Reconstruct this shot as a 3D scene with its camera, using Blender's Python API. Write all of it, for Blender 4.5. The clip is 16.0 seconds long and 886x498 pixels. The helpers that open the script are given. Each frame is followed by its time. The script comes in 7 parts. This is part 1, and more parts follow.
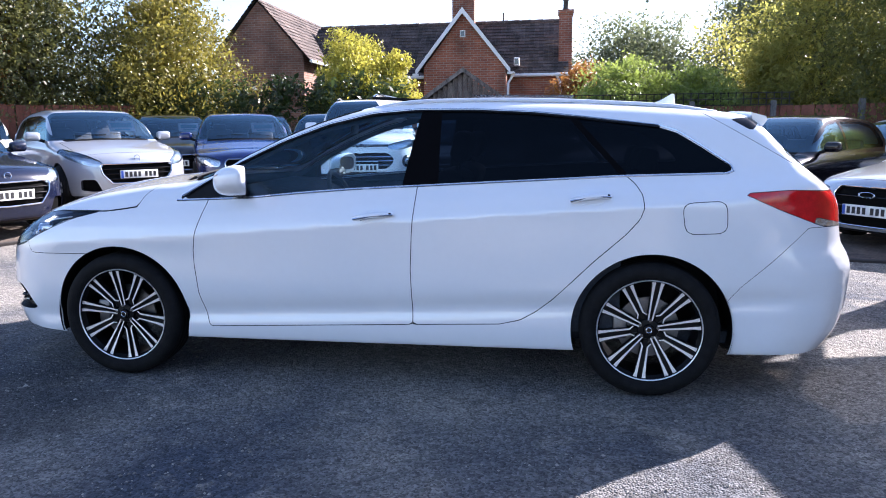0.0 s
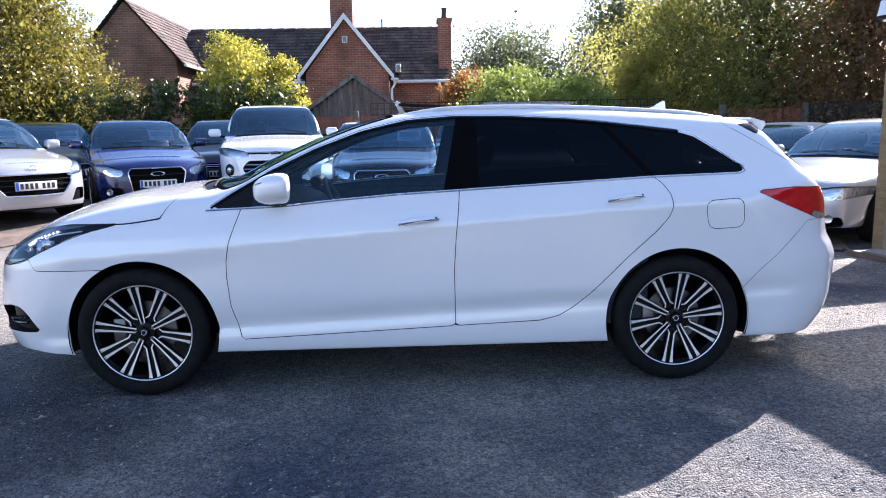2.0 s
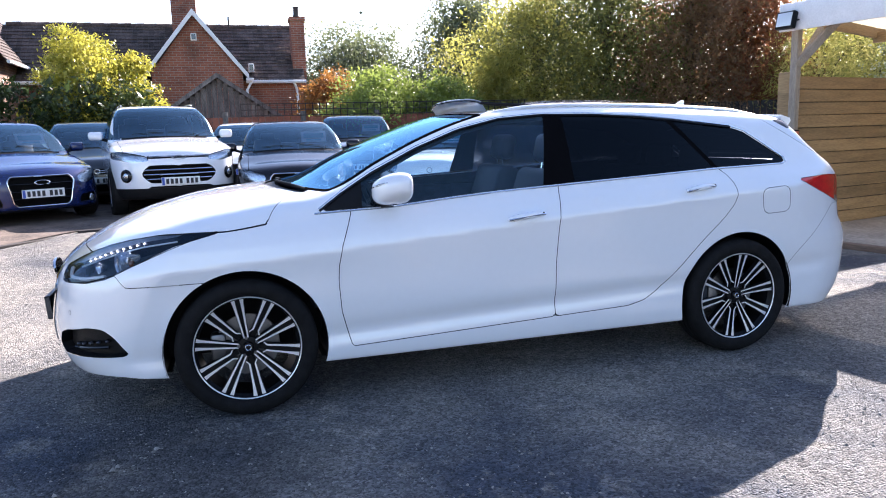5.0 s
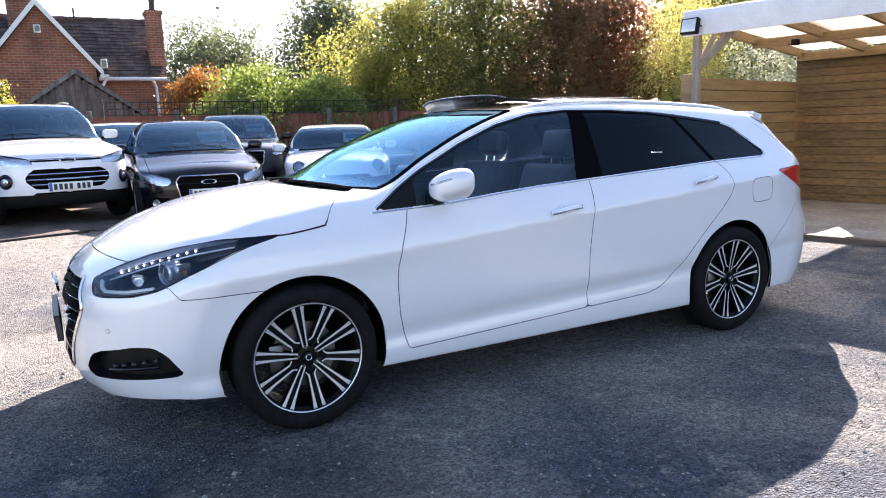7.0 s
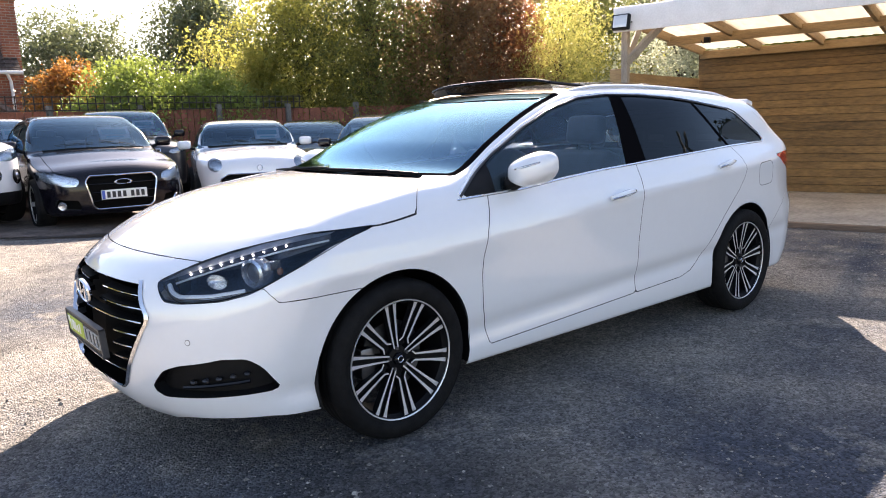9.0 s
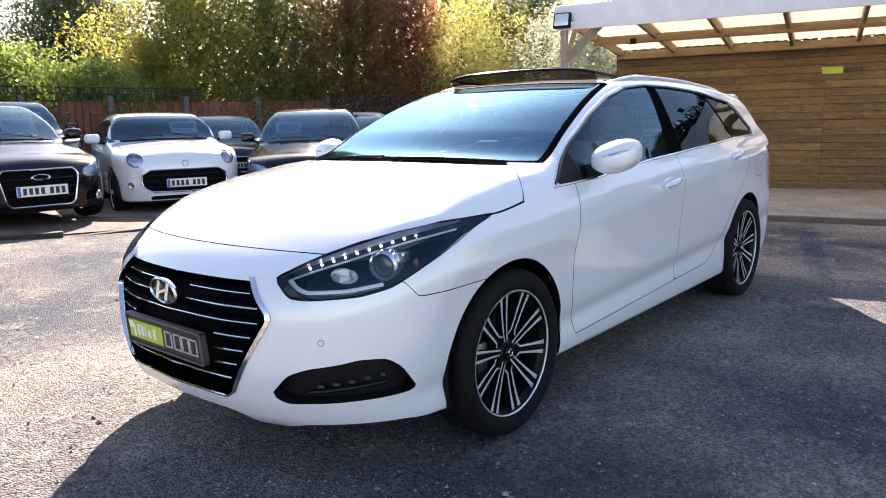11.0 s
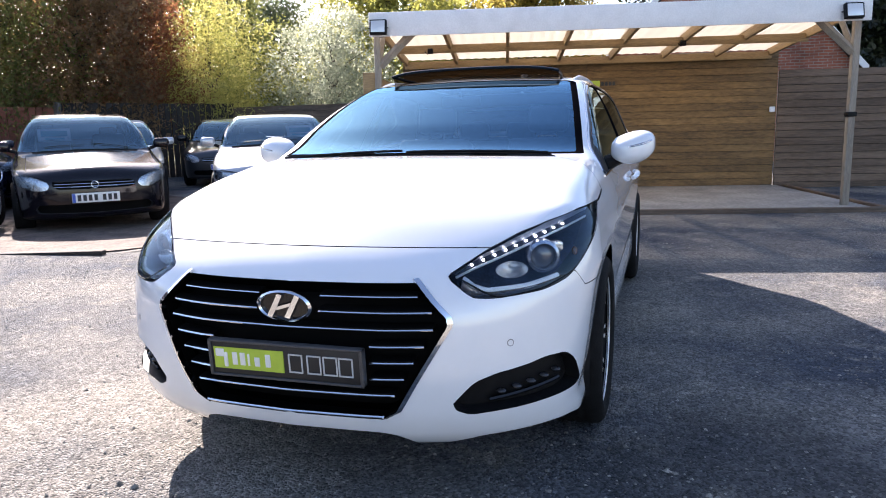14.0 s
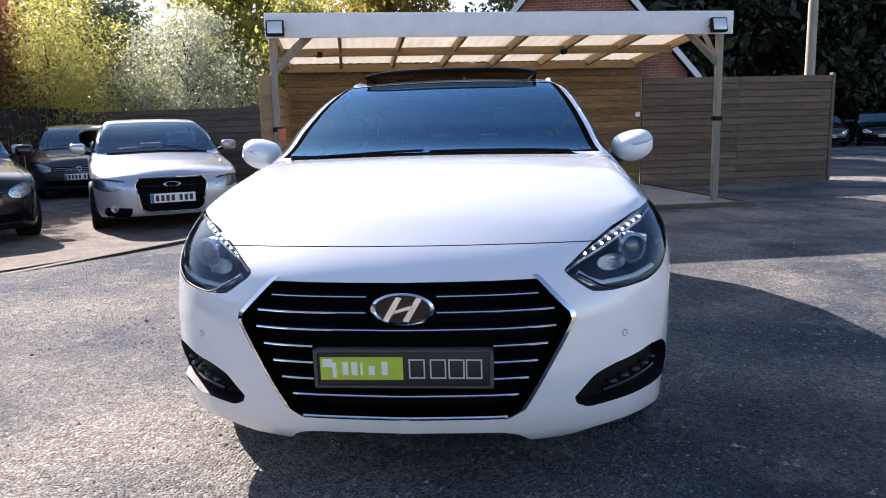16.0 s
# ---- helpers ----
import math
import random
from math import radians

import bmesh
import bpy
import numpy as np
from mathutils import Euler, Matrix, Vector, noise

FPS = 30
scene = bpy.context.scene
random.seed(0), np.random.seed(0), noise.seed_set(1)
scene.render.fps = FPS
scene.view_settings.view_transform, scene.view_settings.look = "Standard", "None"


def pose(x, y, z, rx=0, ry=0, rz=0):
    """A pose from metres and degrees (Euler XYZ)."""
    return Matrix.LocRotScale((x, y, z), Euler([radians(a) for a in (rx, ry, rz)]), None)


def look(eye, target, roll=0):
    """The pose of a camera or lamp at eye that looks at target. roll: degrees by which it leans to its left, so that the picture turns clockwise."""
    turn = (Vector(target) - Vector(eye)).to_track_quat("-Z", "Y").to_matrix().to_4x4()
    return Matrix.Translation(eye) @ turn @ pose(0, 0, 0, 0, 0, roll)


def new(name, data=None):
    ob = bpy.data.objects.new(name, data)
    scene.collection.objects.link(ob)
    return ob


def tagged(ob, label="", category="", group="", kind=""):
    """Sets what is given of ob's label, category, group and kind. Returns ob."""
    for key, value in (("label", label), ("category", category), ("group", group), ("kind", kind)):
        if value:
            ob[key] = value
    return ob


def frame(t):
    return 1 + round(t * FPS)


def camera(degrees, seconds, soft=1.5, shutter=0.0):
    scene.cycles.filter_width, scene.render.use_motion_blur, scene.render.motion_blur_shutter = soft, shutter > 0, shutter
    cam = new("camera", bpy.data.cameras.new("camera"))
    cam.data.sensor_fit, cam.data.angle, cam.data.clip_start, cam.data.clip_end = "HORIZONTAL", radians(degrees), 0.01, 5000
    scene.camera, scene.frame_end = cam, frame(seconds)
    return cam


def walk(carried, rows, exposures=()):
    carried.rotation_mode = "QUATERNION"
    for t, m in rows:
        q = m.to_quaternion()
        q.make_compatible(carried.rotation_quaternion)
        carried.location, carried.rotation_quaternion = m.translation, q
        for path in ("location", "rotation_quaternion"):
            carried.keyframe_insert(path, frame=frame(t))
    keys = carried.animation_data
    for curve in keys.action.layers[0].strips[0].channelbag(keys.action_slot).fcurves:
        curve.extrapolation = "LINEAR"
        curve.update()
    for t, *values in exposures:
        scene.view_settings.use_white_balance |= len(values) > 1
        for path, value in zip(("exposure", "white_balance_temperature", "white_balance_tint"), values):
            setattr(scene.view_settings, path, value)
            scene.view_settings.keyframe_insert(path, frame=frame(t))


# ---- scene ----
cam = camera(63.4, 16.0, soft=1.0)
PATH = [
    (0, (0.921, -4.349, 1.302), (0.617, -2.4, 0.976), -0.6),
    (0.5, (0.682, -4.433, 1.303), (0.488, -2.469, 0.979), -0.7),
    (1, (0.441, -4.501, 1.304), (0.347, -2.529, 0.983), -0.7),
    (1.5, (0.23, -4.505, 1.297), (0.211, -2.53, 0.979), -0.8),
    (2, (0.016, -4.499, 1.315), (0.094, -2.526, 0.999), -1.0),
    (2.5, (-0.248, -4.537, 1.311), (-0.072, -2.57, 0.995), -1.0),
    (3, (-0.5, -4.561, 1.325), (-0.228, -2.605, 1.01), -1.1),
    (3.5, (-0.713, -4.522, 1.307), (-0.377, -2.576, 0.992), -1.2),
    (4, (-0.961, -4.456, 1.324), (-0.549, -2.525, 1.006), -1.3),
    (6.5, (-2.092, -4.014, 1.33), (-1.256, -2.228, 1.0), -1.8),
    (7, (-2.329, -3.881, 1.331), (-1.383, -2.151, 0.998), -1.8),
    (7.5, (-2.505, -3.726, 1.317), (-1.495, -2.032, 0.982), -2.0),
    (8, (-2.682, -3.531, 1.304), (-1.594, -1.888, 0.964), -2.0),
    (8.5, (-2.855, -3.348, 1.284), (-1.694, -1.756, 0.943), -2.1),
    (9, (-3.036, -3.16, 1.28), (-1.78, -1.642, 0.935), -2.0),
    (11.5, (-3.722, -2.191, 1.236), (-2.141, -1.02, 0.88), -1.2),
    (12, (-3.811, -1.937, 1.222), (-2.142, -0.893, 0.868), -1.1),
    (12.5, (-3.92, -1.731, 1.204), (-2.191, -0.791, 0.852), -1.2),
    (13, (-4.052, -1.54, 1.206), (-2.254, -0.737, 0.857), -1.2),
    (13.5, (-4.141, -1.343, 1.191), (-2.306, -0.627, 0.846), -1.3),
    (14, (-4.209, -1.108, 1.187), (-2.329, -0.514, 0.847), -1.3),
    (14.5, (-4.268, -0.906, 1.175), (-2.36, -0.409, 0.84), -1.4),
    (15, (-4.338, -0.703, 1.179), (-2.403, -0.321, 0.846), -1.4),
    (15.5, (-4.359, -0.502, 1.176), (-2.406, -0.221, 0.844), -1.4),
    (16, (-4.339, -0.307, 1.172), (-2.374, -0.135, 0.84), -1.5),
]
walk(cam, [(t, look(eye, target, roll)) for t, eye, target, roll in PATH],
     exposures=[(0.0, 2.05, 6000, 22), (4.0, 2.12, 6250, 21), (6.5, 2.24, 6400, 21), (7.5, 2.27, 7150, 20), (9.0, 2.26, 7600, 21), (12.5, 2.04, 6700, 21), (14.8, 1.98, 6550, 20), (16.0, 1.56, 6450, 20)])

# ---- light: low autumn sun ahead of the walk, clear sky ----
SUN_TO = Vector((1.22, 1.21, 1.0)).normalized()
world = bpy.data.worlds.new("world")
scene.world = world
world.use_nodes = True
wn = world.node_tree.nodes
wn.clear()
sky = wn.new("ShaderNodeTexSky")
sky.sky_type = "NISHITA"
sky.sun_disc = False
sky.sun_elevation = math.asin(SUN_TO.z)
sky.sun_rotation = math.atan2(SUN_TO.x, SUN_TO.y)
sky.air_density, sky.dust_density, sky.ozone_density = 1.0, 0.8, 1.6
bg = wn.new("ShaderNodeBackground")
bg.inputs["Strength"].default_value = 0.078
wo = wn.new("ShaderNodeOutputWorld")
world.node_tree.links.new(sky.outputs[0], bg.inputs[0])
world.node_tree.links.new(bg.outputs[0], wo.inputs[0])
sun = new("sun", bpy.data.lights.new("sun", "SUN"))
sun.data.energy, sun.data.angle, sun.data.color = 5.0, radians(0.5), (1.0, 0.94, 0.85)
sun.matrix_world = look(SUN_TO * 40, (0, 0, 0))

# ---- materials ----
def mat(name, color, rough=0.6, metal=0.0, vary=0.0, scale=8.0, bump=0.0, bscale=60.0, coat=0.0, spec=0.5,
        second=None, emit=None, strength=0.0, stretch=(1, 1, 1), rnd=0.0, croug=0.03):
    m = bpy.data.materials.new(name)
    m.use_nodes = True
    nt = m.node_tree
    n, l = nt.nodes, nt.links
    p = n["Principled BSDF"]
    p.inputs["Base Color"].default_value = (*color, 1)
    p.inputs["Roughness"].default_value = rough
    p.inputs["Metallic"].default_value = metal
    p.inputs["Specular IOR Level"].default_value = spec
    p.inputs["Coat Weight"].default_value = coat
    p.inputs["Coat Roughness"].default_value = croug
    if emit:
        p.inputs["Emission Color"].default_value = (*emit, 1)
        p.inputs["Emission Strength"].default_value = strength
    if vary or bump or rnd:
        tc = n.new("ShaderNodeTexCoord")
        mp = n.new("ShaderNodeMapping")
        mp.inputs["Scale"].default_value = stretch
        l.new(tc.outputs["Object"], mp.inputs["Vector"])
        if rnd:
            info = n.new("ShaderNodeObjectInfo")
            far = n.new("ShaderNodeVectorMath")
            far.operation = "SCALE"
            far.inputs[0].default_value = (37.0, 53.0, 29.0)
            l.new(info.outputs["Random"], far.inputs["Scale"])
            l.new(far.outputs[0], mp.inputs["Location"])
    if vary:
        a = n.new("ShaderNodeTexNoise")
        a.inputs["Scale"].default_value, a.inputs["Detail"].default_value = scale, 6
        b = n.new("ShaderNodeTexNoise")
        b.inputs["Scale"].default_value, b.inputs["Detail"].default_value = scale * 9, 4
        for t in (a, b):
            l.new(mp.outputs[0], t.inputs["Vector"])
        add = n.new("ShaderNodeMath")
        add.operation = "MULTIPLY_ADD"
        add.inputs[1].default_value = 0.5
        l.new(b.outputs[0], add.inputs[0])
        half = n.new("ShaderNodeMath")
        half.operation = "MULTIPLY"
        half.inputs[1].default_value = 0.5
        l.new(a.outputs[0], half.inputs[0])
        l.new(half.outputs[0], add.inputs[2])
        ramp = n.new("ShaderNodeValToRGB")
        dark = second or tuple(c * (1 - vary) for c in color)
        light = color if second else tuple(min(1, c * (1 + vary)) for c in color)
        ramp.color_ramp.elements[0].position, ramp.color_ramp.elements[0].color = 0.36, (*dark, 1)
        ramp.color_ramp.elements[1].position, ramp.color_ramp.elements[1].color = 0.64, (*light, 1)
        l.new(add.outputs[0], ramp.inputs[0])
        out = ramp.outputs[0]
        if rnd:
            out = random_tone(nt, out, rnd)
        l.new(out, p.inputs["Base Color"])
    if bump:
        c = n.new("ShaderNodeTexNoise")
        c.inputs["Scale"].default_value, c.inputs["Detail"].default_value = bscale, 5
        l.new(mp.outputs[0], c.inputs["Vector"])
        bp = n.new("ShaderNodeBump")
        bp.inputs["Strength"].default_value, bp.inputs["Distance"].default_value = bump, 0.01
        l.new(c.outputs[0], bp.inputs["Height"])
        l.new(bp.outputs[0], p.inputs["Normal"])
    return m


def random_tone(nt, color, amount, island=False):
    n, l = nt.nodes, nt.links
    info = n.new("ShaderNodeNewGeometry") if island else n.new("ShaderNodeObjectInfo")
    mr = n.new("ShaderNodeMapRange")
    mr.inputs["To Min"].default_value, mr.inputs["To Max"].default_value = 1 - amount, 1 + amount
    l.new(info.outputs["Random Per Island" if island else "Random"], mr.inputs["Value"])
    mul = n.new("ShaderNodeVectorMath")
    mul.operation = "SCALE"
    l.new(color, mul.inputs[0])
    l.new(mr.outputs[0], mul.inputs["Scale"])
    return mul.outputs[0]


def glass(name, tint, rough=0.0, ior=1.5, sheen=(1, 1, 1)):
    """A thin pane: tinted light goes straight through, the rest mirrors by Fresnel."""
    m = bpy.data.materials.new(name)
    m.use_nodes = True
    n, l = m.node_tree.nodes, m.node_tree.links
    n.clear()
    tr = n.new("ShaderNodeBsdfTransparent")
    tr.inputs[0].default_value = (*tint, 1)
    gl = n.new("ShaderNodeBsdfGlossy")
    gl.inputs["Color"].default_value = (*sheen, 1)
    gl.inputs["Roughness"].default_value = rough
    fr = n.new("ShaderNodeFresnel")
    fr.inputs[0].default_value = ior
    mx = n.new("ShaderNodeMixShader")
    out = n.new("ShaderNodeOutputMaterial")
    l.new(fr.outputs[0], mx.inputs[0])
    l.new(tr.outputs[0], mx.inputs[1])
    l.new(gl.outputs[0], mx.inputs[2])
    l.new(mx.outputs[0], out.inputs[0])
    return m


def leaf_mat(name, a, b, back=0.5):
    """Leaves whose tone drifts over the crown and differs leaf by leaf, and that let light through."""
    m = bpy.data.materials.new(name)
    m.use_nodes = True
    nt = m.node_tree
    n, l = nt.nodes, nt.links
    p = n["Principled BSDF"]
    geo = n.new("ShaderNodeNewGeometry")
    tc = n.new("ShaderNodeTexCoord")
    drift = n.new("ShaderNodeTexNoise")
    drift.inputs["Scale"].default_value, drift.inputs["Detail"].default_value = 1.1, 3
    l.new(tc.outputs["Object"], drift.inputs["Vector"])
    wide = n.new("ShaderNodeMapRange")
    wide.inputs["From Min"].default_value, wide.inputs["From Max"].default_value = 0.36, 0.66
    l.new(drift.outputs[0], wide.inputs["Value"])
    own = n.new("ShaderNodeMath")
    own.operation = "MULTIPLY"
    own.inputs[1].default_value = 0.45
    l.new(geo.outputs["Random Per Island"], own.inputs[0])
    both = n.new("ShaderNodeMath")
    both.operation = "MULTIPLY_ADD"
    both.inputs[1].default_value = 0.55
    l.new(wide.outputs[0], both.inputs[0])
    l.new(own.outputs[0], both.inputs[2])
    ramp = n.new("ShaderNodeValToRGB")
    ramp.color_ramp.elements[0].color, ramp.color_ramp.elements[1].color = (*a, 1), (*b, 1)
    l.new(both.outputs[0], ramp.inputs[0])
    l.new(ramp.outputs[0], p.inputs["Base Color"])
    p.inputs["Roughness"].default_value = 0.36
    tl = n.new("ShaderNodeBsdfTranslucent")
    l.new(ramp.outputs[0], tl.inputs[0])
    mx = n.new("ShaderNodeMixShader")
    mx.inputs[0].default_value = back
    out = n["Material Output"]
    l.new(p.outputs[0], mx.inputs[1])
    l.new(tl.outputs[0], mx.inputs[2])
    l.new(mx.outputs[0], out.inputs[0])
    return m


WHITE_PAINT = mat("white_paint", (0.79, 0.805, 0.83), 0.26, coat=1.0, vary=0.01, scale=3)
WHITE_PAINT.node_tree.nodes["Principled BSDF"].inputs["Coat IOR"].default_value = 1.8
BLACK_GLOSS = mat("black_gloss", (0.006, 0.006, 0.007), 0.12, coat=0.15, spec=0.35)
BLACK_PLASTIC = mat("black_plastic", (0.008, 0.008, 0.009), 0.5, spec=0.15, vary=0.2, scale=30, bump=0.15, bscale=300)
DEEP_BLACK = mat("grille_black", (0.004, 0.004, 0.004), 0.6, spec=0.03)
LAMP_DARK = mat("lamp_dark", (0.035, 0.05, 0.085), 0.28, spec=0.5, metal=0.5, vary=0.5, scale=14)
RUBBER = mat("rubber", (0.010, 0.010, 0.0105), 0.7, spec=0.1, vary=0.35, scale=25, bump=0.3, bscale=180)
CHROME = mat("chrome", (0.82, 0.83, 0.85), 0.08, metal=1.0)
ALLOY = mat("machined_alloy", (0.80, 0.80, 0.81), 0.32, metal=0.55, vary=0.05, scale=40)
DARK_ALLOY = mat("dark_alloy", (0.006, 0.006, 0.007), 0.4, spec=0.15)
STEEL = mat("brake_steel", (0.17, 0.17, 0.175), 0.4, metal=1.0, vary=0.15, scale=30)
CABIN = mat("cabin_lining", (0.042, 0.048, 0.058), 0.85, spec=0.1, vary=0.3, scale=20, bump=0.2, bscale=250)
LEATHER = mat("dark_leather", (0.045, 0.047, 0.054), 0.5, vary=0.25, scale=18, bump=0.25, bscale=200)
GREY_TRIM = mat("grey_trim", (0.30, 0.30, 0.31), 0.45, vary=0.1, scale=30)
GLASS_CLEAR = glass("clear_glass", (0.76, 0.90, 0.97), ior=1.6, sheen=(0.6, 0.85, 1.0))
GLASS_FRONT = glass("windscreen_glass", (0.50, 0.66, 0.74), ior=2.5, sheen=(0.33, 0.68, 0.98))
GLASS_PARKED = glass("parked_car_glass", (0.86, 0.92, 0.95), ior=2.4, sheen=(0.55, 0.84, 1.0))
GLASS_DARK = glass("privacy_glass", (0.045, 0.05, 0.062), ior=1.27, sheen=(0.72, 0.88, 1.0))
PILLAR = mat("pillar_black", (0.005, 0.005, 0.006), 0.9, spec=0.0, vary=0.1, scale=20)
GLASS_LAMP = glass("lamp_cover", (0.93, 0.95, 0.96), ior=1.45, sheen=(0.6, 0.8, 1.0))
DEFLECTOR = glass("deflector_mesh", (0.24, 0.21, 0.18), rough=0.3, ior=1.12)
PROJECTOR = mat("projector_lens", (0.09, 0.10, 0.12), 0.10, spec=0.8, coat=1.0)
LAMP_SILVER = mat("lamp_silver", (0.62, 0.68, 0.78), 0.22, metal=0.75, vary=0.1, scale=30)
LAMP_SMOKE = mat("lamp_smoke", (0.22, 0.18, 0.16), 0.18, metal=0.6, vary=0.6, scale=30)
LAMP_AMBER = mat("lamp_amber", (0.16, 0.06, 0.03), 0.2, coat=0.8)
RED_LENS = mat("red_lens", (0.55, 0.010, 0.012), 0.12, coat=1.0, vary=0.25, scale=25)
LED = mat("led", (0.9, 0.9, 0.9), 0.3, emit=(1.0, 0.98, 0.95), strength=2.5)
LAMP_BEZEL = mat("lamp_bezel", (0.42, 0.47, 0.56), 0.38, metal=0.25, vary=0.15, scale=30)
GUIDE = mat("light_guide", (0.80, 0.83, 0.88), 0.18, coat=0.6)
FOG_LENS = mat("fog_lens", (0.05, 0.05, 0.055), 0.25, metal=0.3, vary=0.4, scale=40)
PLATE_BLUE = mat("plate_blue", (0.03, 0.09, 0.42), 0.4)
PLATE_WHITE = mat("plate_white", (0.78, 0.78, 0.74), 0.35, vary=0.06, scale=30)
INK = mat("ink", (0.02, 0.02, 0.022), 0.5)
LIME = mat("lime_panel", (0.42, 0.55, 0.05), 0.45, vary=0.06, scale=40)
PLATE_GREY = mat("plate_frame_grey", (0.055, 0.055, 0.058), 0.4, vary=0.15, scale=30)
GREY_INK = mat("grey_ink", (0.55, 0.55, 0.55), 0.5)
PLATE_BLACK = mat("plate_black", (0.012, 0.012, 0.013), 0.5, vary=0.2, scale=40)

LAMP_INNER = mat("lamp_inner", (0.86, 0.87, 0.89), 0.14, metal=0.85, vary=0.25, scale=22, bump=1.0, bscale=22)


def brick_mat(name, a, b, mortar, size=0.225):
    m = bpy.data.materials.new(name)
    m.use_nodes = True
    n, l = m.node_tree.nodes, m.node_tree.links
    p = n["Principled BSDF"]
    p.inputs["Roughness"].default_value = 0.85
    tc = n.new("ShaderNodeTexCoord")
    sx = n.new("ShaderNodeSeparateXYZ")
    l.new(tc.outputs["Object"], sx.inputs[0])
    ad = n.new("ShaderNodeMath")
    ad.operation = "ADD"
    l.new(sx.outputs[0], ad.inputs[0])
    l.new(sx.outputs[1], ad.inputs[1])
    cx = n.new("ShaderNodeCombineXYZ")
    l.new(ad.outputs[0], cx.inputs[0])
    l.new(sx.outputs[2], cx.inputs[1])
    br = n.new("ShaderNodeTexBrick")
    br.inputs["Color1"].default_value, br.inputs["Color2"].default_value, br.inputs["Mortar"].default_value = (*a, 1), (*b, 1), (*mortar, 1)
    br.inputs["Scale"].default_value = 1.0
    br.inputs["Brick Width"].default_value, br.inputs["Row Height"].default_value, br.inputs["Mortar Size"].default_value = size, size / 3, 0.008
    l.new(cx.outputs[0], br.inputs["Vector"])
    no = n.new("ShaderNodeTexNoise")
    no.inputs["Scale"].default_value, no.inputs["Detail"].default_value = 1.5, 6
    l.new(tc.outputs["Object"], no.inputs["Vector"])
    mr = n.new("ShaderNodeMapRange")
    mr.inputs["From Min"].default_value, mr.inputs["From Max"].default_value = 0.3, 0.7
    mr.inputs["To Min"].default_value, mr.inputs["To Max"].default_value = 0.6, 1.25
    l.new(no.outputs[0], mr.inputs["Value"])
    vm = n.new("ShaderNodeVectorMath")
    vm.operation = "SCALE"
    l.new(br.outputs["Color"], vm.inputs[0])
    l.new(mr.outputs[0], vm.inputs["Scale"])
    l.new(vm.outputs[0], p.inputs["Base Color"])
    bp = n.new("ShaderNodeBump")
    bp.inputs["Strength"].default_value, bp.inputs["Distance"].default_value = 0.6, 0.01
    l.new(br.outputs["Fac"], bp.inputs["Height"])
    bp.invert = True
    l.new(bp.outputs[0], p.inputs["Normal"])
    return m


BRICK = brick_mat("red_brick", (0.34, 0.11, 0.06), (0.24, 0.075, 0.045), (0.30, 0.25, 0.20))
BRICK_BROWN = brick_mat("brown_brick", (0.26, 0.12, 0.08), (0.19, 0.085, 0.055), (0.26, 0.21, 0.17))
WHITE_BOARD = mat("white_board", (0.78, 0.78, 0.78), 0.5, vary=0.07, scale=6)
NEW_TIMBER = mat("new_timber", (0.27, 0.18, 0.085), 0.75, vary=0.3, scale=2.5, bump=0.3, bscale=40, stretch=(0.6, 0.6, 6), rnd=0.16)
WALL_TIMBER = mat("wall_timber", (0.160, 0.095, 0.036), 0.75, vary=0.48, scale=1.5, bump=0.3, bscale=40, stretch=(0.7, 0.7, 3.5), rnd=0.2)
GREY_TIMBER = mat("grey_timber", (0.138, 0.097, 0.068), 0.85, vary=0.4, scale=1.6, bump=0.3, bscale=40, stretch=(0.5, 0.5, 6), rnd=0.14)
OLD_TIMBER = mat("old_timber", (0.13, 0.118, 0.105), 0.9, vary=0.65, scale=3, bump=0.4, bscale=40, stretch=(4, 4, 0.6), rnd=0.2)
DARK_FENCE = mat("dark_fence", (0.030, 0.024, 0.02), 0.85, vary=0.35, scale=4, bump=0.3, bscale=40, rnd=0.2)
RED_FENCE = mat("red_stained_fence", (0.22, 0.075, 0.045), 0.85, vary=0.35, scale=3, bump=0.3, bscale=40, rnd=0.15)
CONCRETE = mat("concrete", (0.30, 0.28, 0.25), 0.9, vary=0.3, scale=2.0, bump=0.3, bscale=60)
POST_TIMBER = mat("post_timber", (0.27, 0.235, 0.19), 0.8, vary=0.25, scale=3, bump=0.3, bscale=40, stretch=(4, 4, 0.6))
BARK = mat("bark", (0.085, 0.065, 0.05), 0.95, vary=0.4, scale=8, bump=0.6, bscale=30, stretch=(3, 3, 0.6))
# ---- mesh helpers ----
def mesh_of(name, verts, polys, material=None, normals=None, smooth=True):
    used = sorted({i for p in polys for i in p})
    where = {i: k for k, i in enumerate(used)}
    verts = np.asarray(verts, float)
    me = bpy.data.meshes.new(name)
    me.from_pydata(verts[used].tolist(), [], [[where[i] for i in p] for p in polys])
    me.validate()
    if smooth:
        me.shade_smooth()
    if material:
        me.materials.append(material)
    if normals is not None and len(me.vertices) == len(used):
        me.normals_split_custom_set_from_vertices(np.asarray(normals)[used].tolist())
    return me


def part(name, data, material=None, parent=None, label="", m=None, smooth=True):
    """Links a bmesh or a mesh as one mesh object under a thing or a part."""
    if isinstance(data, bmesh.types.BMesh):
        me = bpy.data.meshes.new(name)
        data.to_mesh(me)
        data.free()
        if smooth:
            me.shade_smooth()
            me.set_sharp_from_angle(angle=radians(35))
    else:
        me = data
    if material and not me.materials:
        me.materials.append(material)
    ob = new(name, me)
    if parent:
        ob.parent = parent
    if m is not None:
        ob.matrix_basis = m
    if label:
        tagged(ob, label)
    return ob


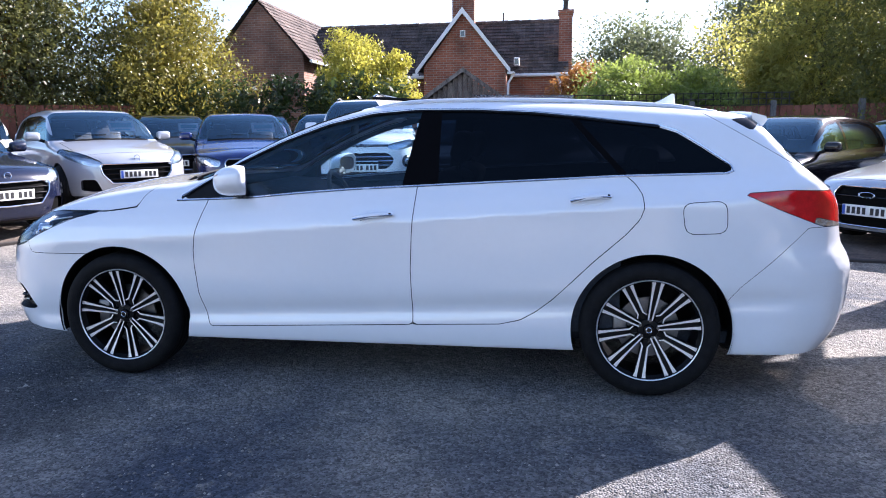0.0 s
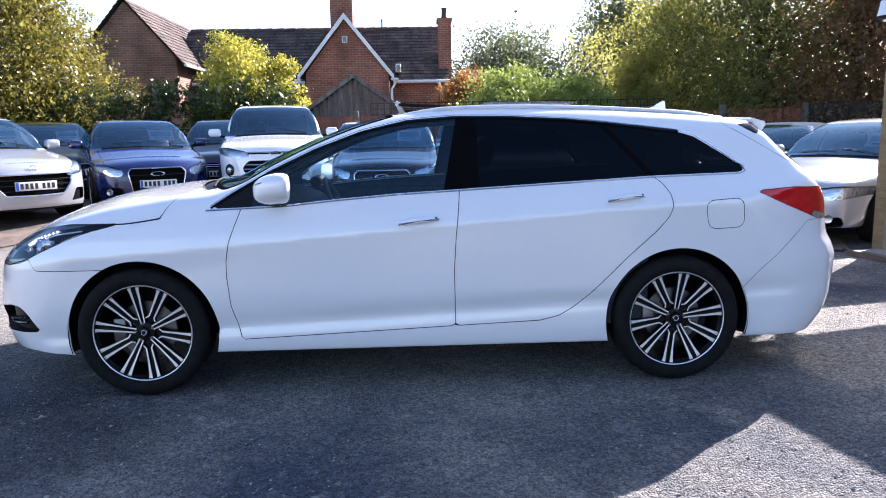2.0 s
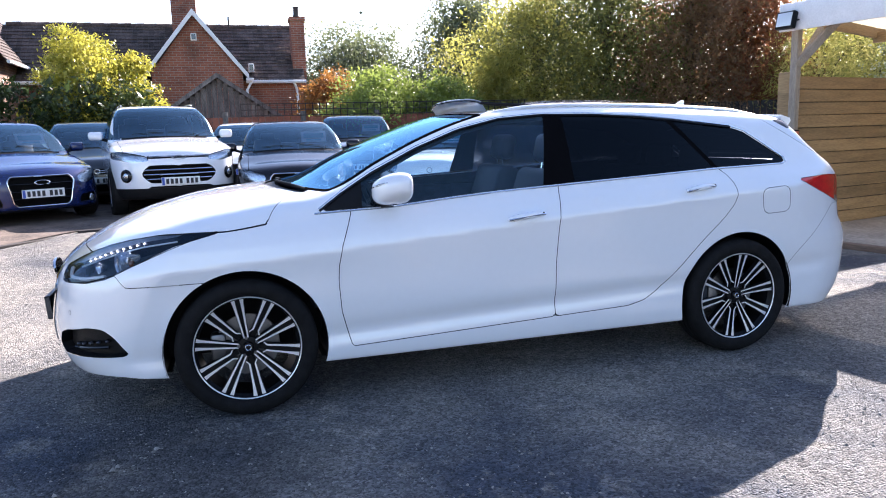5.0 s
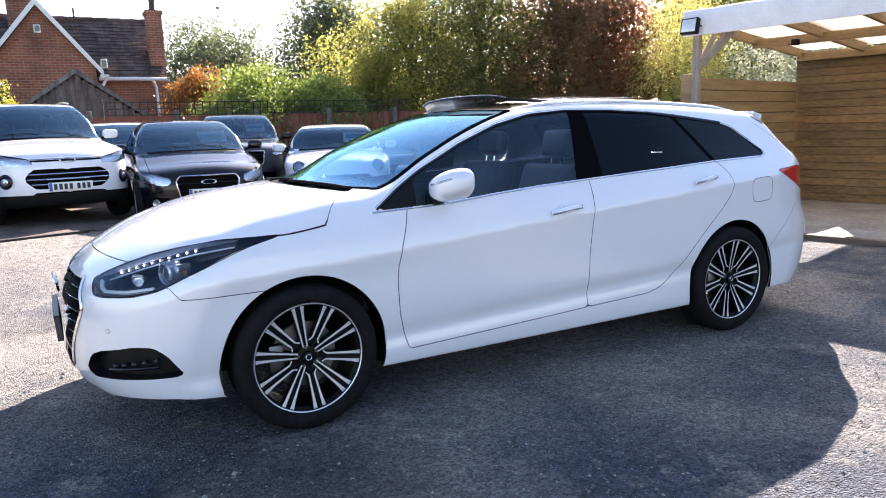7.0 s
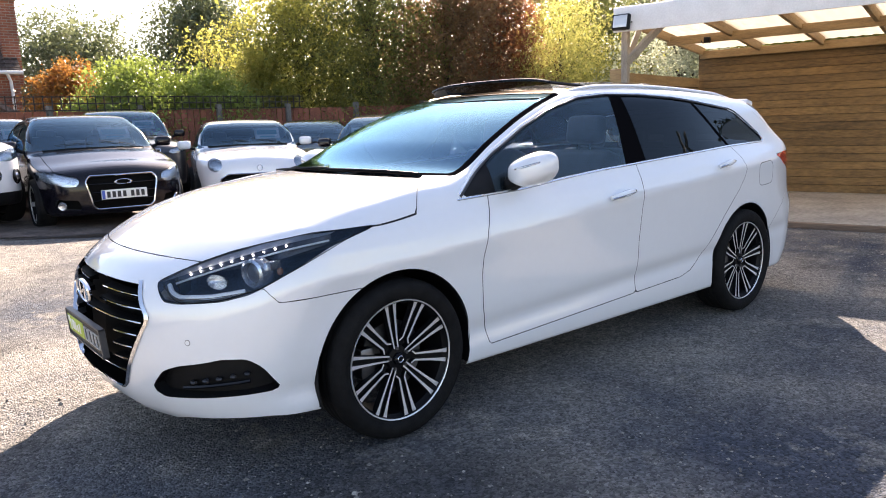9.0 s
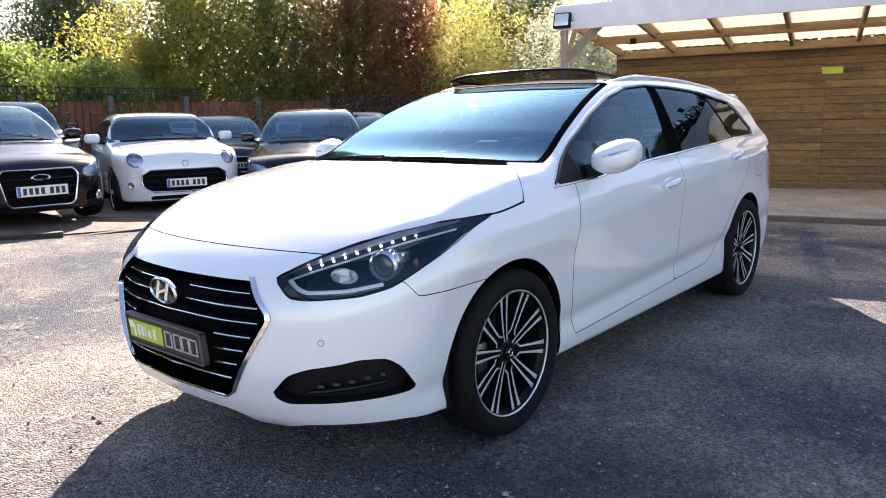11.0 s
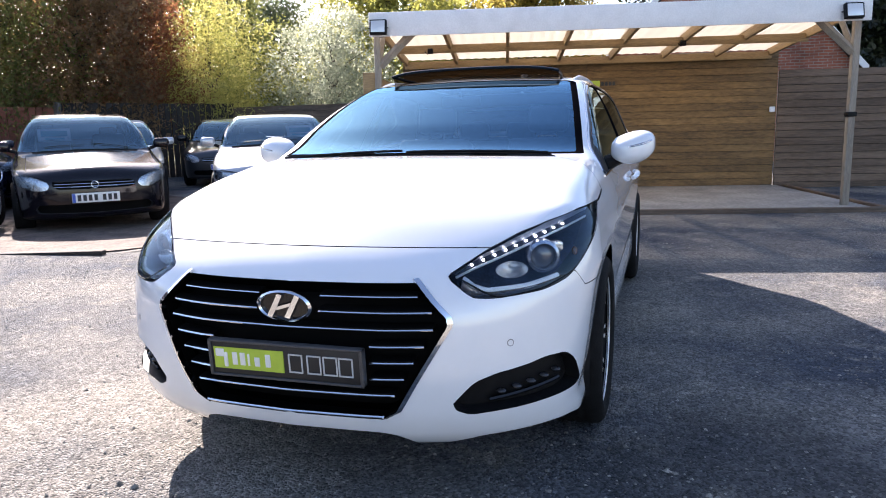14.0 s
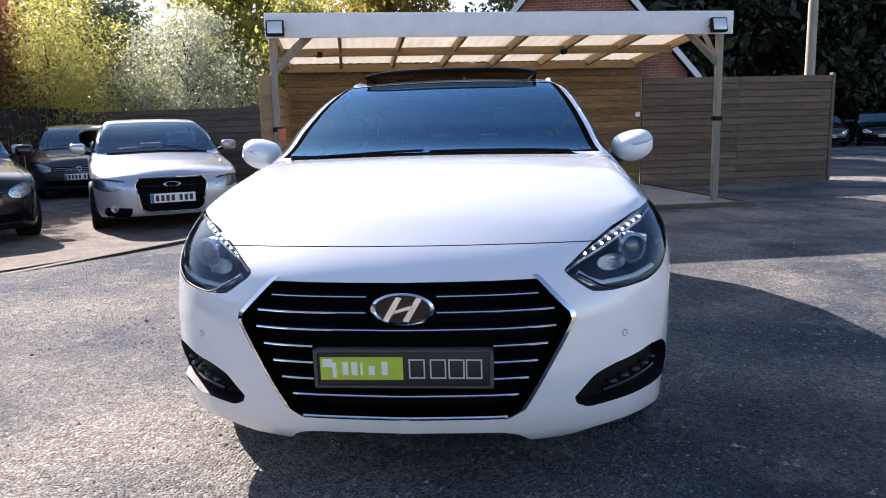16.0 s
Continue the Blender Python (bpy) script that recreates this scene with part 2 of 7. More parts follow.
def thing(name, m, label, category, group="", kind=""):
    ob = new(name)
    ob.empty_display_size = 0.1
    ob.matrix_basis = m
    return tagged(ob, label, category, group, kind)


def box(x0, x1, y0, y1, z0, z1, bevel=0.0, seg=2, bm=None):
    own = bm is None
    bm = bm or bmesh.new()
    vs = [bm.verts.new((x, y, z)) for x in (x0, x1) for y in (y0, y1) for z in (z0, z1)]
    fs = [bm.faces.new([vs[i] for i in q]) for q in
          ((0, 1, 3, 2), (4, 6, 7, 5), (0, 4, 5, 1), (2, 3, 7, 6), (0, 2, 6, 4), (1, 5, 7, 3))]
    if bevel:
        es = list({e for f in fs for e in f.edges})
        bmesh.ops.bevel(bm, geom=es, offset=bevel, segments=seg, affect="EDGES", profile=0.5)
    return bm


def tube(points, radius, sides=8, bm=None, closed=False, radii=None):
    bm = bm or bmesh.new()
    pts = [Vector(p) for p in points]
    n = len(pts)
    rings = []
    side = None
    for i, p in enumerate(pts):
        a = pts[i - 1] if (i or closed) else p
        b = pts[(i + 1) % n] if (i < n - 1 or closed) else p
        d = (b - a).normalized()
        if side is None:
            side = d.cross(Vector((0, 0, 1)))
            if side.length < 1e-3:
                side = d.cross(Vector((1, 0, 0)))
        side = (side - d * side.dot(d)).normalized()
        up = d.cross(side)
        r = float(radii[i] if radii else radius)
        rings.append([bm.verts.new(p + r * (math.cos(w) * side + math.sin(w) * up))
                      for w in (2 * math.pi * k / sides for k in range(sides))])
    for i in range(n if closed else n - 1):
        a, b = rings[i], rings[(i + 1) % n]
        for k in range(sides):
            bm.faces.new((a[k], a[(k + 1) % sides], b[(k + 1) % sides], b[k]))
    if not closed:
        bm.faces.new(rings[0][::-1])
        bm.faces.new(rings[-1])
    return bm


def lathe(profile, sides=48, axis="y", bm=None, closed=False):
    """Turns a profile of (radius, along) round an axis."""
    bm = bm or bmesh.new()
    rings = []
    for r, a in profile:
        ring = []
        for k in range(sides):
            w = 2 * math.pi * k / sides
            c, s = r * math.cos(w), r * math.sin(w)
            ring.append(bm.verts.new({"y": (c, a, s), "z": (c, s, a), "x": (a, c, s)}[axis]))
        rings.append(ring)
    for a, b in zip(rings, rings[1:] + (rings[:1] if closed else [])):
        for k in range(sides):
            bm.faces.new((a[k], a[(k + 1) % sides], b[(k + 1) % sides], b[k]))
    bmesh.ops.recalc_face_normals(bm, faces=bm.faces)
    return bm


def ball(r, seg=12, scale=(1, 1, 1), at=(0, 0, 0), bm=None):
    bm = bm or bmesh.new()
    bmesh.ops.create_uvsphere(bm, u_segments=seg, v_segments=max(6, seg // 2), radius=r,
                              matrix=Matrix.Translation(at) @ Matrix.Diagonal((*scale, 1)))
    return bm


def prism(poly, y0, y1, plane="xz", bm=None, bevel=0.0):
    """A polygon in a plane, given depth."""
    bm = bm or bmesh.new()
    at = {"xz": lambda a, b, c: (a, c, b), "yz": lambda a, b, c: (c, a, b), "xy": lambda a, b, c: (a, b, c)}[plane]
    lo = [bm.verts.new(at(a, b, y0)) for a, b in poly]
    hi = [bm.verts.new(at(a, b, y1)) for a, b in poly]
    n = len(poly)
    fs = [bm.faces.new(lo[::-1]), bm.faces.new(hi)]
    fs += [bm.faces.new((lo[i], lo[(i + 1) % n], hi[(i + 1) % n], hi[i])) for i in range(n)]
    bmesh.ops.recalc_face_normals(bm, faces=fs)
    if bevel:
        bmesh.ops.bevel(bm, geom=list({e for f in fs for e in f.edges}), offset=bevel, segments=2, affect="EDGES", profile=0.5)
    return bm


def smooth01(t):
    t = np.clip(t, 0, 1)
    return t * t * (3 - 2 * t)


def rise(x, y):
    """The yard climbs a little towards the parked cars."""
    return 0.24 * smooth01((np.asarray(y) - 1.5) / 5.0) * smooth01((4.5 - np.asarray(x)) / 8.0)

# ---- car bodies: a smooth solid cut into panels ----
def curve(points):
    """Monotone cubic through (x, y) points, for arrays."""
    xs, ys = np.array(points, float).T
    h, d = np.diff(xs), np.diff(ys) / np.diff(xs)
    m = np.zeros(len(xs))
    m[0], m[-1] = d[0], d[-1]
    for i in range(1, len(xs) - 1):
        if d[i - 1] * d[i] > 0:
            a, b = 2 * h[i] + h[i - 1], h[i] + 2 * h[i - 1]
            m[i] = (a + b) / (a / d[i - 1] + b / d[i])

    x = np.linspace(xs[0], xs[-1], 6000)
    i = np.clip(np.searchsorted(xs, x) - 1, 0, len(xs) - 2)
    t = (x - xs[i]) / h[i]
    y = ((1 + 2 * t) * (1 - t) ** 2 * ys[i] + t * (1 - t) ** 2 * h[i] * m[i]
         + t * t * (3 - 2 * t) * ys[i + 1] + t * t * (t - 1) * h[i] * m[i + 1])
    return lambda q: np.interp(q, x, y)


def smax(a, b, k):
    h = np.clip(0.5 + 0.5 * (a - b) / k, 0, 1)
    return b + (a - b) * h + k * h * (1 - h)


def body_field(s):
    top, crown, sweep = curve(s["top"]), curve(s["crown"]), curve(s["sweep"])
    wide, plan = curve(s["wide"]), curve(s["plan"])
    nose, nose_z, tail, tail_z = curve(s["nose"]), curve(s["nose_z"]), curve(s["tail"]), curve(s["tail_z"])
    tuck, belt_rise, crease = s["tuck"], s["belt_rise"], s.get("crease")

    def field(p):
        x, y, z = p[..., 0], np.abs(p[..., 1]), p[..., 2]
        xs = x - sweep(x) * y * y
        hgt = top(xs) - crown(x) * y * y
        slope = (top(xs + 0.01) - top(xs - 0.01)) / 0.02
        f_top = (z - hgt) / np.sqrt(1 + slope * slope)
        zz = z - belt_rise * x * smooth01((z - 0.6) / 0.3)
        w = wide(zz) * plan(x) - tuck * smooth01((x - 0.7) / 1.2) * smooth01((z - 0.9) / 0.25)
        if crease:
            zc = crease[0] + crease[1] * x
            dz = np.sqrt((z - zc) ** 2 + 0.010 ** 2)
            w = w + crease[2] * np.exp(-dz / 0.06)
            zl = crease[3] + crease[4] * x
            w = w - crease[5] * np.exp(-((z - zl) / 0.05) ** 2)
        f_side = y - w
        f_nose = (nose(y) + nose_z(z)) - x
        f_tail = x - (tail(y) + tail_z(z))
        f = smax(f_top, f_side, s["k_top"])
        f = smax(f, f_nose * 0.8, 0.05)
        f = smax(f, f_tail * 0.8, 0.05)
        return smax(f, s["floor"] - z, 0.03)
    return field


def gradient(f, p, e=2e-3):
    g = np.empty_like(p)
    for a in range(3):
        d = np.zeros(3)
        d[a] = e
        g[:, a] = (f(p + d) - f(p - d)) / (2 * e)
    return g


def settle(f, p, rounds=4):
    for _ in range(rounds):
        g = gradient(f, p)
        p = p - (f(p) / np.maximum((g * g).sum(1), 0.05))[:, None] * g * 0.9
    return p


def normals_of(f, p):
    g = gradient(f, p)
    return g / np.maximum(np.linalg.norm(g, axis=1), 1e-6)[:, None]


def skin(f, lo, hi, h):
    """Surface nets: the zero surface of a field as quads."""
    lo, hi = np.array(lo, float), np.array(hi, float)
    n = np.ceil((hi - lo) / h).astype(int) + 1
    ax = [lo[a] + h * np.arange(n[a]) for a in range(3)]
    v = f(np.stack(np.meshgrid(*ax, indexing="ij"), -1))
    neg = v < 0
    cells = tuple(n - 1)
    acc, cnt = np.zeros((*cells, 3)), np.zeros(cells)
    cross = []
    for a in range(3):
        s0, s1 = [slice(None)] * 3, [slice(None)] * 3
        s0[a], s1[a] = slice(0, -1), slice(1, None)
        va, vb = v[tuple(s0)], v[tuple(s1)]
        c = neg[tuple(s0)] != neg[tuple(s1)]
        cross.append(c)
        t = np.where(c, va / np.where(c, va - vb, 1), 0)
        o = [b for b in range(3) if b != a]
        for du in (0, 1):
            for dv in (0, 1):
                sl = [slice(None)] * 3
                sl[o[0]] = slice(du, du + cells[o[0]])
                sl[o[1]] = slice(dv, dv + cells[o[1]])
                m, tt = c[tuple(sl)], t[tuple(sl)]
                cnt += m
                acc[..., a] += m * tt
                acc[..., o[0]] += m * du
                acc[..., o[1]] += m * dv
    has = cnt > 0
    idx = -np.ones(cells, int)
    idx[has] = np.arange(has.sum())
    pts = lo + h * (np.argwhere(has) + acc[has] / cnt[has][:, None])
    quads = []
    for a in range(3):
        o = [b for b in range(3) if b != a]
        e = np.argwhere(cross[a])
        ok = (e[:, o[0]] > 0) & (e[:, o[1]] > 0) & (e[:, o[0]] < cells[o[0]]) & (e[:, o[1]] < cells[o[1]])
        e = e[ok]
        q = []
        for du, dv in ((1, 1), (0, 1), (0, 0), (1, 0)):
            c = e.copy()
            c[:, o[0]] -= du
            c[:, o[1]] -= dv
            q.append(idx[tuple(c.T)])
        q = np.stack(q, 1)
        flip = neg[tuple(e.T)] ^ (a == 1)
        q[~flip] = q[~flip][:, ::-1]
        quads.append(q)
    return settle(f, pts), [tuple(int(i) for i in r) for r in np.concatenate(quads)]


def keep(shell, d):
    """The part of a shell (points, polygons) where d <= 0, cut along d = 0."""
    pts, polys = shell
    inside, d = (d <= 0).tolist(), d.tolist()
    extra, made, out = [], {}, []
    base = len(pts)
    for p in polys:
        k = sum([inside[i] for i in p])
        if k == len(p):
            out.append(p)
        elif k:
            q = []
            for i, j in zip(p, p[1:] + p[:1]):
                if inside[i]:
                    q.append(i)
                if inside[i] != inside[j]:
                    key = (i, j) if i < j else (j, i)
                    if key not in made:
                        t = d[key[0]] / (d[key[0]] - d[key[1]])
                        made[key] = base + len(extra)
                        extra.append(pts[key[0]] * (1 - t) + pts[key[1]] * t)
                    q.append(made[key])
            if len(q) > 2:
                out.append(tuple(q))
    return (np.vstack([pts, extra]) if extra else pts), out


def cut(shell, fn, gap=0.0):
    """Splits a shell into what lies inside fn < 0 and the rest, with a joint between."""
    d = fn(shell[0])
    return keep(shell, d + gap), keep(shell, gap - d)


def outline(poly):
    """Signed distance to a polygon (negative inside), for two arrays."""
    a = np.array(poly, float)
    b = np.roll(a, -1, 0)

    def f(u, w):
        p = np.stack([u, w], -1)
        best = np.full(u.shape, 1e9)
        odd = np.zeros(u.shape, bool)
        for p0, p1 in zip(a, b):
            e, v = p1 - p0, p - p0
            t = np.clip((v @ e) / max(e @ e, 1e-12), 0, 1)
            best = np.minimum(best, ((v - t[..., None] * e) ** 2).sum(-1))
            c = (p0[1] > w) != (p1[1] > w)
            dy = (p1[1] - p0[1]) or 1e-12
            odd ^= c & (u < p0[0] + (w - p0[1]) / dy * e[0])
        return np.where(odd, -1, 1) * np.sqrt(best)
    return f


def rounded(poly, r, seg=4):
    """A polygon with its corners rounded."""
    out = []
    n = len(poly)
    for i in range(n):
        p, a, b = Vector(poly[i]), Vector(poly[i - 1]), Vector(poly[(i + 1) % n])
        da, db = (a - p), (b - p)
        ra, rb = min(r, da.length * 0.45), min(r, db.length * 0.45)
        s, e = p + da.normalized() * ra, p + db.normalized() * rb
        for k in range(seg + 1):
            t = k / seg
            out.append(tuple((1 - t) ** 2 * s + 2 * t * (1 - t) * p + t * t * e))
    return out


def side_xz(poly, inner=0.4):
    f = outline(poly)
    return lambda p: np.maximum(f(p[:, 0], p[:, 2]), inner - np.abs(p[:, 1]))


def corner_uz(poly, front=-1.2, inner=0.3):
    """A shape seen square on to a front corner of the car."""
    f = outline(poly)
    return lambda p: np.maximum.reduce([f((p[:, 0] + np.abs(p[:, 1])) * 0.7071, p[:, 2]), p[:, 0] - front, inner - np.abs(p[:, 1])])


def front_yz(poly, front=-1.9):
    f = outline(poly)
    return lambda p: np.maximum(f(np.abs(p[:, 1]), p[:, 2]), p[:, 0] - front)


def halves(shell):
    y = shell[0][:, 1]
    return keep(shell, y), keep(shell, -y)


def panel(name, shell, f, material, parent, label="", inset=0.0):
    if not shell[1]:
        return None
    used = np.unique(np.array([i for p in shell[1] for i in p]))
    where = np.zeros(len(shell[0]), int)
    where[used] = np.arange(len(used))
    where = where.tolist()
    pts = shell[0][used]
    nr = normals_of(f, pts)
    return part(name, mesh_of(name, pts - nr * inset, [[where[i] for i in p] for p in shell[1]], material, nr), None, parent, label)


def along(points, n):
    """Points at even steps on a polyline."""
    p = np.array(points, float)
    d = np.r_[0, np.cumsum(np.linalg.norm(np.diff(p, axis=0), axis=1))]
    t = np.linspace(0, d[-1], n)
    return np.stack([np.interp(t, d, p[:, k]) for k in range(p.shape[1])], -1)


def side_line(f, xz, lift, y=-0.8, n=40, closed=False):
    """A line drawn on the flank of a body, from side-view points."""
    pts = along(list(xz) + ([xz[0]] if closed else []), n)
    p = np.stack([pts[:, 0], np.full(len(pts), y), pts[:, 1]], -1)
    for _ in range(12):
        g = gradient(f, p)
        p[:, 1] -= np.clip(f(p) / np.where(np.abs(g[:, 1]) < 0.15, -0.15 if y < 0 else 0.15, g[:, 1]), -0.05, 0.05)
    if closed:
        p = p[:-1]
    return p + normals_of(f, p) * lift

# ---- wheels ----
def spoke_mesh(name, line, width, depth, y0, material):
    """A bar that follows (radius, side) points in the wheel's plane."""
    bm = bmesh.new()
    rows = []
    n = len(line)
    for i, (r, s) in enumerate(line):
        a, b = line[max(i - 1, 0)], line[min(i + 1, n - 1)]
        d = Vector((b[0] - a[0], b[1] - a[1])).normalized()
        nx, nz = -d.y, d.x
        w = width[i] / 2
        y = y0 + 0.018 * (r / 0.235) ** 2 * -1 + 0.01
        rows.append([bm.verts.new(v) for v in ((s + nz * w, y, r + nx * w), (s - nz * w, y, r - nx * w),
                                               (s - nz * w * 1.4, y + depth, r - nx * w), (s + nz * w * 1.4, y + depth, r + nx * w))])
    for a, b in zip(rows, rows[1:]):
        for k in range(4):
            bm.faces.new((a[k], a[(k + 1) % 4], b[(k + 1) % 4], b[k]))
    bm.faces.new(rows[0])
    bm.faces.new(rows[-1][::-1])
    bmesh.ops.recalc_face_normals(bm, faces=bm.faces)
    me = bpy.data.meshes.new(name)
    bm.to_mesh(me)
    bm.free()
    me.materials.append(material)
    if material is ALLOY:
        me.materials.append(DARK_ALLOY)
        for p in me.polygons:
            p.material_index = 0 if p.normal.y < -0.75 else 1
    return me


TYRE_SIDE = [(0.249, -0.085), (0.256, -0.098), (0.270, -0.108), (0.292, -0.112), (0.312, -0.106), (0.325, -0.094), (0.332, -0.078)]


def tyre_mesh(around=56, steps=15):
    tread = []
    for i, y in enumerate(np.linspace(-0.07, 0.07, steps)):
        tread.append((0.335 - (0.006 if steps == 15 and i in (3, 7, 11) else 0.0) - 3 * abs(y) ** 3, y))
    prof = TYRE_SIDE + tread + [(r, -y) for r, y in TYRE_SIDE[::-1]]
    bm = lathe(prof, around)
    me = bpy.data.meshes.new("tyre")
    bm.to_mesh(me)
    bm.free()
    me.shade_smooth()
    me.materials.append(RUBBER)
    return me


def bm_mesh(name, bm, material, sharp=35):
    me = bpy.data.meshes.new(name)
    bm.to_mesh(me)
    bm.free()
    me.shade_smooth()
    me.set_sharp_from_angle(angle=radians(sharp))
    me.materials.append(material)
    return me


TYRE, PLAIN_TYRE = tyre_mesh(), tyre_mesh(30, 5)
RIM = bm_mesh("rim", lathe([(0.228, -0.088), (0.236, -0.094), (0.240, -0.088), (0.236, -0.075), (0.222, -0.06), (0.215, 0.0), (0.215, 0.09)], 56), DARK_ALLOY)
LIP = bm_mesh("rim_lip", lathe([(0.231, -0.086), (0.2325, -0.0945), (0.236, -0.0965), (0.239, -0.090), (0.234, -0.084)], 56, closed=True), ALLOY)
BACKPLATE = bm_mesh("spoke_back", lathe([(0.02, -0.062), (0.048, -0.058), (0.055, -0.04), (0.02, -0.03)], 32), DARK_ALLOY)
DISC = bm_mesh("brake_disc", lathe([(0.05, -0.012), (0.15, -0.012), (0.152, -0.002), (0.05, -0.002)], 40, closed=True), STEEL)
CAP = bm_mesh("hub_cap", lathe([(0.001, -0.079), (0.021, -0.078), (0.025, -0.073), (0.027, -0.06)], 24), BLACK_GLOSS)
BADGE = bm_mesh("badge", lathe([(0.011, -0.0795), (0.013, -0.081), (0.015, -0.0795)], 20, closed=True), CHROME)
NUT = bm_mesh("wheel_nut", lathe([(0.001, -0.070), (0.007, -0.070), (0.008, -0.055)], 6), STEEL)
STRAIGHT = [spoke_mesh("spoke", [(0.042, s * 0.0085), (0.10, s * 0.0115), (0.16, s * 0.0150), (0.205, s * 0.0175), (0.232, s * 0.0200)], [0.0065, 0.0075, 0.0095, 0.013, 0.019], 0.022, -0.070, ALLOY) for s in (-1, 1)]
FORKED = [spoke_mesh("spoke", [(0.066, s * 0.0240), (0.083, s * 0.0125), (0.16, s * 0.0155), (0.205, s * 0.0178), (0.232, s * 0.0200)], [0.0055, 0.0075, 0.0095, 0.013, 0.019], 0.022, -0.070, ALLOY) for s in (-1, 1)]
WEB = spoke_mesh("spoke_web", [(0.04, 0), (0.10, 0), (0.231, 0)], [0.020, 0.026, 0.038], 0.016, -0.054, DARK_ALLOY)
SIMPLE = spoke_mesh("spoke", [(0.04, 0), (0.12, 0), (0.231, 0)], [0.05, 0.045, 0.062], 0.025, -0.072, ALLOY)
CALIPER = bm_mesh("brake_caliper", box(-0.17, -0.10, -0.045, 0.03, -0.06, 0.07, 0.015), STEEL)


def wheel(parent, x, y, z, fine=True, turn=0.0, scale=1.0):
    m = pose(x, y, z, 0, 0, 0 if y < 0 else 180) @ Matrix.Diagonal((scale, 1, scale, 1))
    w = new("wheel")
    w.parent = parent
    w.matrix_basis = m
    part("tyre", TYRE if fine else PLAIN_TYRE, None, w)
    wide = Matrix.Diagonal((1.06, 1, 1.06, 1))
    part("rim", RIM, None, w, m=wide)
    part("rim_lip", LIP, None, w, m=wide)
    part("hub_cap", CAP, None, w)
    if not fine:
        for k in range(5):
            part("spoke", SIMPLE, None, w, m=pose(0, 0, 0, 0, 72 * k + turn, 0) @ wide)
        return w
    part("spoke_back", BACKPLATE, None, w)
    part("brake_disc", DISC, None, w)
    part("brake_caliper", CALIPER, None, w)
    part("badge", BADGE, None, w)
    for k in range(10):
        turned = pose(0, 0, 0, 0, 36 * k + turn, 0) @ wide
        part("spoke_web", WEB, None, w, m=turned)
        for me in STRAIGHT if k % 2 else FORKED:
            part("spoke", me, None, w, m=turned)
    for k in range(5):
        a = radians(72 * k + 36 + turn)
        part("wheel_nut", NUT, None, w, m=pose(0.045 * math.sin(a), 0, 0.045 * math.cos(a)))
    return w

# ---- the white estate car ----
ESTATE = dict(
    top=[(-2.42, 0.60), (-2.32, 0.70), (-2.24, 0.768), (-2.15, 0.824), (-2.0, 0.902), (-1.85, 0.958), (-1.6, 1.020), (-1.35, 1.050), (-1.18, 1.060),
         (-1.05, 1.085), (-0.8, 1.200), (-0.5, 1.322), (-0.25, 1.402), (-0.08, 1.440), (0.1, 1.460), (0.4, 1.470), (0.85, 1.460), (1.2, 1.442),
         (1.6, 1.412), (1.88, 1.375), (1.96, 1.32), (2.05, 1.235), (2.2, 1.115), (2.33, 1.02), (2.42, 0.94), (2.6, 0.8)],
    crown=[(-2.4, 0.09), (-1.9, 0.065), (-1.4, 0.06), (-1.1, 0.04), (-0.5, 0.03), (0.2, 0.055), (1.5, 0.06), (2.0, 0.05), (2.4, 0.1)],
    sweep=[(-2.4, 0.22), (-1.9, 0.19), (-1.2, 0.26), (-0.8, 0.24), (-0.2, 0.14), (0.3, 0.0), (1.4, 0.0), (1.9, -0.10), (2.4, -0.2)],
    wide=[(0.15, 0.76), (0.20, 0.838), (0.235, 0.866), (0.30, 0.874), (0.38, 0.876), (0.50, 0.887), (0.65, 0.896), (0.78, 0.902), (0.86, 0.900), (0.93, 0.885),
          (0.985, 0.858), (1.03, 0.838), (1.10, 0.808), (1.20, 0.765), (1.30, 0.715), (1.40, 0.655), (1.50, 0.58)],
    plan=[(-2.45, 0.97), (-1.9, 0.978), (-1.5, 0.984), (-0.9, 0.998), (-0.3, 1.0), (0.9, 1.0), (1.5, 0.988), (2.0, 0.962), (2.45, 0.91)],
    nose=[(0, -2.335), (0.27, -2.318), (0.5, -2.258), (0.66, -2.175), (0.76, -2.085), (0.84, -1.965), (0.90, -1.80), (1.0, -1.3)],
    nose_z=[(0.15, 0.16), (0.20, 0.085), (0.26, 0.03), (0.34, 0.0), (0.45, -0.012), (0.56, -0.005), (0.66, 0.012), (0.73, 0.04), (0.80, 0.10), (0.9, 0.25), (1.6, 0.6)],
    tail=[(0, 2.43), (0.4, 2.41), (0.6, 2.372), (0.75, 2.265), (0.83, 2.11), (0.89, 1.87), (1.0, 1.3)],
    tail_z=[(0.15, -0.17), (0.25, -0.09), (0.32, -0.045), (0.45, -0.012), (0.62, 0.0), (0.68, -0.018), (0.75, -0.055), (0.85, -0.07), (1.0, -0.085), (1.1, -0.12), (1.6, -0.13)],
    tuck=0.045, belt_rise=0.048, crease=(0.845, 0.072, 0.016, 0.40, 0.045, 0.014), k_top=0.085, floor=0.19)
DLO = [(-1.01, 0.962), (-0.905, 1.030), (-0.725, 1.133), (-0.485, 1.244), (-0.247, 1.330), (-0.011, 1.382), (0.225, 1.399), (0.52, 1.395), (0.82, 1.377),
       (1.024, 1.355), (1.42, 1.305), (1.50, 1.280), (1.60, 1.218), (1.745, 1.122), (1.748, 1.102), (1.72, 1.094), (1.24, 1.084), (0.68, 1.058), (0.257, 1.037), (-0.077, 1.021), (-0.366, 1.000), (-0.654, 0.974)]
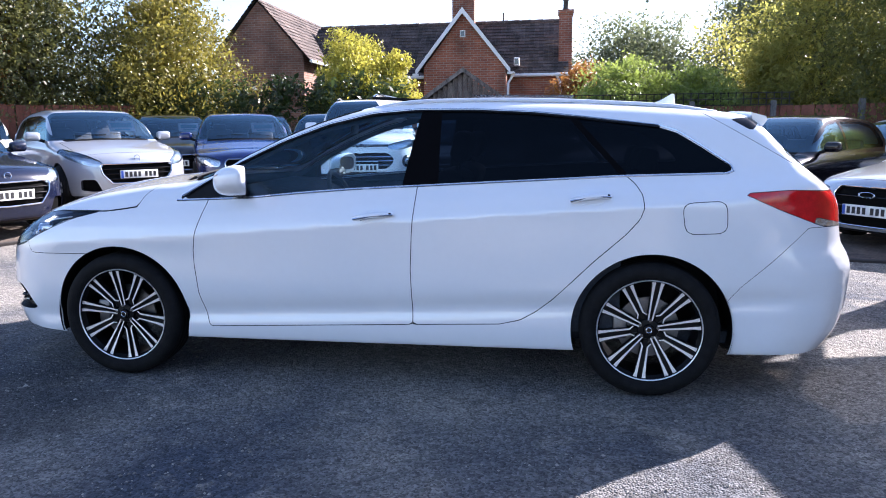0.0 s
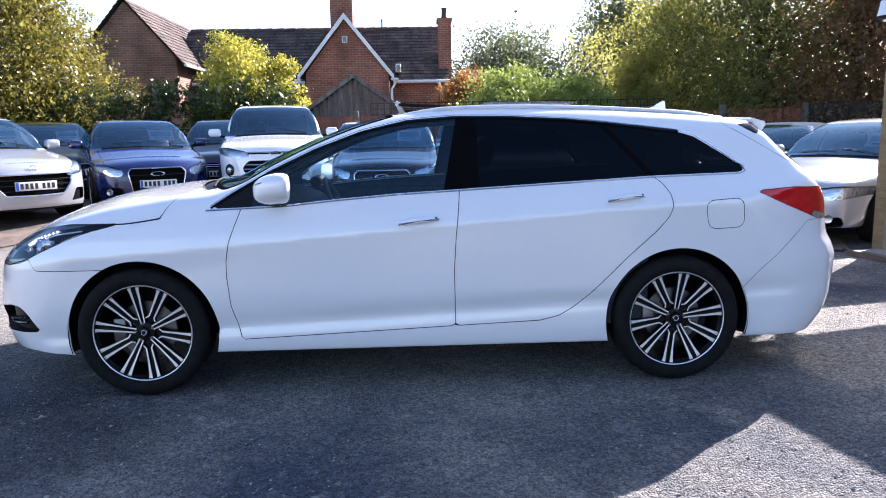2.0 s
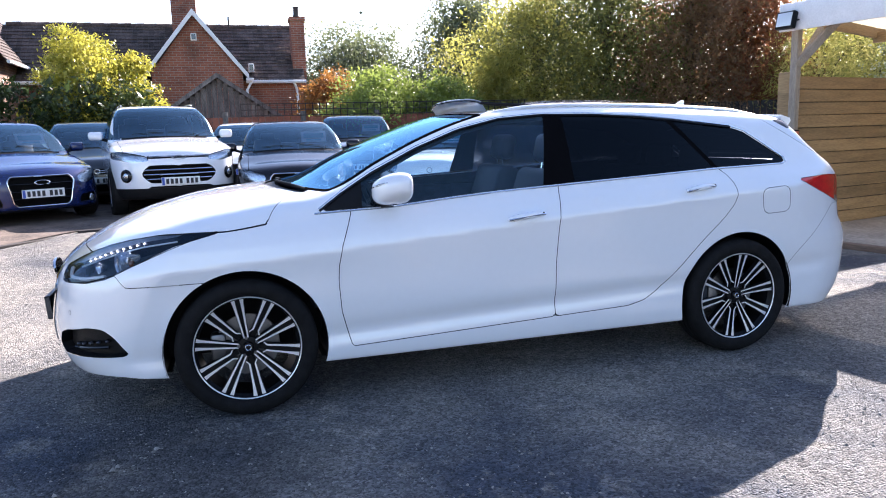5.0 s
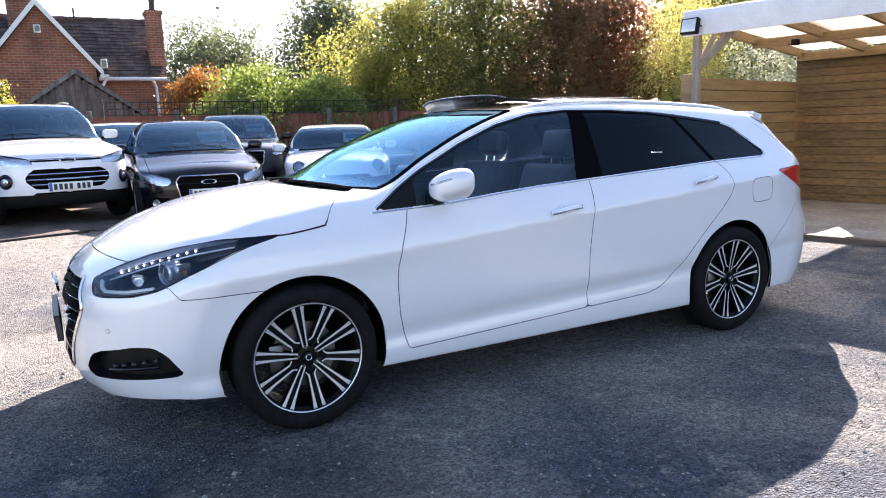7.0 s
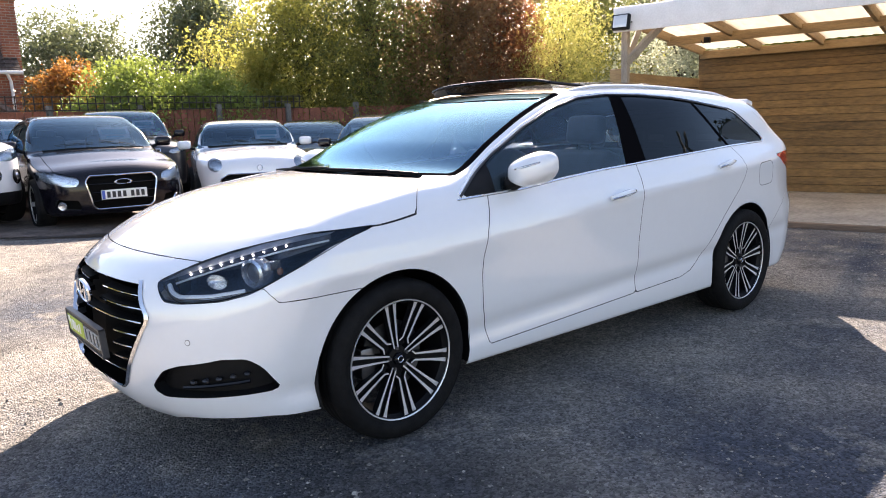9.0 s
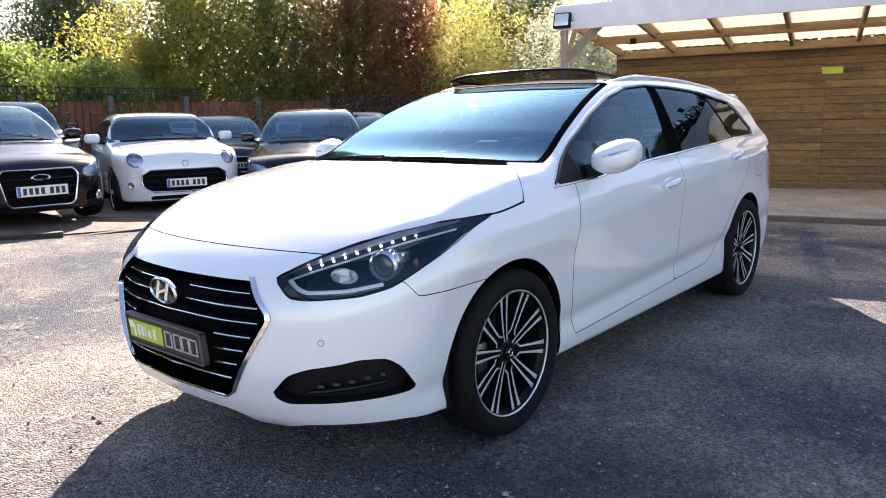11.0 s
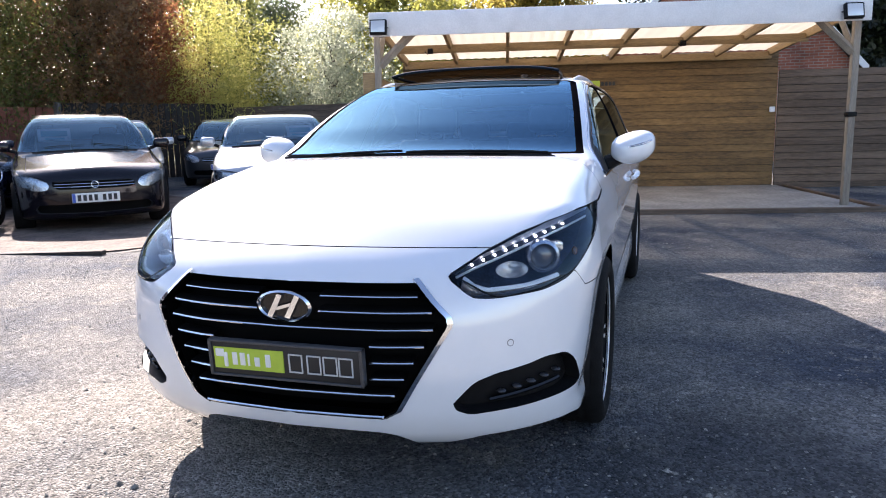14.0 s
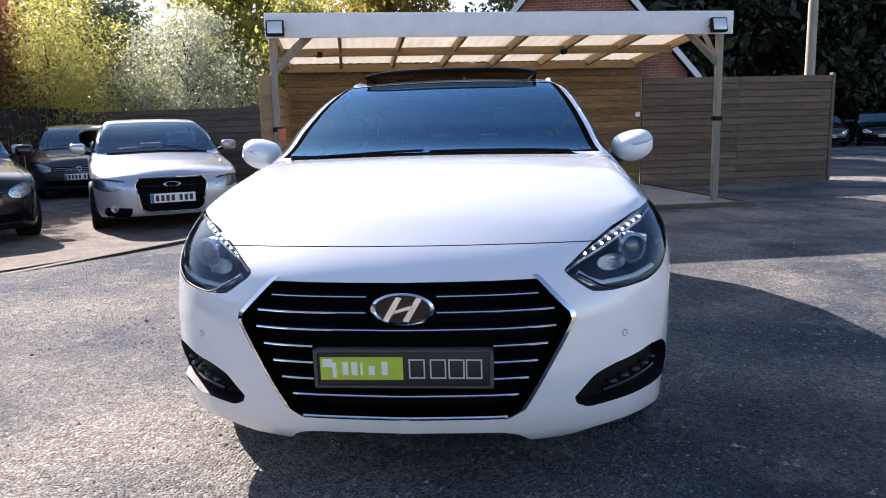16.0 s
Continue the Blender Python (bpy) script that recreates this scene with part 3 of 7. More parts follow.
HEADLAMP = rounded([(-1.215, 0.738), (-1.13, 0.775), (-1.05, 0.806), (-0.93, 0.843), (-0.80, 0.871), (-0.64, 0.896), (-0.425, 0.899), (-0.57, 0.846), (-0.69, 0.776),
                    (-0.755, 0.742), (-0.825, 0.708), (-0.93, 0.686), (-1.10, 0.676), (-1.165, 0.680)], 0.018, 3)
FOG = rounded([(-1.245, 0.352), (-1.18, 0.428), (-1.11, 0.452), (-1.0, 0.468), (-0.94, 0.480), (-0.85, 0.477), (-0.80, 0.440), (-0.746, 0.346), (-0.84, 0.342), (-1.01, 0.332), (-1.19, 0.322)], 0.02, 3)
GRILLE = [(0, 0.724), (0.412, 0.724), (0.516, 0.618), (0.358, 0.340), (0.313, 0.312), (0, 0.312)]
TAIL_LAMP = rounded([(1.782, 1.000), (2.0, 1.014), (2.6, 0.985), (2.6, 0.80), (2.17, 0.838), (1.95, 0.925)], 0.03, 3)



def white_estate():
    car = thing("estate_car", pose(0, 0, 0), "white estate car with two-tone alloy wheels and open sunroof", "car")
    f = body_field(ESTATE)
    shell = skin(f, (-2.5, -1.0, 0.1), (2.55, 1.0, 1.58), 0.021)
    arch = lambda p: np.maximum(np.minimum(np.hypot(p[:, 0] + 1.385, p[:, 2] - 0.33), np.hypot(p[:, 0] - 1.392, p[:, 2] - 0.33)) - 0.382, 0.50 - np.abs(p[:, 1]))
    _, shell = cut(shell, arch)
    hem = curve([(0, 0.262), (0.28, 0.260), (0.34, 0.246), (0.405, 0.194), (0.43, 0.192), (0.50, 0.212), (0.60, 0.236), (0.80, 0.246), (0.95, 0.23)])
    under, shell = cut(shell, lambda p: p[:, 2] - 0.218 - (hem(np.abs(p[:, 1])) - 0.218) * np.clip((-1.75 - p[:, 0]) / 0.2, 0, 1))
    panel("underbody", under, f, BLACK_PLASTIC, car, inset=0.04)
    # windows
    side_glass, shell = cut(shell, side_xz(DLO, 0.45))
    screen_edge = lambda p: 0.752 - (p[:, 0] + 0.98) * 0.168
    screen = lambda p: np.maximum.reduce([-1.16 + 0.34 * p[:, 1] ** 2 - p[:, 0], p[:, 0] + 0.12 - 0.10 * p[:, 1] ** 2, np.abs(p[:, 1]) - screen_edge(p), 0.9 - p[:, 2]])
    windscreen, shell = cut(shell, screen)
    border, windscreen = cut(windscreen, lambda p: -screen(p) - 0.034)
    roof_pane, shell = cut(shell, lambda p: np.maximum.reduce([-0.105 - p[:, 0] + 0.10 * p[:, 1] ** 2, p[:, 0] - 1.30, np.abs(p[:, 1]) - 0.545, 1.3 - p[:, 2]]))
    hole, roof_pane = cut(roof_pane, lambda p: np.maximum.reduce([0.02 - p[:, 0], p[:, 0] - 0.52, np.abs(p[:, 1]) - 0.44]))
    rear_pane, shell = cut(shell, lambda p: np.maximum.reduce([1.955 + 0.10 * p[:, 1] ** 2 - p[:, 0], np.abs(p[:, 1]) - 0.70 - 0.10 * (1.3 - p[:, 2]), 1.075 - p[:, 2]]), 0.002)
    panel("windscreen", windscreen, f, GLASS_FRONT, car)
    panel("windscreen_border", border, f, PILLAR, car)
    panel("roof_glass", roof_pane, f, BLACK_GLOSS, car)
    panel("rear_window", rear_pane, f, GLASS_DARK, car)
    b0 = lambda p: (p[:, 0] - 0.170 - (p[:, 2] - 1.04) * 0.21)
    front_w, rest = cut(side_glass, b0)
    pillar, rest = cut(rest, lambda p: p[:, 0] - 0.352)
    sail, front_w = cut(front_w, lambda p: p[:, 0] + 0.80 - (p[:, 2] - 1.0) * 0.10)
    c_line = lambda p: (p[:, 0] - 1.250 + (p[:, 2] - 1.085) * 0.90) * 0.74
    rear_w, quarter = cut(rest, c_line, 0.014)
    divider, _ = cut(rest, lambda p: np.abs(c_line(p)) - 0.014)
    for name, sh, m in (("front_side_window", front_w, GLASS_CLEAR), ("rear_side_window", rear_w, GLASS_DARK), ("quarter_window", quarter, GLASS_DARK),
                        ("pillar_trim", pillar, PILLAR), ("mirror_sail", sail, BLACK_PLASTIC), ("window_divider", divider, PILLAR)):
        for s in halves(sh):
            panel(name, s, f, m, car, inset=0.004)
    wedge, shell = cut(shell, side_xz([(1.755, 1.342), (1.93, 1.36), (1.85, 1.285)], 0.35))
    for s in halves(wedge):
        panel("spoiler_glass", s, f, BLACK_GLOSS, car)
    # openings in the front
    lamp, shell = cut(shell, corner_uz(HEADLAMP, -1.42, 0.42), 0.0018)
    grille, shell = cut(shell, front_yz(GRILLE, -2.0))
    fog, shell = cut(shell, corner_uz(FOG, -1.7, 0.42))
    # painted panels, with open joints
    J = 0.0021
    bonnet_side = curve([(-2.3, 0.40), (-2.12, 0.545), (-2.06, 0.602), (-1.887, 0.757), (-1.75, 0.820), (-1.62, 0.852), (-1.56, 0.850), (-1.432, 0.856), (-1.28, 0.853), (-1.1, 0.84)])
    cowl, shell = cut(shell, lambda p: np.maximum.reduce([-1.215 + 0.34 * p[:, 1] ** 2 - p[:, 0], p[:, 0] + 0.9, 0.97 - p[:, 2] - 0.10 * p[:, 1] ** 2, np.abs(p[:, 1]) - 0.70, np.abs(p[:, 1]) - 0.62 + (p[:, 0] + 1.065) * 0.87 - 0.02]))
    bonnet, shell = cut(shell, lambda p: np.maximum.reduce([-2.165 + 0.29 * p[:, 1] ** 2 - p[:, 0], p[:, 0] - np.minimum(-1.222 + 0.34 * p[:, 1] ** 2, -1.055 - (np.abs(p[:, 1]) - 0.62) * 0.88), np.abs(p[:, 1]) - bonnet_side(p[:, 0]), 0.7 - p[:, 2]]), J)
    panel("bonnet", bonnet, f, WHITE_PAINT, car)
    panel("scuttle", cowl, f, BLACK_PLASTIC, car, inset=0.01)
    front_door = [(-0.883, 0.286), (-0.93, 0.468), (-0.940, 0.62), (-0.936, 0.70), (-0.915, 0.80), (-0.862, 0.945), (-0.85, 1.0), (-0.3, 1.06), (0.252, 1.06), (0.242, 0.95), (0.226, 0.80), (0.215, 0.62), (0.22, 0.329)]
    rear_door = [(0.22, 0.329), (0.215, 0.62), (0.226, 0.80), (0.242, 0.95), (0.252, 1.09), (1.0, 1.13), (1.24, 1.094), (1.30, 1.045), (1.332, 0.995), (1.342, 0.935), (1.322, 0.878), (1.26, 0.806), (1.112, 0.672), (0.909, 0.468), (0.84, 0.412), (0.76, 0.368), (0.66, 0.345)]
    doors, shell = cut(shell, side_xz(front_door), J)
    for s in halves(doors):
        panel("front_door", s, f, WHITE_PAINT, car)
    doors, shell = cut(shell, side_xz(rear_door), J)
    for s in halves(doors):
        panel("rear_door", s, f, WHITE_PAINT, car)
    flap_poly = outline(rounded([(1.512, 0.955), (1.712, 0.967), (1.722, 0.815), (1.532, 0.808)], 0.045, 5))
    flap, shell = cut(shell, lambda p: np.maximum(flap_poly(p[:, 0], p[:, 2]), 0.4 + p[:, 1]), 0.0018)
    panel("fuel_flap", flap, f, WHITE_PAINT, car)
    lamps, shell = cut(shell, side_xz(TAIL_LAMP, 0.42), 0.0015)
    clear, lamps = cut(lamps, lambda p: np.maximum(2.13 - p[:, 0], p[:, 2] - 0.885 + (p[:, 0] - 2.13) * 0.25), 0.001)
    for s, c in zip(halves(lamps), halves(clear)):
        unit = panel("tail_lamp", s, f, RED_LENS, car, "red wrap-around tail lamp")
        panel("reverse_lens", c, f, LAMP_INNER, unit, "clear reversing lamp")
    bumper, shell = cut(shell, lambda p: np.maximum(np.minimum(p[:, 2] - 0.668 - 0.055 * np.clip((-0.735 - (p[:, 0] + np.abs(p[:, 1])) * 0.7071) / 0.05, 0, 1), np.maximum(p[:, 0] + 1.98, np.abs(p[:, 1]) - 0.60)), p[:, 0] + 1.3), J * 0.8)
    panel("front_bumper", bumper, f, WHITE_PAINT, car)
    gate, shell = cut(shell, lambda p: np.maximum(1.585 + (1.40 - p[:, 2]) * 1.66 - p[:, 0], 1.0 - p[:, 2]), J)
    panel("tailgate", gate, f, WHITE_PAINT, car)
    rear_poly = outline([(1.5, 0.1), (1.755, 0.5), (1.80, 0.56), (2.10, 0.835), (2.7, 0.835), (2.7, 0.1)])
    bumper, shell = cut(shell, lambda p: rear_poly(p[:, 0], p[:, 2]), J * 0.6)
    panel("rear_bumper", bumper, f, WHITE_PAINT, car)
    wings, shell = cut(shell, lambda p: np.maximum(p[:, 0] + 0.80 + 0.0 * p[:, 2], p[:, 2] - 1.0), 0.0)
    for s in halves(wings):
        panel("front_wing", s, f, WHITE_PAINT, car)
    panel("body_shell", shell, f, WHITE_PAINT, car)
    # lining behind the panels
    lining = skin(f, (-2.5, -1.0, 0.1), (2.55, 1.0, 1.58), 0.06)
    _, lining = cut(lining, lambda p: arch(p) - 0.02)
    _, lining = cut(lining, side_xz(DLO, 0.42))
    _, lining = cut(lining, screen)
    _, lining = cut(lining, lambda p: np.maximum.reduce([-0.0 - p[:, 0], p[:, 0] - 1.2, np.abs(p[:, 1]) - 0.47, 1.3 - p[:, 2]]))
    _, lining = cut(lining, lambda p: np.maximum.reduce([2.0 - p[:, 0], 1.1 - p[:, 2]]))
    _, lining = cut(lining, lambda p: p[:, 0] + 1.45)
    panel("lining", lining, f, CABIN, car, inset=0.035)
    for sx in (-1.385, 1.392):
        for sy in (-1, 1):
            bm = lathe([(0.384, sy * 0.865), (0.392, sy * 0.83), (0.392, sy * 0.52), (0.02, sy * 0.52)], 48)
            bmesh.ops.bisect_plane(bm, geom=bm.verts[:] + bm.edges[:] + bm.faces[:], plane_co=(0, 0, -0.10), plane_no=(0, 0, -1), clear_outer=True)
            part("wheel_liner", bm, BLACK_PLASTIC, car, m=Matrix.Translation((sx, 0, 0.33)))
    for sy in (-1, 1):
        wheel(car, -1.385, sy * 0.79, 0.335, True, 27 if sy < 0 else 0)
        wheel(car, 1.385, sy * 0.79, 0.335, True, 45 if sy < 0 else 0)
    front_face(car, f, lamp, grille, fog)
    flank_trim(car, f)
    roof_trim(car, f)
    cabin(car)
    return car


def front_face(car, f, lamp, grille, fog):
    for s in halves(lamp):
        left = s[0][s[1][0][0]][1] < 0
        sy = -1 if left else 1
        unit = new("headlamp")
        unit.parent = car
        tagged(unit, "clear headlamp with projector and row of bright lights")
        panel("lamp_cover", s, f, GLASS_LAMP, unit)
        inward = np.array([0.86, -sy * 0.50, -0.08])

        def sunk(uz, d):
            return corner_points(f, uz, sy, 0.0) + inward * d

        # side walls of the housing follow its rim
        rim = []
        for u, z in HEADLAMP[::2]:
            rim.append((u, z))
        p0 = corner_points(f, rim, sy, 0.0)
        p1 = sunk(rim, 0.12)
        bm = bmesh.new()
        va, vb = [bm.verts.new(p) for p in p0], [bm.verts.new(p) for p in p1]
        mid = bm.verts.new(p1.mean(0))
        for i in range(len(va)):
            j = (i + 1) % len(va)
            bm.faces.new((va[i], va[j], vb[j], vb[i]))
            bm.faces.new((vb[i], vb[j], mid))
        part("lamp_housing", bm, LAMP_DARK, unit)

        def lower_strip(name, a, b, material):
            bm = bmesh.new()
            ra, rb = [bm.verts.new(q) for q in a], [bm.verts.new(q) for q in b]
            for k in range(len(ra) - 1):
                bm.faces.new((ra[k], ra[k + 1], rb[k + 1], rb[k]))
            part(name, bm, material, unit)

        centre = (-1.915, sy * 0.722, 0.762)
        look_out = Vector((-0.93, sy * 0.36, 0)).to_track_quat("-Y", "Z").to_matrix().to_4x4()
        at = Matrix.Translation(centre) @ look_out
        part("projector_ring", lathe([(0.040, -0.016), (0.043, -0.030), (0.053, -0.024), (0.056, 0.0), (0.054, 0.03), (0.040, 0.0)], 36, closed=True), LAMP_SILVER, unit, m=at)
        part("projector_lens", ball(0.041, 24, (1, 0.55, 1), (0, -0.004, 0)), PROJECTOR, unit, m=at)
        part("projector_arm", box(-0.035, 0.035, 0.0, 0.06, -0.002, 0.030, 0.006), LAMP_INNER, unit, m=at @ pose(-sy * 0.035, 0, 0.012))
        bulb = sunk([(-1.00, 0.742)], 0.085)[0]
        part("reflector", lathe([(0.002, 0.03), (0.022, 0.02), (0.034, 0.0), (0.038, -0.012)], 24), LAMP_INNER, unit, m=Matrix.Translation(bulb) @ look_out @ Matrix.Diagonal((1.35, 1, 0.72, 1)))
        leds = np.array([(-2.083, sy * 0.531, 0.756), (-2.011, sy * 0.611, 0.787), (-1.923, sy * 0.690, 0.820), (-1.853, sy * 0.741, 0.841), (-1.809, sy * 0.773, 0.853)])
        row = np.vstack([[(-2.128, sy * 0.492, 0.738)], leds, [(-1.66, sy * 0.832, 0.876)]])
        edge = along([(-1.188, 0.741), (-1.095, 0.786), (-0.96, 0.829), (-0.812, 0.867), (-0.675, 0.890), (-0.57, 0.893)], 26)
        lower_strip("lamp_bezel", sunk(edge, 0.006), along(row + np.array([0, 0, 0.008]), 26), LAMP_BEZEL)
        lower_strip("led_shelf", along(row + np.array([0.006, 0, 0.008]), 26), along(row + np.array([0.004, 0, -0.010]), 26), LAMP_DARK)
        for q in along(leds, 10):  # small lenses on the shelf
            part("daytime_light", ball(0.0052, 12, (0.7, 1, 0.9), (q[0] - 0.004, q[1], q[2])), LED, unit)
        part("light_guide", tube([tuple(q) for q in along(row + np.array([-0.004, 0, -0.015]), 24)], 0.0042, 6), GUIDE, unit)
        strip = along([(-1.166, 0.730), (-1.145, 0.707), (-1.11, 0.695), (-0.98, 0.700), (-0.86, 0.716)], 24)
        guide = sunk(strip, 0.022)
        part("light_guide", tube([tuple(q) for q in guide], 0.0092, 8), GUIDE, unit)
        foot = along([(-1.186, 0.707), (-1.158, 0.685), (-1.09, 0.686), (-0.928, 0.701), (-0.81, 0.716)], 24)
        lower_strip("lamp_floor", guide, sunk(foot, 0.006), LAMP_SMOKE)
        amber = sunk([(-0.748, 0.775)], 0.03)[0]
        part("indicator_bulb", ball(0.013, 12, (1, 0.8, 1.2), tuple(amber)), LAMP_AMBER, unit)
        line = along([(-1.175, 0.730), (-1.12, 0.690), (-1.08, 0.677), (-0.93, 0.690), (-0.79, 0.725), (-0.66, 0.79), (-0.50, 0.876)], 30)
        part("lamp_seal", tube([tuple(p) for p in corner_points(f, line, sy, -0.002)], 0.003, 5), BLACK_PLASTIC, unit)
    # grille
    # added black box behind the mesh, stops sunlight leaking through the nose
    part("grille_light_block", box(-2.12, -2.08, -0.50, 0.50, 0.25, 0.74), DEEP_BLACK, car)
    panel("grille_mesh", grille, f, DEEP_BLACK, car, inset=0.075)
    rim = [(y, z) for y, z in rounded([(-0.412, 0.724), (0.412, 0.724), (0.516, 0.618), (0.358, 0.340), (0.313, 0.312), (-0.313, 0.312), (-0.358, 0.340), (-0.516, 0.618)], 0.02, 3)]
    ring = along(rim + rim[:1], 120)[:-1]
    p0, p1 = front_points(f, ring, 0.0), front_points(f, ring, -0.075)
    bm = bmesh.new()
    va, vb = [bm.verts.new(p) for p in p0], [bm.verts.new(p) for p in p1]
    for i in range(len(va)):
        j = (i + 1) % len(va)
        bm.faces.new((va[i], va[j], vb[j], vb[i]))
    part("grille_wall", bm, DEEP_BLACK, car)
    for sy in (-1, 1):
        trim = along([(sy * 0.398, 0.738), (sy * 0.418, 0.721), (sy * 0.508, 0.630), (sy * 0.513, 0.606), (sy * 0.360, 0.342), (sy * 0.313, 0.316)], 50)
        bm = bmesh.new()
        a = front_points(f, trim + np.array([sy * 0.004, 0.0]), 0.004)
        b = front_points(f, trim - np.array([sy * 0.011, 0.002]), 0.008)
        c = front_points(f, trim - np.array([sy * 0.017, 0.002]), -0.012)
        rows = [[bm.verts.new(p) for p in q] for q in (a, b, c)]
        for r0, r1 in zip(rows, rows[1:]):
            for i in range(len(r0) - 1):
                bm.faces.new((r0[i], r0[i + 1], r1[i + 1], r1[i]))
        bmesh.ops.recalc_face_normals(bm, faces=bm.faces)
        part("grille_surround", bm, CHROME, car, "chrome grille surround")
    foot = along([(-0.31, 0.322), (0.31, 0.322)], 24)
    part("grille_surround", tube([tuple(p) for p in front_points(f, foot, 0.002)], 0.0045, 6), CHROME, car)
    for z, w, split in ((0.684, 0.405, 0.105), (0.640, 0.450, 0.105), (0.590, 0.455, 0), (0.540, 0.430, 0.27), (0.491, 0.400, 0.27), (0.441, 0.372, 0.27), (0.389, 0.342, 0)):
        for y0, y1 in (((-w, -split), (split, w)) if split else ((-w, w),)):
            line = along([(y0, z), (y1, z)], 20)
            back = front_points(f, line, -0.050)
            fore = front_points(f, line, -0.016)
            bm = bmesh.new()
            rows = []
            for a, b in zip(fore, back):
                rows.append([bm.verts.new(v) for v in ((a[0], a[1], a[2] + 0.0065), (a[0] - 0.003, a[1], a[2]), (a[0], a[1], a[2] - 0.005), (b[0], b[1], b[2] - 0.010), (b[0], b[1], b[2] + 0.012))])
            for r0, r1 in zip(rows, rows[1:]):
                for k in range(5):
                    bm.faces.new((r0[k], r0[(k + 1) % 5], r1[(k + 1) % 5], r1[k]))
            bm.faces.new(rows[0])
            bm.faces.new(rows[-1][::-1])
            bmesh.ops.recalc_face_normals(bm, faces=bm.faces)
            bar = part("grille_bar", bm, DEEP_BLACK, car)
            edge = [(a[0] - 0.002, a[1], a[2] - 0.001) for a in fore]
            part("chrome_edge", tube(edge, 0.0034, 6), CHROME, bar)
    # emblem: an oval ring with a slanted bar shape
    e = new("emblem")
    e.parent = car
    e.matrix_basis = pose(-2.338, -0.010, 0.660, 0, -8, 0)
    part("oval_ring", lathe([(0.075, -0.006), (0.080, -0.012), (0.088, -0.006), (0.084, 0.004), (0.075, 0.004)], 40, "x", closed=True), CHROME, e, m=Matrix.Diagonal((1, 1.06, 0.58, 1)))
    part("oval_back", lathe([(0.001, 0.002), (0.080, 0.002)], 40, "x"), BLACK_GLOSS, e, m=Matrix.Diagonal((1, 1.06, 0.58, 1)))
    for y in (-0.03, 0.03):
        bm = prism([(y - 0.031, -0.035), (y - 0.014, -0.039), (y + 0.030, 0.036), (y + 0.014, 0.040)], -0.010, 0.002, "yz")
        part("emblem_bar", bm, CHROME, e, m=Matrix.Diagonal((1, -1, 1, 1)))
    part("emblem_bar", prism([(-0.028, -0.014), (0.024, 0.002), (0.030, 0.014), (-0.022, -0.002)], -0.010, 0.002, "yz"), CHROME, e, m=Matrix.Diagonal((1, -1, 1, 1)))
    # show plate: lime panel and outlined lettering reduced to bars
    p = new("show_plate")
    p.parent = car
    p.matrix_basis = pose(-2.352, -0.008, 0.487, 0, -4, 0) @ Matrix.Diagonal((1, 0.975, 1, 1))
    tagged(p, "black show plate with lime green panel in grey frame")
    part("plate_board", box(-0.008, 0.012, -0.264, 0.264, -0.056, 0.056, 0.004), PLATE_BLACK, p)
    bm = bmesh.new()
    for a in ((-0.270, 0.270, 0.052, 0.060), (-0.270, 0.270, -0.060, -0.052), (-0.270, -0.258, -0.06, 0.06), (0.258, 0.270, -0.06, 0.06)):
        box(-0.013, 0.012, *a, 0.002, 1, bm)
    part("plate_frame", bm, PLATE_GREY, p)
    part("lime_panel", box(-0.0105, -0.006, 0.000, 0.250, -0.034, 0.036), LIME, p)
    for y0, y1, z0, z1 in ((0.212, 0.243, 0.005, 0.031), (0.200, 0.214, -0.028, 0.020)):
        part("logo_shape", box(-0.0125, -0.009, y0, y1, z0, z1, 0.003), PLATE_WHITE, p)
    # the shop's name stays plain shapes: white strokes, then outlined blocks
    for i, y in enumerate((0.174, 0.146, 0.124, 0.094, 0.055)):
        h = (0.022, 0.022, 0.020, 0.010, 0.022)[i]
        part("letter_bar", box(-0.0125, -0.009, y - (0.004 if i == 2 else 0.0095), y + (0.004 if i == 2 else 0.0095), -0.02, h, 0.002), PLATE_WHITE, p)
    for y in (-0.042, -0.105, -0.160, -0.212):
        bm = bmesh.new()
        w, h = (0.024, 0.030)
        for a in ((y - w, y + w, h - 0.004, h), (y - w, y + w, -h, -h + 0.004), (y - w, y - w + 0.004, -h, h), (y + w - 0.004, y + w, -h, h)):
            box(-0.0115, -0.007, *a, 0, 1, bm)
        part("letter_outline", bm, GREY_INK, p)
    # fog-lamp recess
    for s in halves(fog):
        sy = -1 if s[0][s[1][0][0]][1] < 0 else 1
        panel("fog_recess", s, f, BLACK_PLASTIC, car, inset=0.05)
        rim = [q for q in FOG[::2]]
        p0, p1 = corner_points(f, rim, sy, 0.0), corner_points(f, rim, sy, -0.05)
        bm = bmesh.new()
        va, vb = [bm.verts.new(q) for q in p0], [bm.verts.new(q) for q in p1]
        for i in range(len(va)):
            j = (i + 1) % len(va)
            bm.faces.new((va[i], va[j], vb[j], vb[i]))
        part("fog_wall", bm, BLACK_PLASTIC, car)
        for q in corner_points(f, along([(-1.08, 0.375), (-0.86, 0.410)], 5), sy, -0.035):
            part("fog_light", ball(0.013, 12, (1, 1.3, 0.7), tuple(q)), FOG_LENS, car)
        part("fog_strip", tube([tuple(q) for q in corner_points(f, along([(-1.12, 0.352), (-0.85, 0.382)], 12), sy, -0.03)], 0.007, 6), BLACK_GLOSS, car)
        q = corner_points(f, [(-1.063, 0.540)], sy, 0.0)[0]
        nrm = Vector(normals_of(f, np.array([q]))[0])
        ring = lathe([(0.0085, -0.001), (0.0105, -0.0014), (0.0115, 0.0)], 20)
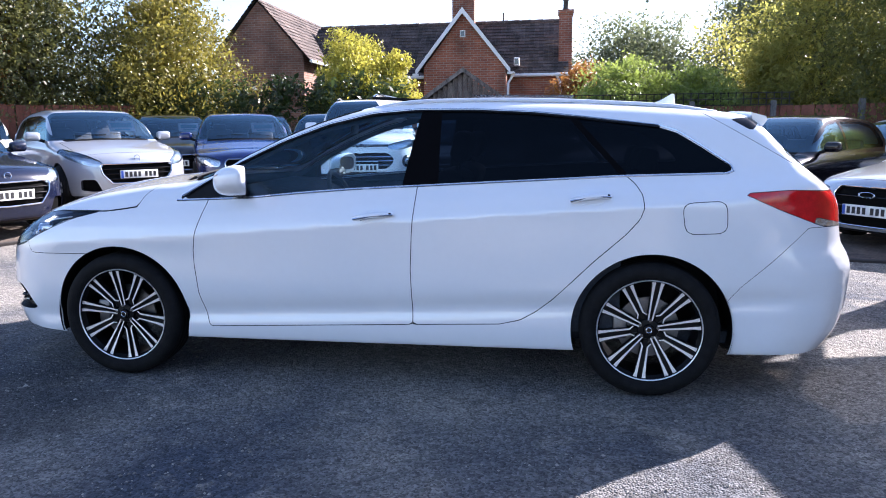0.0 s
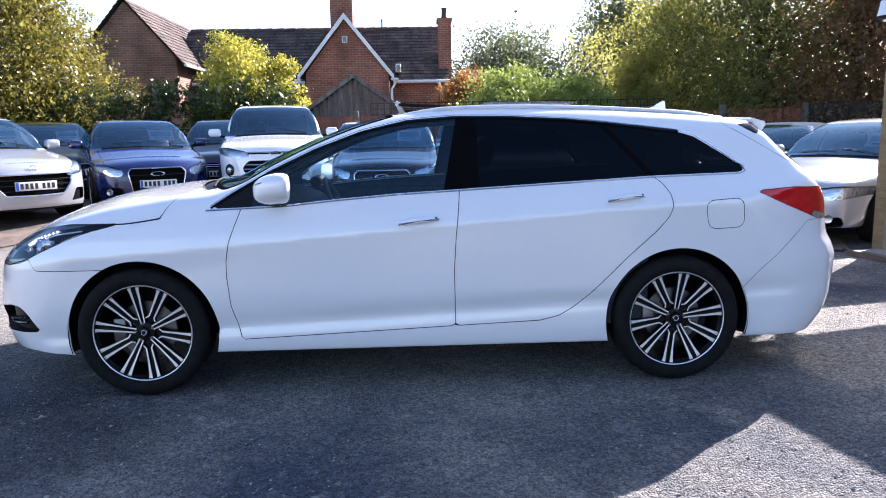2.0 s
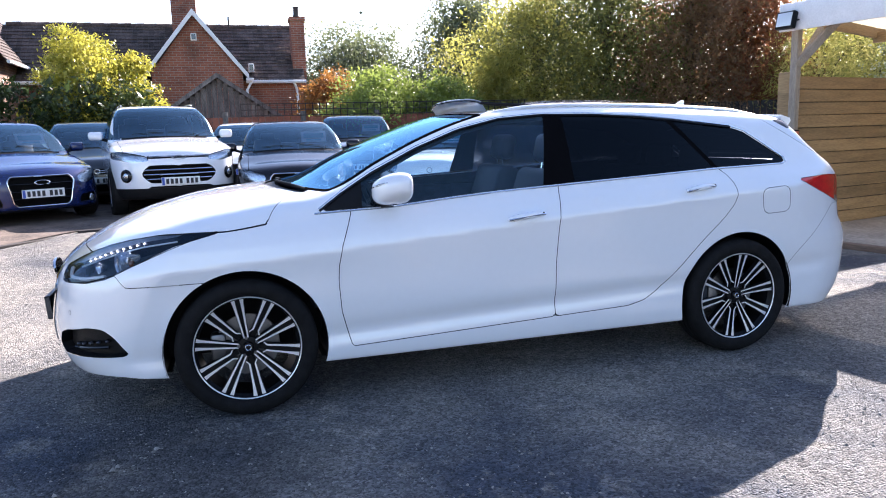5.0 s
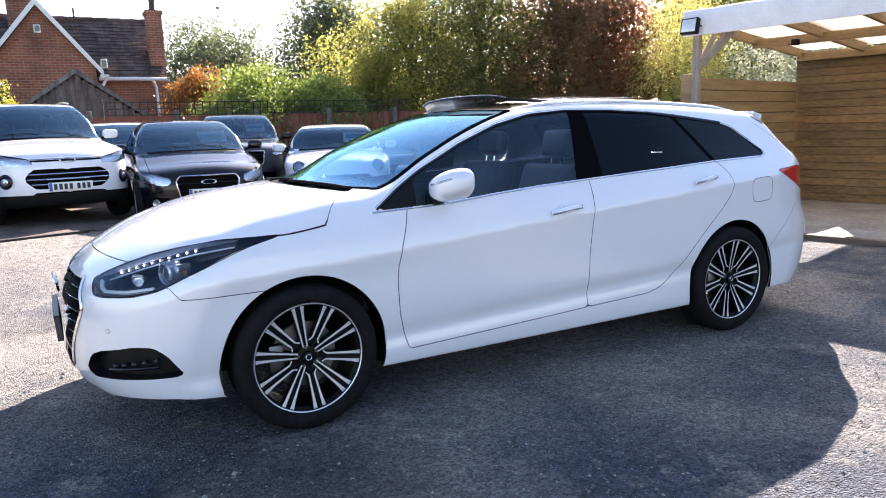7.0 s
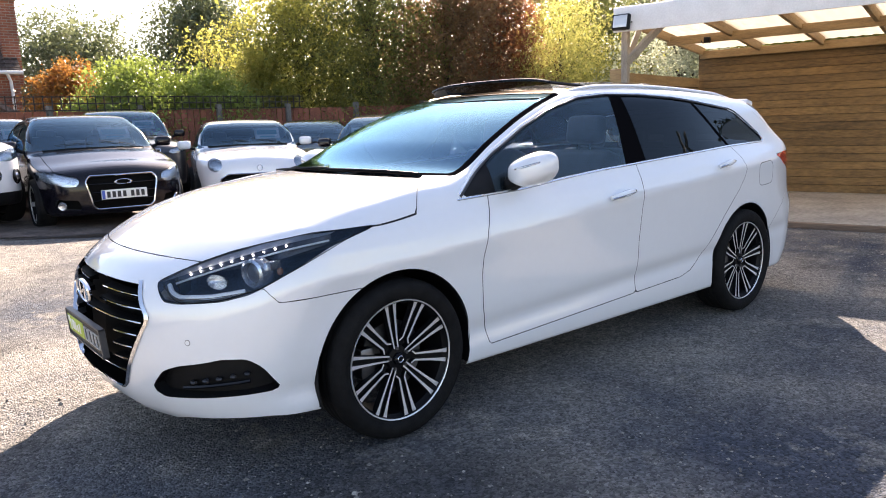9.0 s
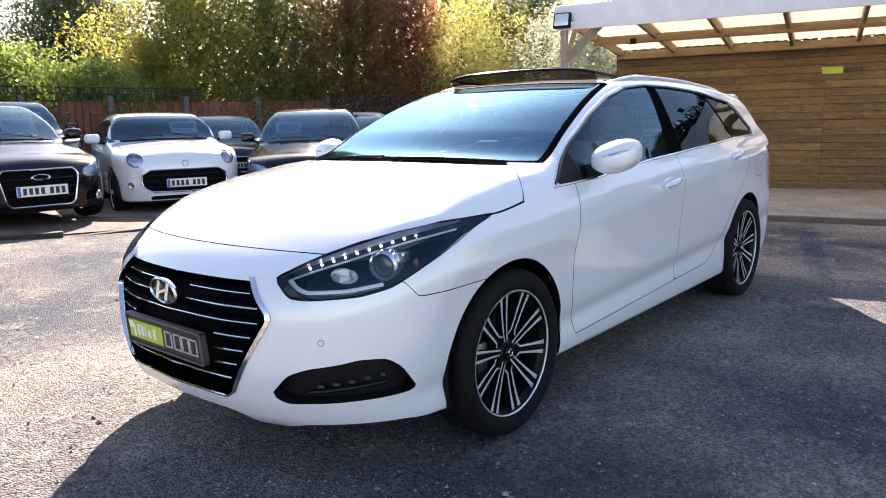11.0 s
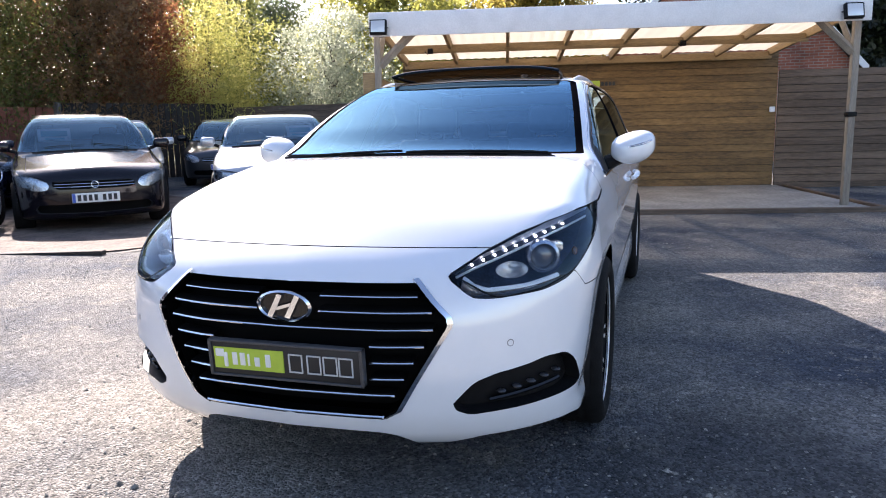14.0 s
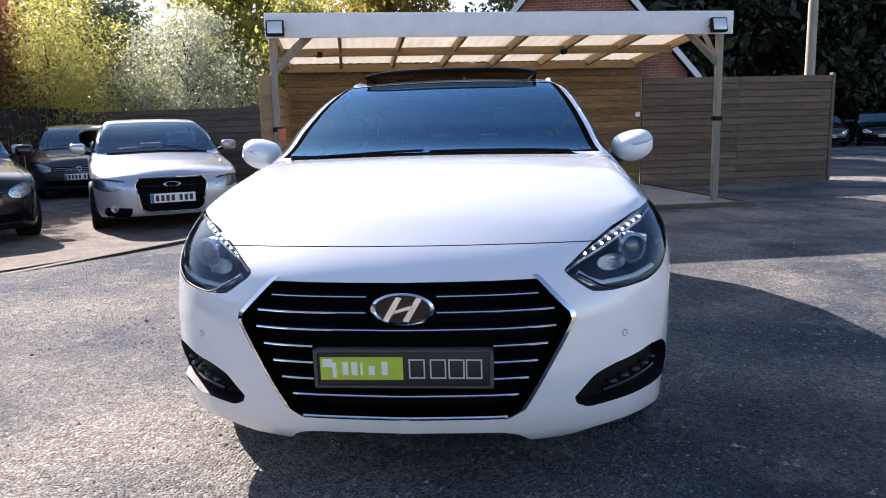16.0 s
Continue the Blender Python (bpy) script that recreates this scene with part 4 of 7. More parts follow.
        part("parking_sensor", ring, GREY_TRIM, car, m=Matrix.Translation(q) @ nrm.to_track_quat("-Y", "Z").to_matrix().to_4x4())


def corner_points(f, uz, sy, lift):
    """Points of a front-corner shape on the body, lifted along its normal."""
    uz = np.array(uz, float)
    d = np.array([-0.7071, sy * 0.7071, 0])
    base = np.stack([uz[:, 0] * 0.7071, sy * uz[:, 0] * 0.7071, uz[:, 1]], -1)
    t = np.full(len(uz), 2.1)
    for _ in range(14):
        p = base + t[:, None] * d
        g = (f(p + 0.002 * d) - f(p - 0.002 * d)) / 0.004
        t = t - np.clip(f(p) / np.maximum(g, 0.25), -0.15, 0.15)
    p = base + t[:, None] * d
    return p + normals_of(f, p) * lift


def front_points(f, yz, lift):
    yz = np.array(yz, float)
    p = np.stack([np.full(len(yz), -2.3), yz[:, 0], yz[:, 1]], -1)
    for _ in range(12):
        g = gradient(f, p)[:, 0]
        p[:, 0] -= np.clip(f(p) / np.minimum(g, -0.25), -0.1, 0.1)
    p[:, 0] -= lift
    return p


def flank_trim(car, f):
    for sy in (-1, 1):
        y = sy * 0.8
        i0 = DLO.index((1.72, 1.094))
        lower = [(-1.035, 0.955)] + [(-0.85, 0.962)] + [(x, z - 0.006) for x, z in DLO[i0:][::-1]] + [(1.752, 1.096), (1.757, 1.112), (1.742, 1.130), (1.60, 1.228), (1.50, 1.291), (1.42, 1.315)]
        part("window_trim", tube([tuple(p) for p in side_line(f, lower, 0.001, y, 110)], 0.0055, 6), CHROME, car, "chrome window trim")
        upper = [(x, z + 0.004) for x, z in DLO[:11]]
        part("window_seal", tube([tuple(p) for p in side_line(f, upper, 0.0, y, 80)], 0.007, 6), BLACK_GLOSS, car)
        upper = [(x - 0.004, z + 0.014) for x, z in DLO[:11]]
        part("window_trim", tube([tuple(p) for p in side_line(f, upper, 0.0, y, 80)], 0.0035, 6), CHROME, car)
        # door handles
        for x0, z0, x1, z1 in ((-0.062, 0.872, 0.138, 0.893), (1.000, 0.962, 1.185, 0.982)):
            line = side_line(f, [(x0, z0), (x1, z1)], 0.0, y, 14)
            nr = normals_of(f, line)
            lift = 0.034 * np.sin(np.linspace(0.15, math.pi - 0.15, 14)) ** 0.5
            pts = line + nr * lift[:, None]
            h = new("door_handle")
            h.parent = car
            bm = tube([tuple(p) for p in pts], 0.016, 10, radii=list(0.012 + 0.005 * np.sin(np.linspace(0, math.pi, 14))))
            part("grip", bm, WHITE_PAINT, h)
            part("chrome_strip", tube([tuple(p) for p in pts + nr * 0.011 - np.array([0, 0, 0.006])], 0.0062, 6), CHROME, h, "chrome handle strip")
            # thin black tube stands in for the shade beneath the grip
            part("handle_shade", tube([tuple(p) for p in line[2:-2] + nr[2:-2] * 0.001 - np.array([0, 0, 0.012])], 0.0028, 6), BLACK_PLASTIC, h)
            lock = pts[-2] + nr[-2] * 0.008
            part("lock", ball(0.007, 10, (1.6, 1, 1), tuple(lock)), BLACK_PLASTIC, h)
            cup = line.mean(0)
            cn = Vector(nr[7])
            part("handle_cup", ball(0.055, 16, (1.5, 0.06, 0.62)), WHITE_PAINT, h, m=Matrix.Translation(cup - np.array(cn) * 0.001) @ cn.to_track_quat("-Y", "Z").to_matrix().to_4x4())
        # wing mirror
        m = new("wing_mirror")
        m.parent = car
        tagged(m, "white wing mirror with indicator strip")
        def mirror_skin(x, q, z):
            x, q, z = (math.copysign(abs(k) ** 0.58, k) for k in (x, q, z))
            o = q * sy
            out, inn = max(0, o), max(0, -o)
            px = x * (0.118 if x < 0 else 0.075) * (1 - 0.22 * out ** 2 - 0.10 * inn) + 0.016 * out ** 2
            top = 0.070 * (1 - 0.20 * out ** 3 - 0.10 * inn)
            bottom = 0.080 * (1 - 0.42 * out ** 2 - 0.30 * inn ** 2)
            nose = max(0, -x)
            pz = z * (top if z > 0 else bottom) * (1 - 0.22 * nose ** 2) - 0.016 * nose
            return (px, q * 0.102, pz * (1 - 0.14 * inn) + 0.012 * o)

        case = bmesh.new()
        bmesh.ops.create_uvsphere(case, u_segments=36, v_segments=22, radius=1.0)
        for v in case.verts:
            v.co = mirror_skin(*v.co)
        back = Vector((math.cos(radians(27)), -sy * math.sin(radians(27)), 0))
        bmesh.ops.bisect_plane(case, geom=case.verts[:] + case.edges[:] + case.faces[:], plane_co=(0.040, 0, 0), plane_no=back, clear_outer=True)
        part("mirror_case", case, WHITE_PAINT, m, m=pose(-0.652, sy * 0.944, 1.070))
        part("mirror_glass", prism([(math.copysign(abs(math.cos(a)) ** 0.6, math.cos(a)) * 0.074 * sy, math.copysign(abs(math.sin(a)) ** 0.6, math.sin(a)) * 0.048) for a in np.linspace(0, 2 * math.pi, 40)[:-1]], 0.020, 0.026, "yz"), CHROME, m, m=pose(-0.652, sy * 0.944, 1.068, 0, 0, -sy * 27))
        loop = []
        for a in np.linspace(0, 2 * math.pi, 40)[:-1]:
            q, z = sy * (0.36 + 0.40 * math.cos(a)), 0.26 + 0.10 * math.cos(a) + 0.05 * math.copysign(abs(math.sin(a)) ** 0.5, math.sin(a))
            loop.append(mirror_skin(-math.sqrt(max(0.01, 1 - q * q - z * z)), q, z))
        part("indicator", tube(loop, 0.0022, 5, closed=True), CHROME, m, m=pose(-0.653, sy * 0.944, 1.070))
        foot = tube([(-0.70, sy * 0.80, 0.985), (-0.685, sy * 0.845, 1.0), (-0.665, sy * 0.90, 1.022)], 0.03, 10, radii=[0.045, 0.034, 0.030])
        part("mirror_foot", foot, BLACK_PLASTIC, m)


def roof_trim(car, f):
    for sy in (-1, 1):
        line = np.array([(x, sy * (0.585 - 0.02 * max(0, x - 0.8)), 1.45) for x in np.linspace(-0.02, 1.72, 40)])
        p = settle(f, line, 8)
        lift = 0.016 * np.clip(np.minimum(np.linspace(0, 9, 40), np.linspace(9, 0, 40)), 0, 1) - 0.006
        pts = p + normals_of(f, p) * lift[:, None]
        part("roof_rail", tube([tuple(q) for q in pts], 0.010, 8), ALLOY, car, "silver roof rail")
    # sunroof: wind deflector up in front, glass slid back over the roof
    ys = np.linspace(-0.50, 0.50, 25)
    base = settle(f, np.stack([-0.06 + 0.16 * ys * ys, ys, np.full(25, 1.45)], -1), 6)
    up = base + np.stack([np.full(25, -0.03), np.zeros(25), 0.064 - 0.02 * (ys / 0.5) ** 6], -1)
    bm = bmesh.new()
    lo, hi = [bm.verts.new(q) for q in base], [bm.verts.new(q) for q in up]
    for k in range(24):
        bm.faces.new((lo[k], lo[k + 1], hi[k + 1], hi[k]))
    part("wind_deflector", bm, DEFLECTOR, car, "raised dark mesh wind deflector")
    part("deflector_bar", tube([tuple(q) for q in up], 0.008, 8), BLACK_GLOSS, car)
    bm = bmesh.new()
    rows = []
    ys = np.linspace(-0.44, 0.44, 17)
    for x in np.linspace(0.46, 1.02, 12):
        g = settle(f, np.stack([np.full(17, x), ys, np.full(17, 1.46)], -1), 4)
        rows.append([bm.verts.new((x, y, q[2] + 0.030 + 0.012 * (x - 0.46))) for y, q in zip(ys, g)])
    for a, b in zip(rows, rows[1:]):
        for k in range(16):
            bm.faces.new((a[k], a[k + 1], b[k + 1], b[k]))
    bmesh.ops.solidify(bm, geom=bm.faces[:], thickness=-0.006)
    part("sunroof_glass", bm, BLACK_GLOSS, car, "black sunroof glass slid open")
    for sy in (-1, 1):
        part("deflector_arm", tube([(-0.05, sy * 0.497, 1.478), (0.12, sy * 0.49, 1.468), (0.28, sy * 0.47, 1.460)], 0.009, 6), BLACK_PLASTIC, car)
    # spoiler lip and shark-fin aerial
    bm = bmesh.new()
    rows = []
    for y in np.linspace(-0.615, 0.615, 27):
        g = 1.376 - 0.035 * y * y
        e = 1.985 - 0.14 * y * y
        rows.append([bm.verts.new(v) for v in ((1.86, y, g + 0.012), (e, y, g - 0.008), (e + 0.006, y, g - 0.026), (e - 0.012, y, g - 0.052), (1.88, y, g - 0.075))])
    for a, b in zip(rows, rows[1:]):
        for k in range(5):
            bm.faces.new((a[k], a[(k + 1) % 5], b[(k + 1) % 5], b[k]))
    bm.faces.new(rows[0])
    bm.faces.new(rows[-1][::-1])
    bmesh.ops.recalc_face_normals(bm, faces=bm.faces)
    part("spoiler", bm, WHITE_PAINT, car)
    part("shark_fin_aerial", prism([(1.42, 1.42), (1.52, 1.462), (1.575, 1.495), (1.592, 1.495), (1.60, 1.42)], -0.012, 0.012, "xz", bevel=0.006), WHITE_PAINT, car)
    # wipers
    for pts in ([(-1.15, 0.02, 1.045), (-1.115, -0.25, 1.05), (-1.045, -0.60, 1.04)], [(-1.10, 0.66, 1.02), (-1.125, 0.36, 1.045), (-1.12, 0.05, 1.05)]):
        q = settle(f, along(pts, 12), 6)
        part("wiper", tube([tuple(v) for v in q + normals_of(f, q) * 0.009], 0.0065, 6), BLACK_PLASTIC, car)


def cabin(car):
    part("cabin_floor", box(-1.0, 2.1, -0.72, 0.72, 0.24, 0.30), CABIN, car)
    dash = prism([(-1.05, 0.45), (-1.10, 0.90), (-0.98, 0.985), (-0.78, 0.975), (-0.62, 0.91), (-0.56, 0.80), (-0.66, 0.60)], -0.72, 0.72, "xz", bevel=0.02)
    part("dashboard", dash, CABIN, car)
    for sy in (-1, 1):
        seat = new("front_seat")
        seat.parent = car
        part("cushion", box(-0.32, 0.22, sy * 0.37 - 0.25, sy * 0.37 + 0.25, 0.38, 0.56, 0.05, 3), LEATHER, seat)
        part("seat_back", box(-0.07, 0.09, -0.25, 0.25, 0.0, 0.60, 0.05, 3), LEATHER, seat, m=pose(0.20, sy * 0.37, 0.52, 0, 18, 0))
        part("headrest", box(-0.05, 0.05, -0.13, 0.13, 0.0, 0.17, 0.04, 3), LEATHER, seat, m=pose(0.40, sy * 0.37, 1.13, 0, 12, 0))
        part("headrest_post", tube([(0.385, sy * 0.37 - 0.05, 1.05), (0.40, sy * 0.37 - 0.05, 1.15)], 0.006, 6), CHROME, seat)
        part("headrest_post", tube([(0.385, sy * 0.37 + 0.05, 1.05), (0.40, sy * 0.37 + 0.05, 1.15)], 0.006, 6), CHROME, seat)
        part("door_card", box(-0.85, 1.25, sy * 0.80 - 0.02, sy * 0.80 + 0.02, 0.30, 0.95, 0.015), CABIN, car)
    rear = new("rear_bench")
    rear.parent = car
    part("cushion", box(0.72, 1.22, -0.62, 0.62, 0.36, 0.54, 0.05, 3), LEATHER, rear)
    part("seat_back", box(-0.07, 0.08, -0.62, 0.62, 0.0, 0.58, 0.05, 3), LEATHER, rear, m=pose(1.22, 0, 0.50, 0, 18, 0))
    for y in (-0.38, 0, 0.38):
        part("headrest", box(-0.04, 0.04, -0.12, 0.12, 0.0, 0.14, 0.035, 3), LEATHER, rear, m=pose(1.40, y, 1.06, 0, 10, 0))
    st = new("steering_wheel")
    st.parent = car
    st.matrix_basis = pose(-0.50, 0.37, 0.86, 0, -24, 0)
    ring = [(0, 0.185 * math.cos(a), 0.185 * math.sin(a)) for a in np.linspace(0, 2 * math.pi, 33)[:-1]]
    part("rim", tube(ring, 0.016, 8, closed=True), LEATHER, st)
    part("hub", box(-0.03, 0.02, -0.075, 0.075, -0.06, 0.05, 0.02, 3), CABIN, st)
    for a, b in (((0, -0.17, 0.0), (0, -0.05, 0)), ((0, 0.17, 0.0), (0, 0.05, 0)), ((0, 0, -0.17), (0, 0, -0.04))):
        part("spoke", tube([a, b], 0.014, 6), GREY_TRIM, st)
    part("steering_column", tube([(-0.72, 0.37, 0.78), (-0.50, 0.37, 0.86)], 0.035, 10), CABIN, car)
    part("rear_view_mirror", box(-0.012, 0.012, -0.11, 0.11, -0.03, 0.03, 0.012, 2), BLACK_PLASTIC, car, m=pose(-0.30, 0.0, 1.315, 0, 10, 8))
    part("mirror_stalk", tube([(-0.30, 0.0, 1.32), (-0.33, 0, 1.365)], 0.012, 6), BLACK_PLASTIC, car)


white_estate()

# ---- ground ----
def ground_mat():
    m = bpy.data.materials.new("yard_gravel")
    m.use_nodes = True
    n, l = m.node_tree.nodes, m.node_tree.links
    p = n["Principled BSDF"]
    p.inputs["Roughness"].default_value = 0.92
    p.inputs["Specular IOR Level"].default_value = 0.25
    tc = n.new("ShaderNodeTexCoord")

    def noise_tex(scale, detail=5, rough=0.55):
        t = n.new("ShaderNodeTexNoise")
        t.inputs["Scale"].default_value, t.inputs["Detail"].default_value, t.inputs["Roughness"].default_value = scale, detail, rough
        l.new(tc.outputs["Object"], t.inputs["Vector"])
        return t.outputs[0]

    def cells(scale):
        v = n.new("ShaderNodeTexVoronoi")
        v.inputs["Scale"].default_value = scale
        l.new(tc.outputs["Object"], v.inputs["Vector"])
        return v

    def spread(value, a, b, c, d):
        r = n.new("ShaderNodeMapRange")
        for k, x in zip(("From Min", "From Max", "To Min", "To Max"), (a, b, c, d)):
            r.inputs[k].default_value = x
        l.new(value, r.inputs["Value"])
        return r.outputs[0]

    def times(a, b):
        t = n.new("ShaderNodeMath")
        t.operation = "MULTIPLY"
        l.new(a, t.inputs[0])
        l.new(b, t.inputs[1])
        return t.outputs[0]

    def blend(fac, a, b):
        x = n.new("ShaderNodeMix")
        x.data_type = "RGBA"
        l.new(fac, x.inputs[0])
        for sock, v in ((x.inputs[6], a), (x.inputs[7], b)):
            if isinstance(v, tuple):
                sock.default_value = (*v, 1)
            else:
                l.new(v, sock)
        return x.outputs[2]

    # dustier before the bonnet than on the worn drive; sun and bluish shade are tinted in too
    axis = n.new("ShaderNodeSeparateXYZ")
    l.new(tc.outputs["Object"], axis.inputs[0])
    lean = n.new("ShaderNodeMath")
    lean.operation = "ADD"
    l.new(noise_tex(0.55, 6), lean.inputs[0])
    l.new(spread(axis.outputs[0], -4.5, -1.5, 0.12, -0.02), lean.inputs[1])
    dusty_sunlit = spread(lean.outputs[0], 0.38, 0.62, 0.0, 1.0)
    col = blend(dusty_sunlit, (0.060, 0.069, 0.086), (0.235, 0.216, 0.188))
    worn = spread(noise_tex(2.6, 7, 0.65), 0.54, 0.70, 0.0, 0.85)
    col = blend(worn, col, (0.275, 0.25, 0.212))
    big, fine = cells(38.0), cells(105.0)
    tone = n.new("ShaderNodeSeparateColor")
    l.new(big.outputs["Color"], tone.inputs[0])
    tone2 = n.new("ShaderNodeSeparateColor")
    l.new(fine.outputs["Color"], tone2.inputs[0])
    grain = times(spread(tone.outputs[0], 0, 1, 0.78, 1.24), spread(tone2.outputs[0], 0, 1, 0.52, 1.56))
    stain = spread(noise_tex(0.9, 5), 0.60, 0.72, 1.0, 0.55)
    vm = n.new("ShaderNodeVectorMath")
    vm.operation = "SCALE"
    l.new(col, vm.inputs[0])
    l.new(times(grain, stain), vm.inputs["Scale"])
    # a darker patch with an uneven edge beside the front wheel
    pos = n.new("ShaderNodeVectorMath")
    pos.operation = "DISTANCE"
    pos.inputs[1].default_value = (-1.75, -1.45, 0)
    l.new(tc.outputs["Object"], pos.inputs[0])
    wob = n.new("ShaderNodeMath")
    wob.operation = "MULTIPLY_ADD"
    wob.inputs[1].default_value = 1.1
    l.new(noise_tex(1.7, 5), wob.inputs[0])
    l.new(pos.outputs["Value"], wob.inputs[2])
    dark_patch = spread(wob.outputs[0], 1.0, 1.25, 0.62, 1.0)
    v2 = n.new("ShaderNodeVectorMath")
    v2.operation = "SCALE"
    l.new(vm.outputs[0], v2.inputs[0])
    l.new(dark_patch, v2.inputs["Scale"])
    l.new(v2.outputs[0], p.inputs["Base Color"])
    b1, b2 = n.new("ShaderNodeBump"), n.new("ShaderNodeBump")
    b1.inputs["Strength"].default_value, b1.inputs["Distance"].default_value = 1.0, 0.011
    b2.inputs["Strength"].default_value, b2.inputs["Distance"].default_value = 0.5, 0.03
    l.new(fine.outputs["Distance"], b1.inputs["Height"])
    b1.invert = True
    l.new(noise_tex(9.0, 6), b2.inputs["Height"])
    l.new(b2.outputs[0], b1.inputs["Normal"])
    l.new(b1.outputs[0], p.inputs["Normal"])
    return m


def ground():
    n = 160
    def axis(lo, hi, fine0, fine1):
        a = np.r_[-np.geomspace(1, 500, 24)[::-1] + lo + 1, np.linspace(lo, hi, n), np.geomspace(1, 500, 24) + hi - 1]
        return np.unique(a)
    xs, ys = axis(-14, 18, 0, 0), axis(-12, 22, 0, 0)
    gx, gy = np.meshgrid(xs, ys, indexing="ij")
    gz = rise(gx, gy)
    pts = np.stack([gx, gy, gz], -1).reshape(-1, 3)
    k = len(ys)
    polys = [(i * k + j, (i + 1) * k + j, (i + 1) * k + j + 1, i * k + j + 1) for i in range(len(xs) - 1) for j in range(k - 1)]
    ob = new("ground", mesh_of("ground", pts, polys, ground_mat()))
    return tagged(ob, "worn grey gravelly tarmac yard", "ground", kind="structure")


ground()


def loose_gravel(count=52000):
    """Small stones scattered over the near yard."""
    g = np.random.default_rng(3)
    x, y = g.uniform(-7, 4.6, count), g.uniform(-4.6, 4.0, count)
    clump = np.array([noise.noise((a * 0.8, b * 0.8, 0)) for a, b in zip(x, y)])
    ok = g.uniform(-0.5, 0.6, count) < clump + 0.1
    x, y = x[ok], y[ok]
    k = len(x)
    r = g.gamma(2.2, 0.0014, k) + 0.0018
    base = np.array([(1, 0, 0), (0, 1, 0), (-1, 0, 0), (0, -1, 0), (0, 0, 0.7), (0, 0, -0.5)], float)
    pts = base[None] * g.uniform(0.6, 1.3, (k, 6, 1)) * r[:, None, None]
    a = g.uniform(0, 6.28, k)
    c, s = np.cos(a)[:, None], np.sin(a)[:, None]
    px = pts[..., 0] * c - pts[..., 1] * s + x[:, None]
    py = pts[..., 0] * s + pts[..., 1] * c + y[:, None]
    pz = pts[..., 2] + (rise(x, y) + r * 0.25)[:, None]
    verts = np.stack([px, py, pz], -1).reshape(-1, 3)
    tri = [(0, 1, 4), (1, 2, 4), (2, 3, 4), (3, 0, 4)]
    polys = [tuple(6 * i + j for j in t) for i in range(k) for t in tri]
    me = mesh_of("gravel", verts, polys, STONE, smooth=False)
    return tagged(new("gravel", me), "small loose grey and tan stones", "gravel", kind="stuff")


STONE = mat("loose_stone", (0.24, 0.225, 0.20), 0.9, vary=0.4, scale=20)
_nt = STONE.node_tree
_p = _nt.nodes["Principled BSDF"]
_nt.links.new(random_tone(_nt, _p.inputs["Base Color"].links[0].from_socket, 0.55, True), _p.inputs["Base Color"])
loose_gravel()


def yard_edging():
    """Low timber edging laid in front of the parked row."""
    e = tagged(new("edging"), "low dark timber edging before the parked row", "kerb", kind="structure")
    pts = [(-6.0, 2.0), (-4.45, 4.15), (-3.25, 5.45), (-1.95, 5.85), (-0.55, 5.3), (0.85, 5.15), (1.25, 4.0), (3.35, 3.15), (4.6, 2.9)]
    for (x0, y0), (x1, y1) in zip(pts, pts[1:]):
        a, ln = math.degrees(math.atan2(y1 - y0, x1 - x0)), math.hypot(x1 - x0, y1 - y0)
        z = float(rise((x0 + x1) / 2, (y0 + y1) / 2))
        part("sleeper", box(-ln / 2 + 0.004, ln / 2 - 0.004, -0.05, 0.05, -0.08, 0.024, 0.010), DARK_FENCE, e, m=pose((x0 + x1) / 2, (y0 + y1) / 2, z, 0, 0, a))


yard_edging()


def parking_strip():
    """Brown gravelly earth that the parked row stands on, behind the edging."""
    edge = along([(-12.0, 0.6), (-6.0, 2.05), (-4.45, 4.2), (-3.25, 5.5), (-1.95, 5.9), (-0.55, 5.35), (0.85, 5.2), (1.28, 4.05), (3.35, 3.2), (4.7, 2.95)], 70)
    bm = bmesh.new()
    rows = []
    for x, y in edge:
        row = []
        for k in range(9):
            d = 0.03 + 9.0 * (k / 8) ** 1.5
            a = math.atan2(y + 9.0, x + 1.0)
            px, py = x + d * math.cos(a), y + d * math.sin(a)
            row.append(bm.verts.new((px, py, float(rise(px, py)) + 0.014)))
        rows.append(row)
    for r0, r1 in zip(rows, rows[1:]):
        for k in range(8):
            bm.faces.new((r0[k], r1[k], r1[k + 1], r0[k + 1]))
    bmesh.ops.recalc_face_normals(bm, faces=bm.faces)
    ob = part("parking_strip", bm, EARTH)
    tagged(ob, "brown gravelly earth under the parked row", "ground", kind="structure")


EARTH = mat("brown_earth", (0.115, 0.086, 0.068), 0.95, vary=0.65, scale=3.5, bump=0.8, bscale=45)
parking_strip()


# ---- carport and fences ----
SHEET = bpy.data.materials.new("roof_sheet")
SHEET.use_nodes = True
_n, _l = SHEET.node_tree.nodes, SHEET.node_tree.links
_n.clear()
_d, _t, _m, _o = _n.new("ShaderNodeBsdfDiffuse"), _n.new("ShaderNodeBsdfTranslucent"), _n.new("ShaderNodeMixShader"), _n.new("ShaderNodeOutputMaterial")
_d.inputs[0].default_value, _t.inputs[0].default_value = (0.70, 0.68, 0.63, 1), (0.66, 0.61, 0.52, 1)
_m.inputs[0].default_value = 0.68
_l.new(_d.outputs[0], _m.inputs[1])
_l.new(_t.outputs[0], _m.inputs[2])
_c, _x = _n.new("ShaderNodeBsdfTransparent"), _n.new("ShaderNodeMixShader")
_c.inputs[0].default_value, _x.inputs[0].default_value = (0.92, 0.88, 0.80, 1), 0.26
_l.new(_m.outputs[0], _x.inputs[1])
_l.new(_c.outputs[0], _x.inputs[2])
